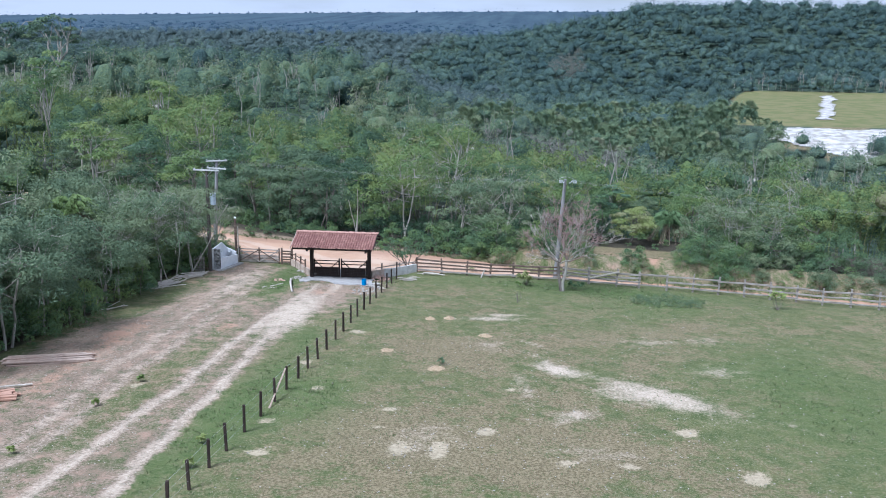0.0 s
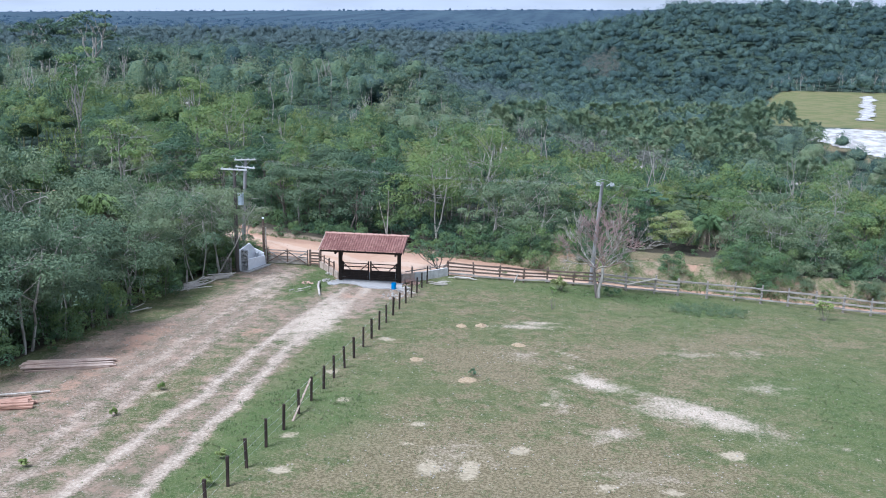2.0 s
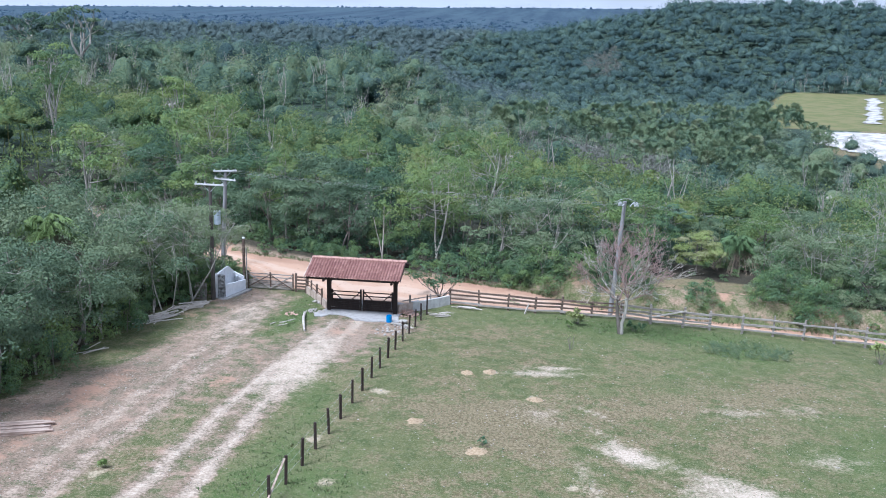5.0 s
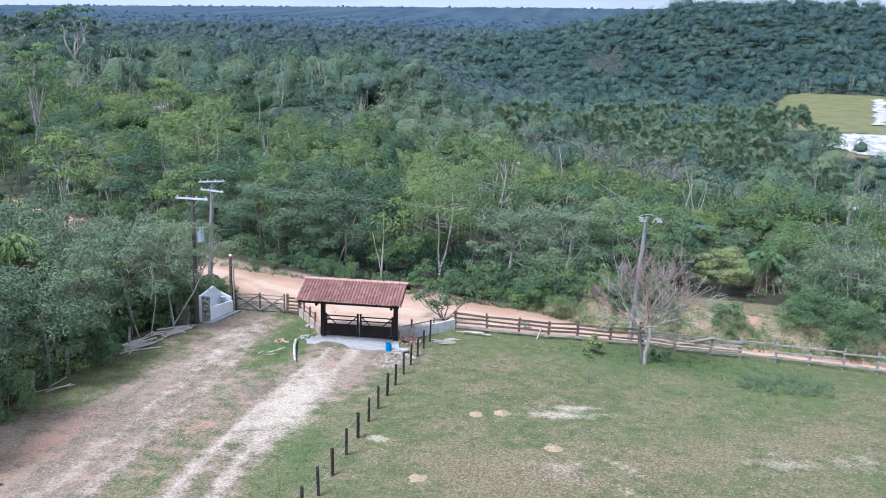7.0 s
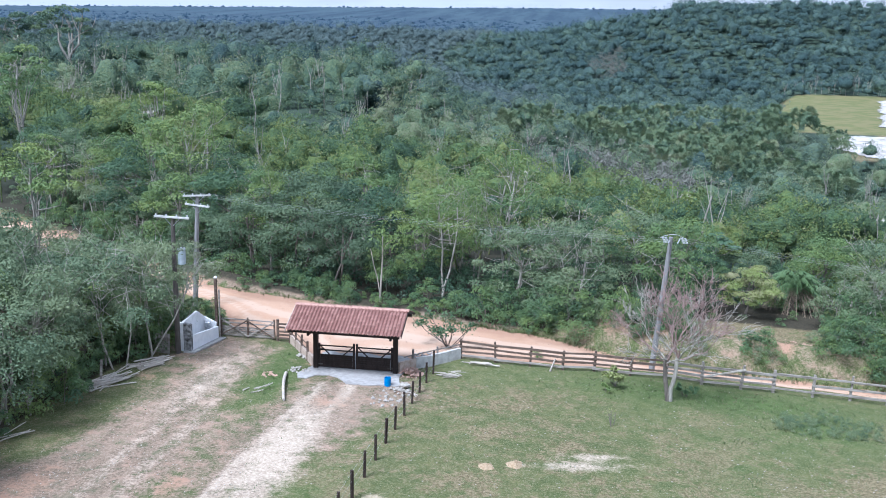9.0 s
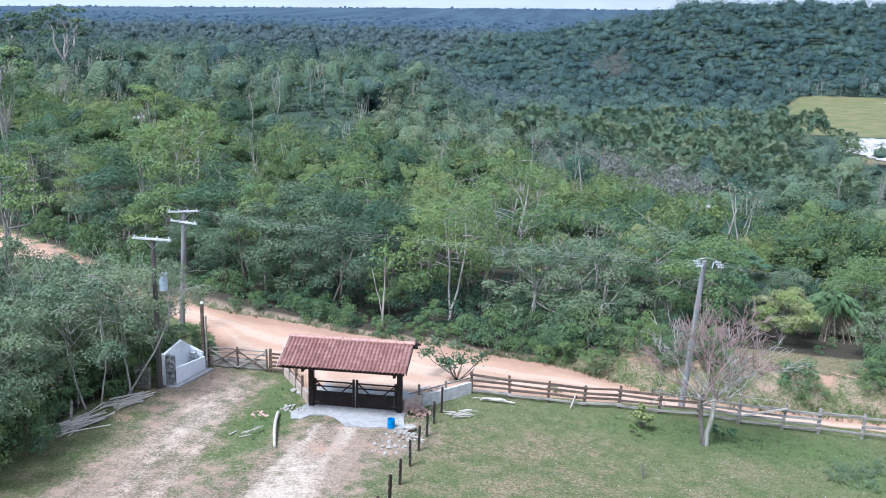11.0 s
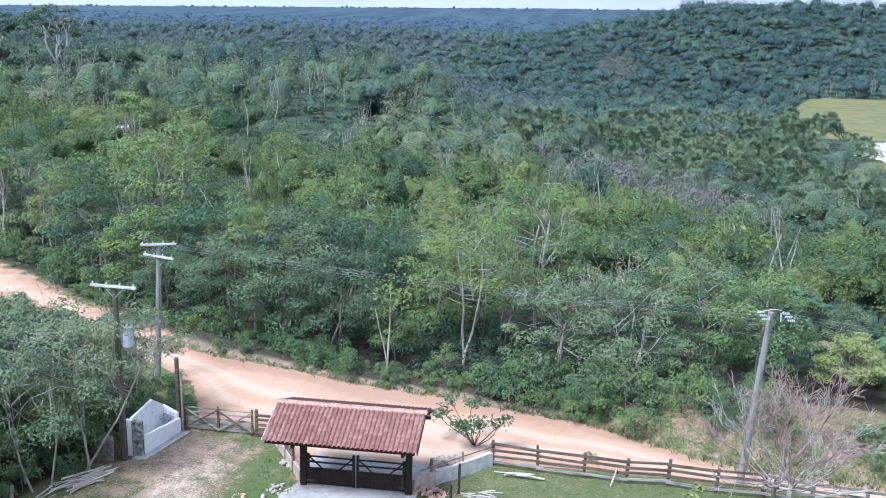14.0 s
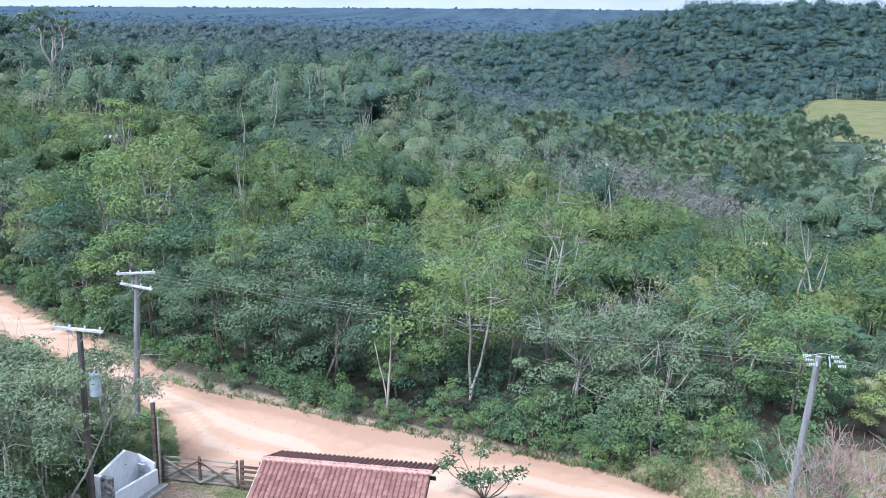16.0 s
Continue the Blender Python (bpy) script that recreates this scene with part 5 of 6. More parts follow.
for x in (-2.1, 2.1):
    part("post", box_bm(0.24, 0.24, 2.75, (x, 0.13, 1.12), 0.012), m_stain, gate)
    part("bracket", beam_bm((x, -1.4, 2.34), (x, 2.3, 2.34), 0.12, 0.16), m_stain, gate)
    part("strut", beam_bm((x, 0.25, 1.55), (x, 1.35, 2.26), 0.10, 0.12), m_stain, gate)
    part("king_post", beam_bm((x, Y_RIDGE, 2.36), (x, Y_RIDGE, 3.02), 0.12, 0.12), m_stain, gate)
part("lintel", beam_bm((-2.75, 0.13, 2.43), (2.4, 0.13, 2.43), 0.14, 0.16), m_stain, gate)
part("eave_purlin", beam_bm((X0 + 0.1, -1.38, 2.46), (X1 - 0.1, -1.38, 2.46), 0.08, 0.12), m_stain, gate)
part("eave_purlin", beam_bm((X0 + 0.1, 2.3, 2.46), (X1 - 0.1, 2.3, 2.46), 0.08, 0.12), m_stain, gate)
part("ridge_beam", beam_bm((X0 + 0.1, Y_RIDGE, 3.10), (X1 + 0.2, Y_RIDGE, 3.10), 0.08, 0.13), m_stain, gate)
for i in range(10):
    x = X0 + 0.12 + i * (X1 - X0 - 0.24) / 9
    part("rafter", beam_bm((x, Y_EAVE + 0.06, Z_EAVE - 0.07), (x, Y_RIDGE, Z_RIDGE - 0.09), 0.05, 0.08), m_stain, gate)
    part("rafter", beam_bm((x, Y_BACK - 0.06, Z_EAVE - 0.07), (x, Y_RIDGE, Z_RIDGE - 0.09), 0.05, 0.08), m_stain, gate)
tile = tile_mesh()
slope_f = math.degrees(math.atan2(Z_RIDGE - Z_EAVE, Y_RIDGE - Y_EAVE))
slope_b = math.degrees(math.atan2(Z_RIDGE - Z_EAVE, Y_BACK - Y_RIDGE))
run_f = math.hypot(Z_RIDGE - Z_EAVE, Y_RIDGE - Y_EAVE)
COLS = int((X1 - X0) / TILE_W)
ROWS = int(round(run_f / TILE_L))
trng = random.Random(8)
back = []
tile_v = np.array([v.co[:] for v in tile.vertices])
tile_f = np.array([p.vertices[:] for p in tile.polygons])
for side in (0, 1):
    for r in range(ROWS):
        for c in range(COLS):
            x = X0 + TILE_W * (c + 0.5) + trng.uniform(-0.006, 0.006)
            d = r * run_f / ROWS + trng.uniform(-0.008, 0.008)
            if side == 0:
                y, z, m = Y_EAVE + d * math.cos(radians(slope_f)), Z_EAVE + d * math.sin(radians(slope_f)), (slope_f, 0, trng.uniform(-1.2, 1.2))
            else:
                y, z, m = Y_BACK - d * math.cos(radians(slope_b)), Z_EAVE + d * math.sin(radians(slope_b)), (slope_b, 0, 180 + trng.uniform(-1.2, 1.2))
            place = Matrix.Translation((x, y, z)) @ pose(0, 0, 0, 0, 0, m[2]) @ pose(0, 0, 0, m[0], 0, 0)
            if side == 0:
                link("roof_tile", tile, None, gate).matrix_basis = place
            else:
                mm = np.array(place)
                back.append((tile_v @ mm[:3, :3].T + mm[:3, 3], tile_f))
tagged(link("back_tiles", raw("back_tiles", *merge(back), m_tile, None, True), None, gate), kind="stuff")
# ridge caps, half-round, bedded in pink mortar
bm = bmesh.new()
N_CAP = 14
step_x = (X1 - X0 + 0.06) / N_CAP
rows = []
for x, k in ((0.0, 1.0), (step_x + 0.03, 0.93)):
    rows.append([bm.verts.new((x, 0.17 * k * math.cos(math.pi * i / 8), 0.10 * k * math.sin(math.pi * i / 8) - 0.01)) for i in range(9)])
for i in range(8):
    bm.faces.new((rows[0][i], rows[1][i], rows[1][i + 1], rows[0][i + 1]))
bm.faces.new(rows[0])
bm.faces.new(list(reversed(rows[1])))
cap_me = bpy.data.meshes.new("ridge_tile")
bm.to_mesh(cap_me)
bm.free()
for s in range(N_CAP):
    link("ridge_tile", cap_me, m_ridge, gate, at=pose(X0 - 0.02 + s * step_x, Y_RIDGE, Z_RIDGE + 0.01 * (s % 2)))
for x in (X0 - 0.015, X1 + 0.015):
    part("barge_board", beam_bm((x, Y_EAVE, Z_EAVE - 0.02), (x, Y_RIDGE, Z_RIDGE - 0.04), 0.03, 0.11), m_stain if x > 0 else m_log, gate)
    part("barge_board", beam_bm((x, Y_BACK, Z_EAVE - 0.02), (x, Y_RIDGE, Z_RIDGE - 0.04), 0.03, 0.11), m_stain, gate)


def gate_leaf(x_hinge, sgn, name):
    """One half of the drive gate: boarded below, railed and braced above."""
    w = 1.958
    g = empty(name, pose(x_hinge, 0.12, 0))
    tagged(g, "closed dark-stained timber gate leaf with boarded lower half", "gate", "leaves of the drive gate")
    xs = lambda u: sgn * u
    part("stile", box_bm(0.11, 0.07, 1.30, (xs(0.06), 0, 0.73), 0.008), m_stain, g)
    part("stile", box_bm(0.11, 0.07, 1.38, (xs(w - 0.07), 0, 0.76), 0.008), m_stain, g)
    for z in (0.13, 0.74, 1.02, 1.26):
        part("rail", box_bm(w - 0.24, 0.055, 0.085 if z < 1 else 0.06, (xs(w / 2), 0, z), 0.006), m_stain, g)
    for i in range(5):
        part("board", box_bm(w - 0.26, 0.028, 0.113, (xs(w / 2), -0.03, 0.18 + i * 0.118), 0.004), m_stain, g)
    part("brace", beam_bm((xs(0.12), -0.01, 1.24), (xs(0.62), -0.01, 0.78), 0.035, 0.06), m_stain, g)
    part("brace", beam_bm((xs(w - 0.14), -0.01, 1.24), (xs(w - 0.64), -0.01, 0.78), 0.035, 0.06), m_stain, g)
    for z in (0.25, 1.1):
        part("hinge", box_bm(0.26, 0.02, 0.05, (xs(0.13), -0.05, z), 0.004), m_pole_dark, g)


gate_leaf(-1.97, 1, "gate_leaf")
gate_leaf(1.97, -1, "gate_leaf")


def slab(name, pts, z_top, thick, material, label, category, kind=""):
    bm = bmesh.new()
    top = [bm.verts.new((x, y, z_top(x, y))) for x, y in pts]
    f = bm.faces.new(top)
    r = bmesh.ops.extrude_face_region(bm, geom=[f])
    for v in r["geom"]:
        if isinstance(v, bmesh.types.BMVert):
            v.co.z -= thick
    bmesh.ops.recalc_face_normals(bm, faces=bm.faces)
    return tagged(part(name, bm, material), label, category, kind=kind)


front = [(-2.45, -0.2), (-2.75, -1.1), (-2.5, -1.95), (-2.05, -1.85), (-1.75, -1.2), (-1.15, -0.95), (-0.6, -1.3), (-0.25, -1.8), (0.1, -2.4), (0.6, -2.25), (1.1, -2.2), (1.6, -2.0), (2.0, -1.9), (2.45, -1.95), (2.75, -1.75), (2.55, -1.2), (2.4, -0.4)]
apron = front + [(2.5 + 0.1 * math.sin(9 * k), 0.3 + 0.8 * k) for k in range(4)] + [(2.2 - 0.74 * k, 3.3 + 0.35 * math.sin(2.2 * k)) for k in range(7)] + [(-2.45 + 0.08 * math.sin(7 * k), 2.7 - 0.8 * k) for k in range(4)]
slab("pavement", apron, lambda x, y: ground_z(x, y) + 0.045, 0.2, m_concrete, "rough grey concrete apron under the gate", "pavement", "structure")


def wall_run(name, a, b, h, thick, material, label, cells=10):
    """A low plastered wall along the ground from a to b, with a slightly uneven top."""
    a, b = Vector(a), Vector(b)
    d = (b - a).normalized()
    n = Vector((-d.y, d.x)) * thick / 2
    bm = bmesh.new()
    rows = []
    wr = random.Random(len(name) * 7)
    for i in range(cells + 1):
        p = a + (b - a) * i / cells
        z = ground_z(p.x, p.y)
        t = z + h + wr.uniform(-0.015, 0.015)
        rows.append([bm.verts.new((p.x - n.x, p.y - n.y, z - 0.3)), bm.verts.new((p.x - n.x, p.y - n.y, t)), bm.verts.new((p.x + n.x, p.y + n.y, t)), bm.verts.new((p.x + n.x, p.y + n.y, z - 0.3))])
    for q, r in zip(rows, rows[1:]):
        for i in range(3):
            bm.faces.new((q[i], r[i], r[i + 1], q[i + 1]))
    bm.faces.new(rows[0])
    bm.faces.new(list(reversed(rows[-1])))
    bmesh.ops.recalc_face_normals(bm, faces=bm.faces)
    return tagged(part(name, bm, material), label, "wall", kind="structure")


wall_run("wall_right", (2.95, 1.4), (5.03, 3.80), 0.62, 0.15, m_wall, "low pale plastered wing wall beside the gate")
wall_run("wall_brick", (2.26, 0.3), (2.95, 1.4), 0.58, 0.13, m_peach, "earth-stained peach end of the wing wall", 5)
wall_run("wall_left", (-2.26, 0.3), (-4.75, 4.5), 0.5, 0.13, m_peach, "low earth-stained wing wall beside the gate")


def fence_post(x, y, h, w, material, rng_, parent=None, name="post", lean=2.5, pointed=False):
    b = box_bm(w, w * rng_.uniform(0.8, 1.1), h + 0.3, (0, 0, (h - 0.3) / 2), w * 0.12, None, 0.004)
    if pointed:
        for v in b.verts:
            if v.co.z > h - 0.05:
                v.co.x *= 0.55
    m = Matrix.Translation((x, y, ground_z(x, y))) @ pose(0, 0, 0, rng_.uniform(-lean, lean), rng_.uniform(-lean, lean), rng_.uniform(0, 40))
    return part(name, b, material, parent, at=m)


frng = random.Random(4)
# new posts along the driveway
DRIVE_X = [2.68, 2.7, 2.76, 2.82, 2.88, 2.94, 3.0, 3.08, 3.15, 3.22, 3.27, 3.31, 3.35, 3.39, 3.44, 3.5, 3.58, 3.65, 3.72, 3.79, 3.88, 4.0]
DRIVE_Y = [-37.2, -35.3, -33.6, -31.6, -29.6, -27.7, -26, -24.2, -22.6, -20.8, -19, -17, -15.1, -13.2, -11.4, -9.6, -7.9, -6, -4.3, -2.5, -0.9, 0.7]
DRIVE = list(zip(DRIVE_X, DRIVE_Y)) + [(2.66, -39.0), (2.64, -40.8)]
drive_fence = empty("wire_fence")
tagged(drive_fence, "row of dark timber posts with slack wire along the driveway", "fence")
for x, y in DRIVE:
    tall = 1.32 if y > 0 else 1.12
    fence_post(x, y, tall + frng.uniform(-0.04, 0.04), 0.105, m_post_dark, frng, drive_fence, "post", 1.8)
order = sorted(DRIVE, key=lambda q: q[1])
for h in (0.35, 0.70, 1.05):
    pcs = []
    for (xa, ya), (xb, yb) in zip(order, order[1:]):
        a, b = np.array((xa, ya, ground_z(xa, ya) + h)), np.array((xb, yb, ground_z(xb, yb) + h))
        mid_p = (a + b) / 2 - (0, 0, 0.02)
        pcs.append(tube_arrays([a, mid_p, b], [0.003] * 3, 3))
    link("wire", raw("wire", *merge(pcs), m_wire), None, drive_fence)
# pale prop leaning on two posts
prop = part("leaning_plank", beam_bm((2.95, -28.6, ground_z(2.95, -28.6) + 0.02), (3.02, -26.15, ground_z(3.0, -26.2) + 1.05), 0.07, 0.04), m_plank)
tagged(prop, "pale plank leaning against a fence post", "plank")

# old rail fence along the road
rail_fence = empty("rail_fence")
tagged(rail_fence, "weathered timber post-and-rail fence along the road", "fence")
FX = [5.08, 7.0, 8.9, 10.65, 12.35, 14.25, 16.1, 17.95, 19.95, 21.6, 23.6, 25.5, 27.3, 29.1, 30.9, 32.7, 34.5, 36.4, 38.3, 40.2]
FY = [3.9, 3.75, 3.6, 3.6, 3.65, 3.4, 3.4, 3.15, 3.05, 3.1, 3.1, 3.2, 3.05, 2.85, 2.7, 2.5, 2.4, 2.2, 2.0, 1.9]
for i, (x, y) in enumerate(zip(FX, FY)):
    fence_post(x, y, frng.uniform(1.1, 1.22) + (0.14 if i > 6 else 0), 0.15 if i > 5 else 0.11, m_fence if i > 6 else m_fence_brown, frng, rail_fence, "post", 3, i > 6)
for i in range(len(FX) - 1):
    heights = (0.22, 0.48, 0.74, 1.0) if i < 9 else (0.30, 0.66, 1.04)
    for k, h in enumerate(heights):
        if i in (9, 12) and k == 1:
            continue
        a = (FX[i] - 0.1, FY[i] - 0.075, ground_z(FX[i], FY[i]) + h + frng.uniform(-0.04, 0.04))
        b = (FX[i + 1] + 0.1, FY[i + 1] - 0.075, ground_z(FX[i + 1], FY[i + 1]) + h + frng.uniform(-0.04, 0.04))
        part("rail", beam_bm(a, b, 0.04, frng.uniform(0.10, 0.14)), m_fence_brown if i < 6 and k else m_fence, rail_fence)
loose = part("slipped_rail", beam_bm((18.0, 2.95, ground_z(18.0, 2.95) + 0.5), (20.1, 2.85, ground_z(20.1, 2.9) + 1.15), 0.04, 0.09), m_log)
tagged(loose, "pale loose rail slanting up to a fence post", "plank")
tagged(part("leaning_board", beam_bm((10.0, 2.9, ground_z(10, 2.9)), (10.25, 3.5, ground_z(10.3, 3.5) + 0.6), 0.05, 0.14), m_log), "pale board leaning against the rail fence", "plank")

# posts and rails over the left wing wall, and on to the farm gate
wing_fence = empty("wing_fence")
tagged(wing_fence, "dark posts with thin rails over the low wing wall", "fence")
WX, WY = [-2.75, -3.4, -4.05, -4.7], [1.25, 2.35, 3.45, 4.5]
for x, y in zip(WX, WY):
    fence_post(x - 0.12, y, 1.12, 0.11, m_fence_brown, frng, wing_fence, "post")
for i in range(3):
    for h in (0.72, 1.0):
        part("rail", beam_bm((WX[i] - 0.2, WY[i], ground_z(WX[i], WY[i]) + h), (WX[i + 1] - 0.2, WY[i + 1], ground_z(WX[i + 1], WY[i + 1]) + h), 0.03, 0.06), m_fence_brown, wing_fence)
right_post = empty("wing_posts")
tagged(right_post, "two plain grey posts behind the wing wall", "fence")
fence_post(2.75, 1.7, 1.0, 0.10, m_fence, frng, right_post, "post")
fence_post(3.9, 3.1, 0.85, 0.09, m_fence, frng, right_post, "post")
part("rail", beam_bm((2.4, 0.95, ground_z(2.4, 0.95) + 0.70), (5.0, 4.1, ground_z(5.0, 4.1) + 0.76), 0.03, 0.07), m_fence, right_post)

farm_gate = empty("farm_gate")
tagged(farm_gate, "closed weathered brown boarded farm gate with cross braces", "gate")
fa, fb = Vector((-9.0, 4.85)), Vector((-5.8, 4.75))
zf = ground_z(-7, 4.8)
for u in (0.0, 0.5, 1.0):
    p = fa + (fb - fa) * u
    part("upright", box_bm(0.10, 0.06, 1.25, (p.x, p.y, zf + 0.62), 0.008), m_fence_brown, farm_gate)
for h in (0.12, 0.24, 0.36, 0.48, 0.60, 0.86, 1.08):
    part("board", beam_bm((fa.x, fa.y + 0.04, zf + h), (fb.x, fb.y + 0.04, zf + h), 0.022, 0.105 if h < 0.7 else 0.075), m_fence, farm_gate)
for u in (0, 1):
    p0, p1 = fa + (fb - fa) * (u * 0.5), fa + (fb - fa) * (u * 0.5 + 0.5)
    if u:
        p0, p1 = p1, p0
    part("brace", beam_bm((p0.x, p0.y - 0.04, zf + 1.08), (p1.x, p1.y - 0.04, zf + 0.12), 0.03, 0.085), m_fence, farm_gate)
    part("brace", beam_bm((p1.x, p1.y - 0.075, zf + 1.08), (p0.x, p0.y - 0.075, zf + 0.12), 0.03, 0.075), m_fence_brown, farm_gate)
side_fence = empty("side_fence")
tagged(side_fence, "short brown boarded fence beside the farm gate", "fence")
for x in (-5.6, -4.8):
    fence_post(x, 4.72, 1.3, 0.15, m_fence_brown, frng, side_fence, "post")
for h in (0.2, 0.4, 0.6, 0.85, 1.05):
    part("board", beam_bm((-5.6, 4.64, zf + h), (-4.8, 4.62, zf + h), 0.025, 0.12), m_fence_brown, side_fence)

# ---- white meter enclosure ----
enc = empty("meter_enclosure")
tagged(enc, "white plastered masonry enclosure with mildew-stained end", "enclosure")


def enc_wall(a, b, za, zb, t, material, name, label=""):
    a, b = Vector(a), Vector(b)
    d = (b - a).normalized()
    n = Vector((-d.y, d.x)) * t / 2
    bm = bmesh.new()
    vs = []
    for p, h in ((a, za), (b, zb)):
        z = ground_z(p.x, p.y)
        for q in (p - n, p + n):
            vs.append((bm.verts.new((q.x, q.y, z - 0.2)), bm.verts.new((q.x, q.y, z + h))))
    (a0, a1), (b0, b1), (c0, c1), (d0, d1) = vs
    for f in ((a0, a1, b1, b0), (c0, d0, d1, c1), (a0, c0, c1, a1), (b0, b1, d1, d0), (a1, c1, d1, b1), (a0, b0, d0, c0)):
        bm.faces.new(f)
    bmesh.ops.recalc_face_normals(bm, faces=bm.faces)
    bmesh.ops.bevel(bm, geom=bm.edges[:], offset=0.012, segments=1, affect="EDGES")
    return part(name, bm, material, enc, label)


enc_wall((-9.40, 1.5), (-9.06, 4.4), 0.92, 0.75, 0.13, m_plaster, "front_wall")
enc_wall((-10.15, 1.55), (-10.01, 3.7), 1.42, 1.78, 0.13, m_plaster, "back_wall")
enc_wall((-10.01, 3.7), (-9.95, 4.6), 1.78, 1.25, 0.13, m_plaster, "back_wall")
enc_wall((-9.95, 4.62), (-9.15, 4.50), 1.25, 0.95, 0.13, m_plaster, "end_wall")
enc_wall((-9.80, 1.42), (-9.36, 1.40), 1.62, 1.58, 0.2, m_plaster_dirty, "stained_pier", "black mildew-stained pier")
enc_wall((-10.2, 1.44), (-9.82, 1.42), 1.62, 1.62, 0.13, m_plaster, "near_wall")
part("floor_slab", box_bm(0.7, 2.8, 0.2, (-9.65, 3.0, ground_z(-9.6, 3) + 0.1), 0.01), m_concrete, enc)
part("meter_box", box_bm(0.3, 0.18, 0.4, (-9.6, 4.3, ground_z(-9.6, 4.3) + 0.8), 0.015), m_metal, enc, "grey metal meter box")
part("debris", rock_mesh_bm(71, 0.24, 0.45), m_pole_dark, enc, "dark heap of debris", at=pose(-9.62, 2.3, ground_z(-9.6, 2.3) + 0.26))
slab("kerb", [(-9.7, 1.0), (-9.1, 1.05), (-8.6, 4.5), (-9.0, 4.55)], lambda x, y: ground_z(x, y) + 0.07, 0.25, m_concrete, "rough concrete footing beside the enclosure", "footing", "structure")

# ---- poles and lines ----
def crossarm(parent, c, turn, length, pins=4, drop=0.12):
    m = Matrix.Translation(c) @ pose(0, 0, 0, 0, 0, turn)
    arm = part("crossarm", box_bm(length, 0.11, 0.10, (0, 0, 0), 0.01), m_arm, parent, "pale grey crossarm", at=m)
    for i in range(pins):
        u = (i / (pins - 1) - 0.5) * (length - 0.2)
        bm = bmesh.new()
        prof = [(0.0, 0.04), (0.02, 0.04), (0.02, 0.09), (0.06, 0.10), (0.045, 0.14), (0.055, 0.16), (0.03, 0.21), (0.0, 0.22)]
        rings = []
        for r, z in prof[1:-1]:
            rings.append([bm.verts.new((u + 0.8 * r * math.cos(a), 0.8 * r * math.sin(a), 0.75 * z)) for a in [2 * math.pi * k / 8 for k in range(8)]])
        for q, r in zip(rings, rings[1:]):
            for k in range(8):
                bm.faces.new((q[k], q[(k + 1) % 8], r[(k + 1) % 8], r[k]))
        bm.faces.new(rings[-1])
        part("insulator", bm, m_porcelain, arm)
    for s in (-1, 1):
        part("brace", beam_bm((s * 0.45, 0.06, -0.04), (0, 0.06, -0.5), 0.012, 0.035), m_metal, arm)
    return m


pole_a = empty("utility_pole")
tagged(pole_a, "leaning grey timber utility pole with metal crossarms", "utility pole", "utility poles")
PR0, PR1 = (15.5, 5.2, ground_z(15.5, 5.2) - 0.3), (15.97, 4.95, 6.88)
part("pole", pole_bm(PR0, PR1, 0.17, 0.115), m_pole, pole_a)
for off, turn in (((-0.05, 0, -0.18), 78), ((0.42, 0.1, -0.22), 78)):
    part("steel_arm", box_bm(1.15, 0.05, 0.05, (0, 0, 0), 0.005), m_metal, pole_a, at=Matrix.Translation(Vector(PR1) + Vector(off)) @ pose(0, 0, 0, 0, 0, turn))
for k, dy in enumerate((-0.48, 0.0, 0.48)):
    for s in (-1, 1):
        bm = bmesh.new()
        for i in range(4):
            box_bm(0.05, 0.10, 0.10, (s * (0.12 + i * 0.075), 0, 0), 0.02, None, 0, bm)
        part("insulator", bm, m_porcelain, pole_a, at=Matrix.Translation((PR1[0] + 0.2 + s * 0.26, PR1[1] + dy, PR1[2] - 0.16)))
part("jumper", pole_bm((PR1[0] - 0.6, PR1[1] - 0.3, PR1[2] + 0.02), (PR1[0] + 0.85, PR1[1] - 0.35, PR1[2] - 0.08), 0.012, 0.012, 5, 0.28), m_wire, pole_a)

pole_b = empty("utility_pole")
tagged(pole_b, "grey timber utility pole with two pale crossarms", "utility pole", "utility poles")
PL0, PL1 = (-13.1, 11.0, ground_z(-13.1, 11.0) - 0.3), (-12.58, 10.8, 6.66)
part("pole", pole_bm(PL0, PL1, 0.17, 0.12), m_pole, pole_b)
crossarm(pole_b, Vector(PL1) + Vector((0, -0.1, 0.0)), 22, 1.7)
crossarm(pole_b, Vector(PL1) + Vector((0, -0.13, -0.62)), -18, 1.9)

pole_c = empty("utility_pole")
tagged(pole_c, "dark timber service pole with one pale crossarm", "utility pole", "utility poles")
PM0, PM1 = (-9.98, 0.95, ground_z(-10, 0.95) - 0.3), (-9.83, 0.65, 7.55)
part("pole", pole_bm(PM0, PM1, 0.15, 0.10), m_pole_dark, pole_c)
crossarm(pole_c, Vector(PM1) + Vector((0, -0.12, -0.02)), -4, 1.95)
can = part("transformer", pole_bm((-9.55, 0.95, 4.95), (-9.55, 0.95, 5.75), 0.21, 0.21, 14), m_can, pole_c, "pale blue-white transformer can")
part("lid", pole_bm((-9.55, 0.95, 5.75), (-9.55, 0.95, 5.80), 0.23, 0.21, 14), m_metal, can)
for dx in (-0.09, 0.09):
    part("bushing", pole_bm((-9.55 + dx, 0.93, 5.80), (-9.55 + dx, 0.93, 6.02), 0.035, 0.022, 8), m_pole_dark, can)
part("bracket", beam_bm((-9.86, 0.86, 5.5), (-9.7, 0.92, 5.5), 0.08, 0.06), m_metal, pole_c)

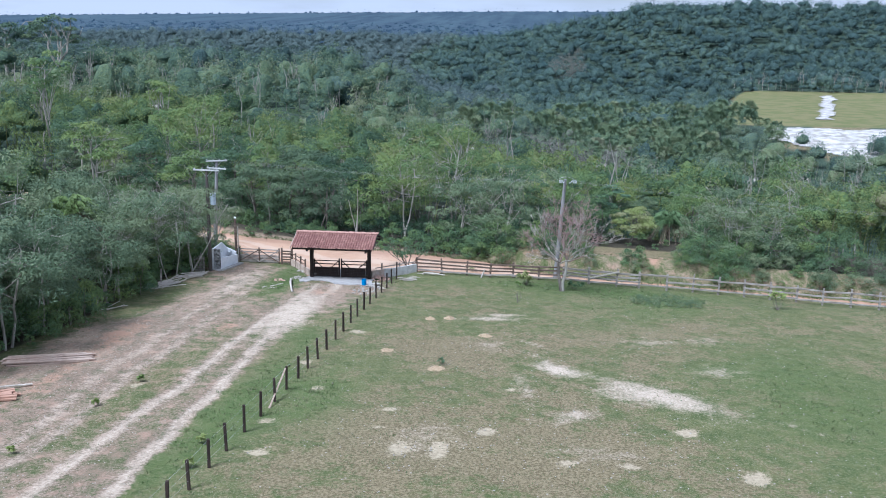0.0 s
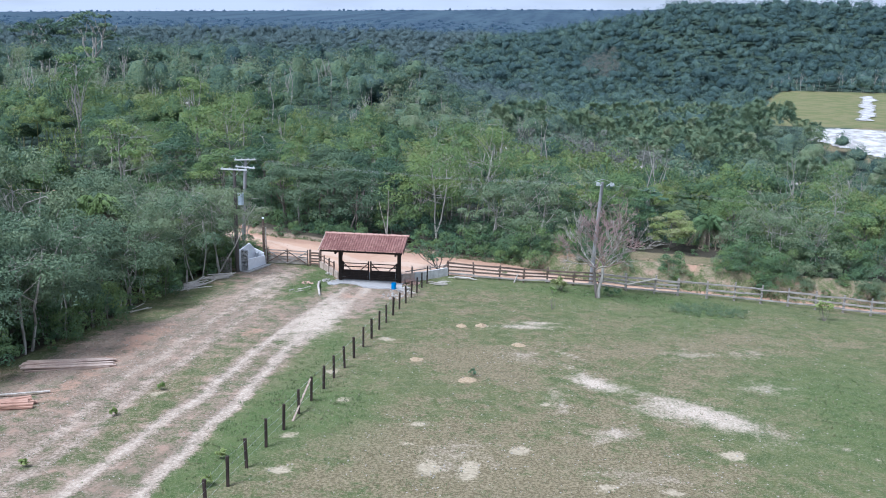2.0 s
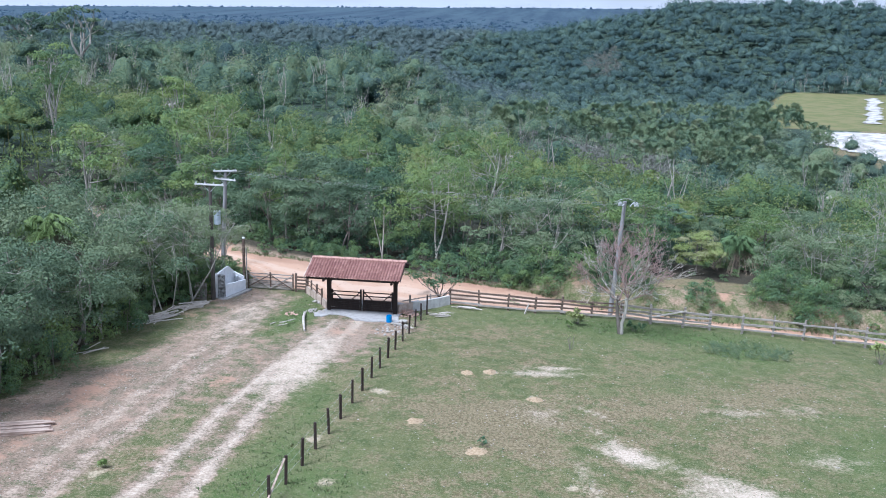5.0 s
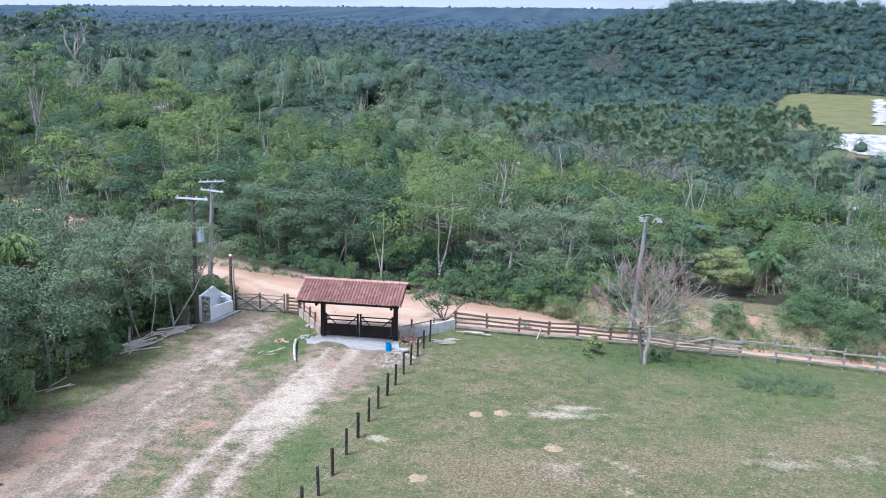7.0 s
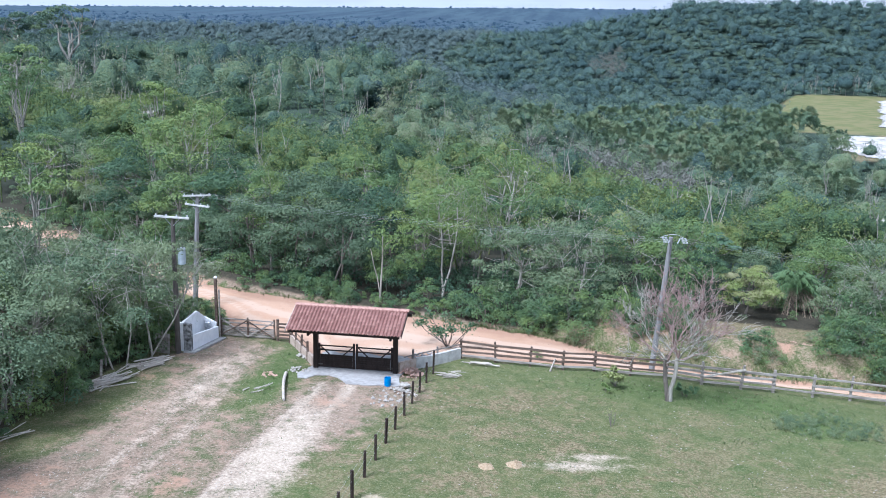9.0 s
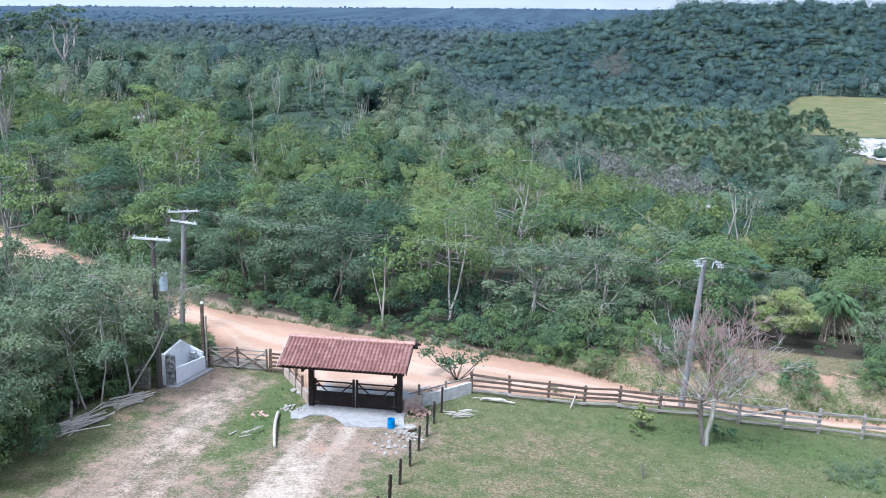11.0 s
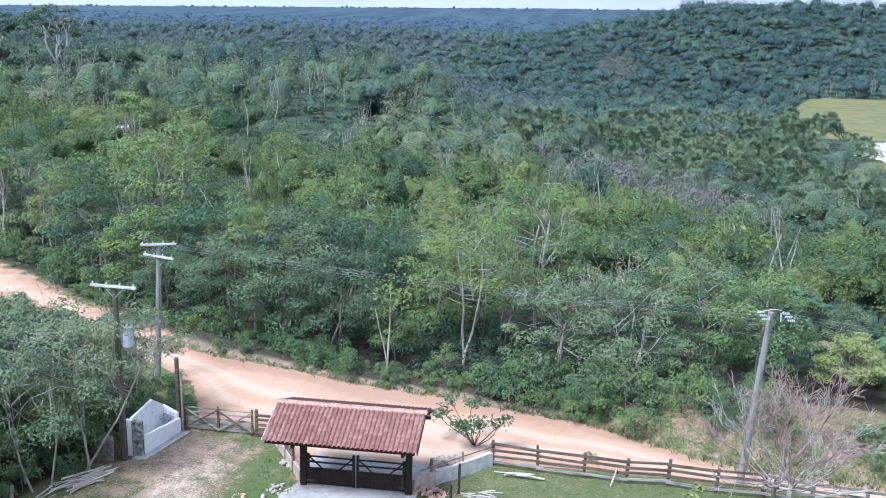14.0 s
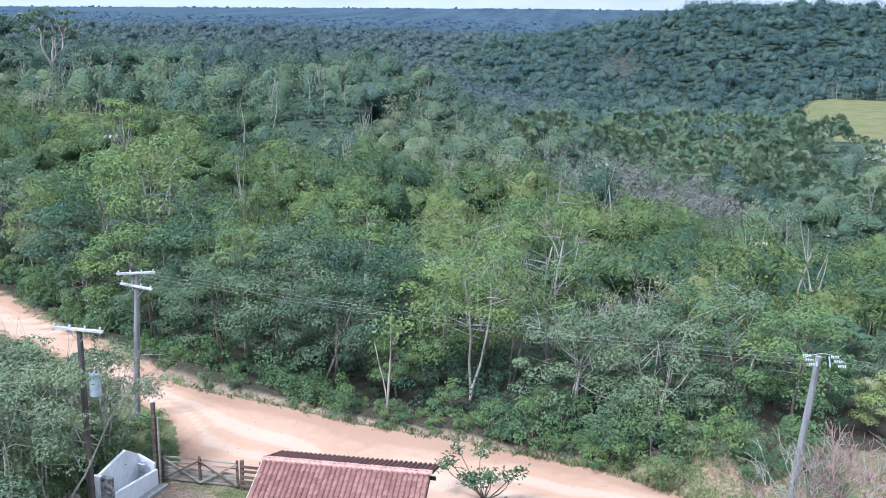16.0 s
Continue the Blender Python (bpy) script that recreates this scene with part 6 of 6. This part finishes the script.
lamp_post = empty("lamp_post")
tagged(lamp_post, "squared brown timber post with white lamp on top", "lamp post")
lp = (-9.18, 4.62)
part("post", box_bm(0.15, 0.15, 3.8, (lp[0], lp[1], ground_z(*lp) + 1.6), 0.012), m_fence_brown, lamp_post)
part("stay", box_bm(0.07, 0.10, 3.2, (lp[0] + 0.17, lp[1] + 0.03, ground_z(*lp) + 1.3), 0.008), m_fence, lamp_post)
bm = bmesh.new()
bmesh.ops.create_uvsphere(bm, u_segments=12, v_segments=8, radius=0.10)
bmesh.ops.scale(bm, vec=(1, 1, 0.75), verts=bm.verts)
part("lamp", bm, m_lamp, lamp_post, "white globe lamp", at=pose(lp[0], lp[1], ground_z(*lp) + 3.6))


def sagging(name, a, b, sag, r=0.003, n=22):
    a, b = np.array(a, float), np.array(b, float)
    t = np.linspace(0, 1, n)
    pts = a + (b - a) * t[:, None]
    pts[:, 2] -= 4 * sag * t * (1 - t)
    ob = link(name, raw(name, *tube_arrays(pts, [r] * n, 4), m_wire, None, True), None)
    return tagged(ob, "thin aluminium overhead power line between poles", "power line", "power lines")


for k, dy in enumerate((-0.48, 0.0, 0.48)):
    sagging("power_line", (PR1[0] - 0.35, PR1[1] + dy, PR1[2] - 0.16), (PL1[0] + 0.55 * (k - 1), PL1[1] - 0.2 + 0.25 * (k - 1), PL1[2] + 0.12), 0.35)
    sagging("power_line", (PR1[0] + 0.8, PR1[1] + dy, PR1[2] - 0.16), (62, -1.0 + dy, 5.6), 0.7)
sagging("power_line", (PL1[0], PL1[1] - 0.2, PL1[2] - 0.5), (PM1[0], PM1[1], PM1[2] + 0.1), 0.25)
sagging("power_line", (PL1[0] - 0.6, PL1[1], PL1[2] + 0.12), (-52, 46, 6.2), 0.6)
sagging("power_line", (PL1[0] + 0.6, PL1[1], PL1[2] + 0.12), (-51, 47, 6.2), 0.6)

# ---- bare tree in the pasture ----
br = np.random.default_rng(77)


def branch(pieces, fine, a, d, length, r, depth):
    b = a + d * length
    (pieces if r > 0.009 else fine).append(limb(br, a, b, max(r, 0.011), max(r * 0.6, 0.007), 0.16, 4, 5 if r > 0.03 else 3))
    if depth == 0:
        return
    for _ in range(3):
        nd = d + br.normal(size=3) * (0.55, 0.55, 0.32) + (0, 0, 0.10)
        nd /= np.linalg.norm(nd)
        branch(pieces, fine, a + d * length * br.uniform(0.6, 1.0), nd, length * br.uniform(0.55, 0.8), r * 0.55, depth - 1)


dead = empty("bare_tree", pose(15.9, -0.5, ground_z(15.9, -0.5)) @ Matrix.Diagonal((1.08, 1.08, 1.15, 1)))
tagged(dead, "leafless tree with forked trunk and pale sprawling boughs in the pasture", "tree")
link("trunk", raw("trunk", *limb(br, (-0.03, 0, -0.2), (-0.22, 0, 2.05), 0.115, 0.085, 0.16, 7, 9), m_bark, None, True), None, dead, "dark grey-brown stem")
link("trunk", raw("trunk", *limb(br, (0.06, -0.03, -0.2), (0.26, 0.05, 2.15), 0.11, 0.085, 0.16, 7, 9), m_bark_pale, None, True), None, dead, "pale grey stem")
for k in range(15):
    thick, fine_tw = [], []
    a = k * 2.4
    d = np.array((math.cos(a), math.sin(a), br.uniform(0.3, 1.1) if k < 10 else br.uniform(1.4, 2.6)))
    start = np.array(((-0.22, 0.0, 1.95) if k % 2 else (0.26, 0.05, 2.05))) - (0, 0, br.uniform(0, 0.45))
    branch(thick, fine_tw, start, d / np.linalg.norm(d), br.uniform(1.25, 1.8), 0.042, 4)
    red = k >= 10 or k % 3 == 0
    link("bough", raw("bough", *merge(thick + fine_tw), m_twig if red else m_bark_pale, None, True), None, dead, "bough with fine reddish-brown twigs" if red else "bough with fine pale grey twigs")

# pale forked sapling at the forest edge
sp = [limb(br, (0, 0, -0.2), (0.1, 0, 2.2), 0.07, 0.06, 0.06, 6, 7), limb(br, (0.1, 0, 2.2), (0.15, 0.1, 4.9), 0.05, 0.03, 0.06, 6, 6),
      limb(br, (0.05, 0, 0.7), (-0.65, 0.05, 3.9), 0.045, 0.025, 0.06, 6, 6), limb(br, (0.1, 0, 3.6), (0.8, 0.1, 4.6), 0.025, 0.012)]
fork = (raw("trunk", *merge(sp), m_bark_pale, None, True), raw("crown", *leaves(br.normal(size=(160, 3)) * (0.45, 0.45, 0.5) + (0.1, 0, 4.9), 0.26, 0.13, br), m_leaf, 0.5))
plant("sapling", fork, stand(-1.4, 13.4), "pale forked slim trunk at the forest edge", "tree")


def sprig(name, x, y, h, spread, n, leaf, tone, label, seed, category="plant", stems=5):
    """A small plant: several stems with leaf clumps at their ends."""
    r = np.random.default_rng(seed)
    st, lv = [], []
    for _ in range(stems):
        a = r.uniform(0, 6.28)
        q = np.array((math.cos(a) * spread * r.uniform(0.2, 1), math.sin(a) * spread * r.uniform(0.2, 1), h * r.uniform(0.65, 1.0)))
        st.append(limb(r, (0, 0, -0.1), q, 0.02 * h, 0.008 * h, 0.2, 5, 5))
        lv.append(q + r.normal(size=(n // stems, 3)) * np.array((0.17, 0.17, 0.13)) * h * 0.6)
    lv = np.concatenate(lv)
    return plant(name, (raw("trunk", *merge(st), m_bark, None, True), raw("crown", *leaves(lv, leaf, leaf * 0.5, r), m_leaf, tone)), stand(x, y), label, category)


sprig("young_tree", 4.1, 6.2, 1.8, 1.9, 620, 0.21, 0.30, "young fruit tree with dark leaf tufts behind the wall", 601, "tree", 11)
sprig("pasture_shrub", 13.4, 1.3, 0.8, 0.9, 460, 0.22, 0.80, "low yellow-green leafy shrub on the pasture", 602, "shrub", 9)
sprig("pasture_shrub", 12.8, 0.1, 0.35, 0.4, 60, 0.22, 0.60, "small green weed clump on the pasture", 603, "shrub", 4)
sprig("pasture_sapling", 12.9, -4.9, 1.0, 0.25, 24, 0.10, 0.85, "thin nearly leafless sapling in the grass", 604, "sapling", 5)
sprig("pasture_sapling", 30.1, -2.8, 1.1, 0.6, 90, 0.26, 0.68, "small leafy sapling in the pasture", 605, "sapling", 5)
for i, (x, y) in enumerate([(-4.7, -35.2), (-3.8, -26.0), (-4.3, -29.6), (1.6, -33.0), (2.0, -35.4)]):
    sprig("yard_plant", x, y, 0.32, 0.2, 40, 0.22, 0.74, "small upright broad-leaved sprout in the yard", 610 + i, "plant", 4)
sprig("pasture_shrub", 16.8, 0.6, 0.5, 0.8, 160, 0.22, 0.35, "dark low weeds below the bare tree", 620, "shrub", 8)
sprig("pasture_shrub", 9.5, -20.7, 0.3, 0.25, 60, 0.15, 0.32, "dark small bush beside a sandy mound", 621, "shrub", 5)


# ---- loose things ----
def rock_mesh(seed, r, flat, material, name="stone"):
    rr = random.Random(seed)
    bm = bmesh.new()
    bmesh.ops.create_icosphere(bm, subdivisions=1, radius=r)
    for v in bm.verts:
        v.co *= rr.uniform(0.75, 1.2)
        v.co.z *= flat
    me = bpy.data.meshes.new(name)
    bm.to_mesh(me)
    bm.free()
    me.materials.append(material)
    return me


def heap(name, x, y, n, rad, high, size, material, label, category, seed, piece="stone", boxy=False):
    rr = random.Random(seed)
    root = empty(name, pose(x, y, ground_z(x, y)))
    tagged(root, label, category)
    if boxy:
        mes = []
        for i in range(2):
            b = box_bm(size * 2, size, size * 0.7, (0, 0, 0), size * 0.06)
            me = bpy.data.meshes.new(piece)
            b.to_mesh(me)
            b.free()
            me.materials.append(material)
            mes.append(me)
    else:
        mes = [rock_mesh(seed + i, size, 0.7, material, piece) for i in range(4)]
    for i in range(n):
        d = rad * math.sqrt(rr.random())
        a = rr.uniform(0, 6.28)
        px, py = d * math.cos(a), d * math.sin(a)
        pz = ground_z(x + px, y + py) - ground_z(x, y) + rr.uniform(0.1, 1.0) * high * (1 - d / rad) + size * 0.25
        ob = link(piece, mes[i % len(mes)], None, root)
        s = rr.uniform(0.6, 1.5)
        ob.matrix_basis = Matrix.LocRotScale((px, py, pz), Euler((rr.uniform(-0.6, 0.6), rr.uniform(-0.6, 0.6), rr.uniform(0, 6.28))), (s, s, s))
    return root


heap("brick_pile", 2.9, 0.3, 60, 0.65, 0.42, 0.085, m_brick, "heap of broken clay bricks by the wing wall", "brick pile", 31, "brick", True)
heap("rubble_heap", 2.8, -2.8, 34, 0.75, 0.2, 0.07, m_stone, "pale rubble and mortar lumps by the driveway", "rubble", 32)
heap("rubble_heap", 2.4, -4.3, 22, 0.8, 0.08, 0.07, m_stone, "pale rubble and mortar lumps by the driveway", "rubble", 33)
heap("rubble_heap", -2.8, -0.5, 26, 0.6, 0.12, 0.07, m_stone, "scattered grey stones beside the gate", "rubble", 34)
heap("rubble_heap", -3.2, 2.0, 24, 0.45, 0.25, 0.09, m_stone, "scattered grey stones beside the gate", "rubble", 35)
heap("rubble_heap", -4.1, -1.8, 12, 0.5, 0.1, 0.07, m_brick, "few broken red bricks in the grass", "rubble", 36, "brick", True)
heap("earth_mound", 13.4, 10.0, 40, 0.8, 0.75, 0.22, m_earth, "pale eroded earth mound on the road bank", "mound", 37, "clod")
heap("earth_mound", 23.9, 8.6, 60, 1.1, 0.12, 0.09, m_earth, "eroded orange earth scar on the bank", "mound", 38, "clod")
heap("earth_mound", 19.3, 8.8, 40, 0.9, 0.10, 0.08, m_earth, "eroded orange earth scar on the bank", "mound", 39, "clod")


def sand_mound(x, y, rad, high, seed):
    """A small loose cone of dug sand with a ragged foot."""
    r = np.random.default_rng(seed)
    rings, sides = 7, 22
    edge = 1 + 0.22 * np.convolve(np.tile(r.normal(size=sides), 3), [0.25, 0.5, 0.25], "same")[sides:2 * sides]
    v = [(0, 0, ground_z(x, y) + high)]
    for k in range(1, rings + 1):
        q = k / rings
        for j in range(sides):
            a = 2 * math.pi * j / sides
            px, py = x + rad * q * edge[j] * math.cos(a), y + rad * q * edge[j] * math.sin(a)
            v.append((px - x, py - y, ground_z(px, py) + high * (1 - q) ** 1.3 + r.normal() * 0.012 - 0.03 * (k == rings)))
    base = ground_z(x, y)
    f = [(0, 1 + j, 1 + (j + 1) % sides) for j in range(sides)]
    f += [(1 + k * sides + j, 1 + (k + 1) * sides + j, 1 + (k + 1) * sides + (j + 1) % sides, 1 + k * sides + (j + 1) % sides) for k in range(rings - 1) for j in range(sides)]
    me = bpy.data.meshes.new("sand_mound")
    me.from_pydata([(p[0], p[1], p[2] - base) for p in v], [], f)
    me.materials.append(m_dug_sand)
    return tagged(link("sand_mound", me, None, at=pose(x, y, base)), "small cream mound of dug sand in the grass", "mound", "sand mounds")


m_dug_sand = plain("dug_sand", (0.27, 0.195, 0.115), (0.42, 0.325, 0.21), 14.0, 0.95, bump=0.5)
for i, (x, y, rad, high) in enumerate(((7.8, -11.0, 0.32, 0.16), (8.9, -10.4, 0.38, 0.16), (11.3, -14.2, 0.4, 0.15), (9.3, -21.3, 0.42, 0.12), (6.4, -18.5, 0.4, 0.12))):
    sand_mound(x, y, rad, high, 900 + i)

sack = tagged(link("cement_sack", rock_mesh(41, 0.3, 0.5, m_stone, "cement_sack"), None, at=pose(2.95, -1.9, ground_z(2.95, -1.9) + 0.13)), "pale lumpy cement sack on the rubble", "sack")

heap("gravel_heap", 3.3, 3.6, 70, 1.0, 0.22, 0.06, m_gravel, "low heap of blue-grey gravel behind the wing wall", "gravel", 43)
# old boards standing behind the service pole
panel = empty("board_panel", pose(-10.75, 0.75, ground_z(-10.75, 0.75), 0, 0, -4))
tagged(panel, "weathered brown boards standing beside the enclosure", "boards")
for i in range(5):
    part("board", box_bm(0.15, 0.03, 1.15 + 0.08 * math.sin(3 * i), (-0.32 + 0.16 * i, 0, 0.55), 0.006), m_fence, panel, at=pose(0, 0, 0, 2 - i, 0.8 * i - 1.5, 0))
for z in (0.3, 0.95):
    part("rail", box_bm(0.85, 0.04, 0.07, (0, 0.045, z), 0.006), m_fence_brown, panel)

# blue barrel
bm = bmesh.new()
prof = [(0.0, 0.0), (0.22, 0.0), (0.235, 0.05), (0.235, 0.2), (0.245, 0.22), (0.235, 0.24), (0.235, 0.42), (0.245, 0.44), (0.235, 0.46), (0.23, 0.62), (0.215, 0.62), (0.21, 0.1), (0.0, 0.1)]
rings = [[bm.verts.new((r * math.cos(2 * math.pi * k / 20), r * math.sin(2 * math.pi * k / 20), z)) for k in range(20)] for r, z in prof[1:-1]]
for q, r in zip(rings, rings[1:]):
    for k in range(20):
        bm.faces.new((q[k], q[(k + 1) % 20], r[(k + 1) % 20], r[k]))
bm.faces.new(list(reversed(rings[0])))
bm.faces.new(rings[-1])
tagged(part("barrel", bm, m_blue, at=pose(2.08, -1.85, ground_z(2.08, -1.85) - 0.01) @ Matrix.Scale(0.72, 4)), "open bright blue plastic barrel by the driveway", "barrel")

# pale bent log in the grass strip
tagged(part("fallen_log", pole_bm((-3.25, -1.4, ground_z(-3.25, -1.4) + 0.07), (-2.15, -5.4, ground_z(-2.15, -5.4) + 0.07), 0.085, 0.06, 9, 0.16), m_log), "pale stripped log lying in the grass", "log")


def stack(name, x, y, turn, n, length, w, h, material, label, seed, spread, layers):
    rr = random.Random(seed)
    root = empty(name, pose(x, y, ground_z(x, y), 0, 0, turn))
    tagged(root, label, "planks")
    dz = ground_z(x + math.cos(radians(turn)), y + math.sin(radians(turn))) - ground_z(x, y)
    tilt = -math.degrees(math.atan(dz))
    for i in range(n):
        k = i % layers
        l = length * rr.uniform(0.88, 1.05)
        b = box_bm(l, w, h, (0, 0, 0), 0.005)
        part("plank", b, material, root, at=pose(rr.uniform(-0.15, 0.15), (i // layers - n / layers / 2) * w * 1.15 + rr.uniform(-0.03, 0.03), h * 0.6 + k * (h + 0.006) + 0.02, 0, tilt, rr.uniform(-spread, spread)))
    return root


stack("plank_stack", -9.5, -23.6, 27, 21, 4.0, 0.14, 0.05, m_plank, "stack of long pinkish sawn planks on the yard", 51, 4.0, 3)
stack("plank_heap", -9.2, -29.6, 30, 14, 2.6, 0.16, 0.08, m_plank_red, "loose heap of short reddish sawn planks", 52, 16, 3)
tagged(part("long_batten", beam_bm((-10.8, -29.0, ground_z(-10.8, -29.0) + 0.1), (-8.2, -27.4, ground_z(-8.2, -27.4) + 0.07), 0.1, 0.05), m_log), "long pale batten beside the plank heap", "plank")


def log_heap(x, y, turn, n, length, rad, label, seed, wide):
    rr = random.Random(seed)
    root = empty("branch_pile", pose(x, y, ground_z(x, y), 0, 0, turn))
    tagged(root, label, "branch pile")
    slope = -math.degrees(math.atan((ground_z(x + math.cos(radians(turn)), y + math.sin(radians(turn))) - ground_z(x, y))))
    for i in range(n):
        l = length * rr.uniform(0.45, 1.1)
        r = rad * rr.uniform(0.5, 1.2)
        part("branch", pole_bm((-l / 2, 0, 0), (l / 2, 0, 0), r, r * 0.7, 7, rr.uniform(-0.03, 0.03) * l), m_log, root,
             at=pose(rr.uniform(-0.5, 0.5), rr.uniform(-wide, wide), r + rr.uniform(0, 0.18), 0, slope + rr.uniform(-7, 7), rr.uniform(-24, 24)))


log_heap(-11.2, -4.9, 66, 34, 3.4, 0.04, "pile of pale cut branches at the wood's edge", 61, 0.55)
log_heap(-10.4, -1.4, 58, 24, 2.4, 0.045, "pile of pale cut branches at the wood's edge", 62, 0.5)
log_heap(4.9, 0.35, 25, 14, 0.9, 0.035, "small heap of grey sticks on the grass", 63, 0.3)
log_heap(-3.9, -4.0, 60, 6, 0.9, 0.035, "grey stick litter in the grass strip", 64, 0.4)
log_heap(6.3, 2.9, 3, 4, 1.7, 0.05, "pale poles lying below the rail fence", 65, 0.12)
log_heap(-11.2, -12.0, 70, 4, 1.6, 0.03, "few pale sticks on the yard", 66, 0.5)
log_heap(3.4, -3.4, -55, 3, 1.3, 0.03, "thin pale sticks by the fence", 67, 0.3)
for x, y, h in ((-11.75, -6.4, 0.95), (-11.5, -4.7, 1.1), (-12.1, -13.0, 1.05), (-12.0, -16.4, 0.95), (-12.1, -9.8, 1.1), (-10.7, 0.8, 1.15), (-10.9, 1.7, 1.2)):
    ob = tagged(fence_post(x, y, h, 0.12, m_fence, frng, None, "old_post", 6), "old leaning grey fence post at the wood's edge", "post", "old posts")

# ---- grass and small litter ----
gr = np.random.default_rng(9)


def tufts(name, n, x0, x1, y0, y1, keep, height, label, tone0, stray=0.2, k=6):
    x, y = gr.uniform(x0, x1, n * 6), gr.uniform(y0, y1, n * 6)
    d, _ = masks(x, y)
    w = keep(x, y, d)
    ok = gr.random(len(x)) < w
    x, y, w = x[ok][:n], y[ok][:n], w[ok][:n]
    base = np.stack([x, y, land(x, y) + lump(x, y) - 0.01], -1).repeat(k, 0)
    base[:, :2] += gr.normal(size=(len(base), 2)) * 0.10
    a = gr.uniform(0, 6.28, len(base))
    h = (height * gr.uniform(0.5, 1.4, len(x))).repeat(k) * gr.uniform(0.6, 1.2, len(base))
    side = np.stack([np.cos(a), np.sin(a), np.zeros_like(a)], -1) * 0.018
    bend = np.stack([-np.sin(a), np.cos(a), np.zeros_like(a)], -1) * (h * 0.55)[:, None]
    up = np.array((0, 0, 1.0))
    v = np.stack([base - side, base + side, base + bend * 0.4 + up * (h * 0.7)[:, None] + side * 0.8, base + bend + up * h[:, None] * 0.9], 1).reshape(-1, 3)
    f = np.arange(len(v)).reshape(-1, 4)
    t = np.clip(tone0 + gr.normal(size=len(x)) * stray, 0, 1).repeat(k * 4)
    return tagged(link(name, raw(name, v, f, m_grass, t), None), label, "grass", kind="stuff")


open_turf = lambda d: (1 - d["dirt"]) * (1 - d["sand"]) * (1 - d["road"]) * (1 - d["forest"])
tufts("pasture_grass", 15000, -12, 33, -41, 4, lambda x, y, d: open_turf(d) * (0.45 + 0.4 * d["lush"]), 0.045, "short mixed green and dry pasture grass", 0.6, 0.38, 4)
tufts("tall_grass", 4500, -6, 30, -38, 5, lambda x, y, d: open_turf(d) * np.clip(d["lush"] - 0.25, 0, 1), 0.085, "tall lush green grass and weeds", 0.5)
tufts("bank_grass", 7000, -30, 36, 5, 32, lambda x, y, d: (np.abs(y - road_far(x) - 1.2) < 1.4) * (0.8 - 0.6 * smooth(-2, -6, x)), 0.22, "rough green and dry grass on the road bank", 0.6)


def litter(name, n, x0, x1, y0, y1, keep, size, material, label, category):
    x, y = gr.uniform(x0, x1, n * 8), gr.uniform(y0, y1, n * 8)
    d, _ = masks(x, y)
    ok = gr.random(len(x)) < keep(x, y, d)
    x, y = x[ok][:n], y[ok][:n]
    s = size * gr.uniform(0.4, 1.5, len(x))
    c = np.stack([x, y, land(x, y) + lump(x, y)], -1)
    a = gr.uniform(0, 6.28, len(x))
    vs = []
    for k in range(4):
        b = a + k * np.pi / 2 + gr.normal(size=len(x)) * 0.2
        vs.append(c + np.stack([np.cos(b) * s, np.sin(b) * s * 0.8, np.full_like(s, -0.01)], -1))
    top = [c * 0.5 + v * 0.5 + np.stack([np.zeros_like(s)] * 2 + [s * 0.45], -1) for v in vs]
    v = np.stack(vs + top, 1).reshape(-1, 3)
    o = np.arange(len(x))[:, None, None] * 8
    f = (np.array([(0, 1, 5, 4), (1, 2, 6, 5), (2, 3, 7, 6), (3, 0, 4, 7), (4, 5, 6, 7)])[None] + o).reshape(-1, 4)
    return tagged(link(name, raw(name, v, f, material), None), label, category, kind="stuff")


litter("yard_stones", 4200, -12, 3, -40, 4, lambda x, y, d: np.clip(d["dirt"], 0, 1) * 0.8, 0.028, m_stone, "pale stones and chips strewn on the yard", "stones")
litter("pasture_chips", 2600, 3, 30, -40, 3, lambda x, y, d: 0.12 + 0.9 * np.clip(d["dry"], 0, 1), 0.035, m_stone, "pale chips of dry dung and stone in the grass", "litter")
litter("road_stones", 1800, -30, 30, 4, 28, lambda x, y, d: d["road"] * (0.25 + 0.9 * (np.abs(y - road_far(x)) < 0.9)), 0.045, m_earth, "clods along the road edge", "stones")
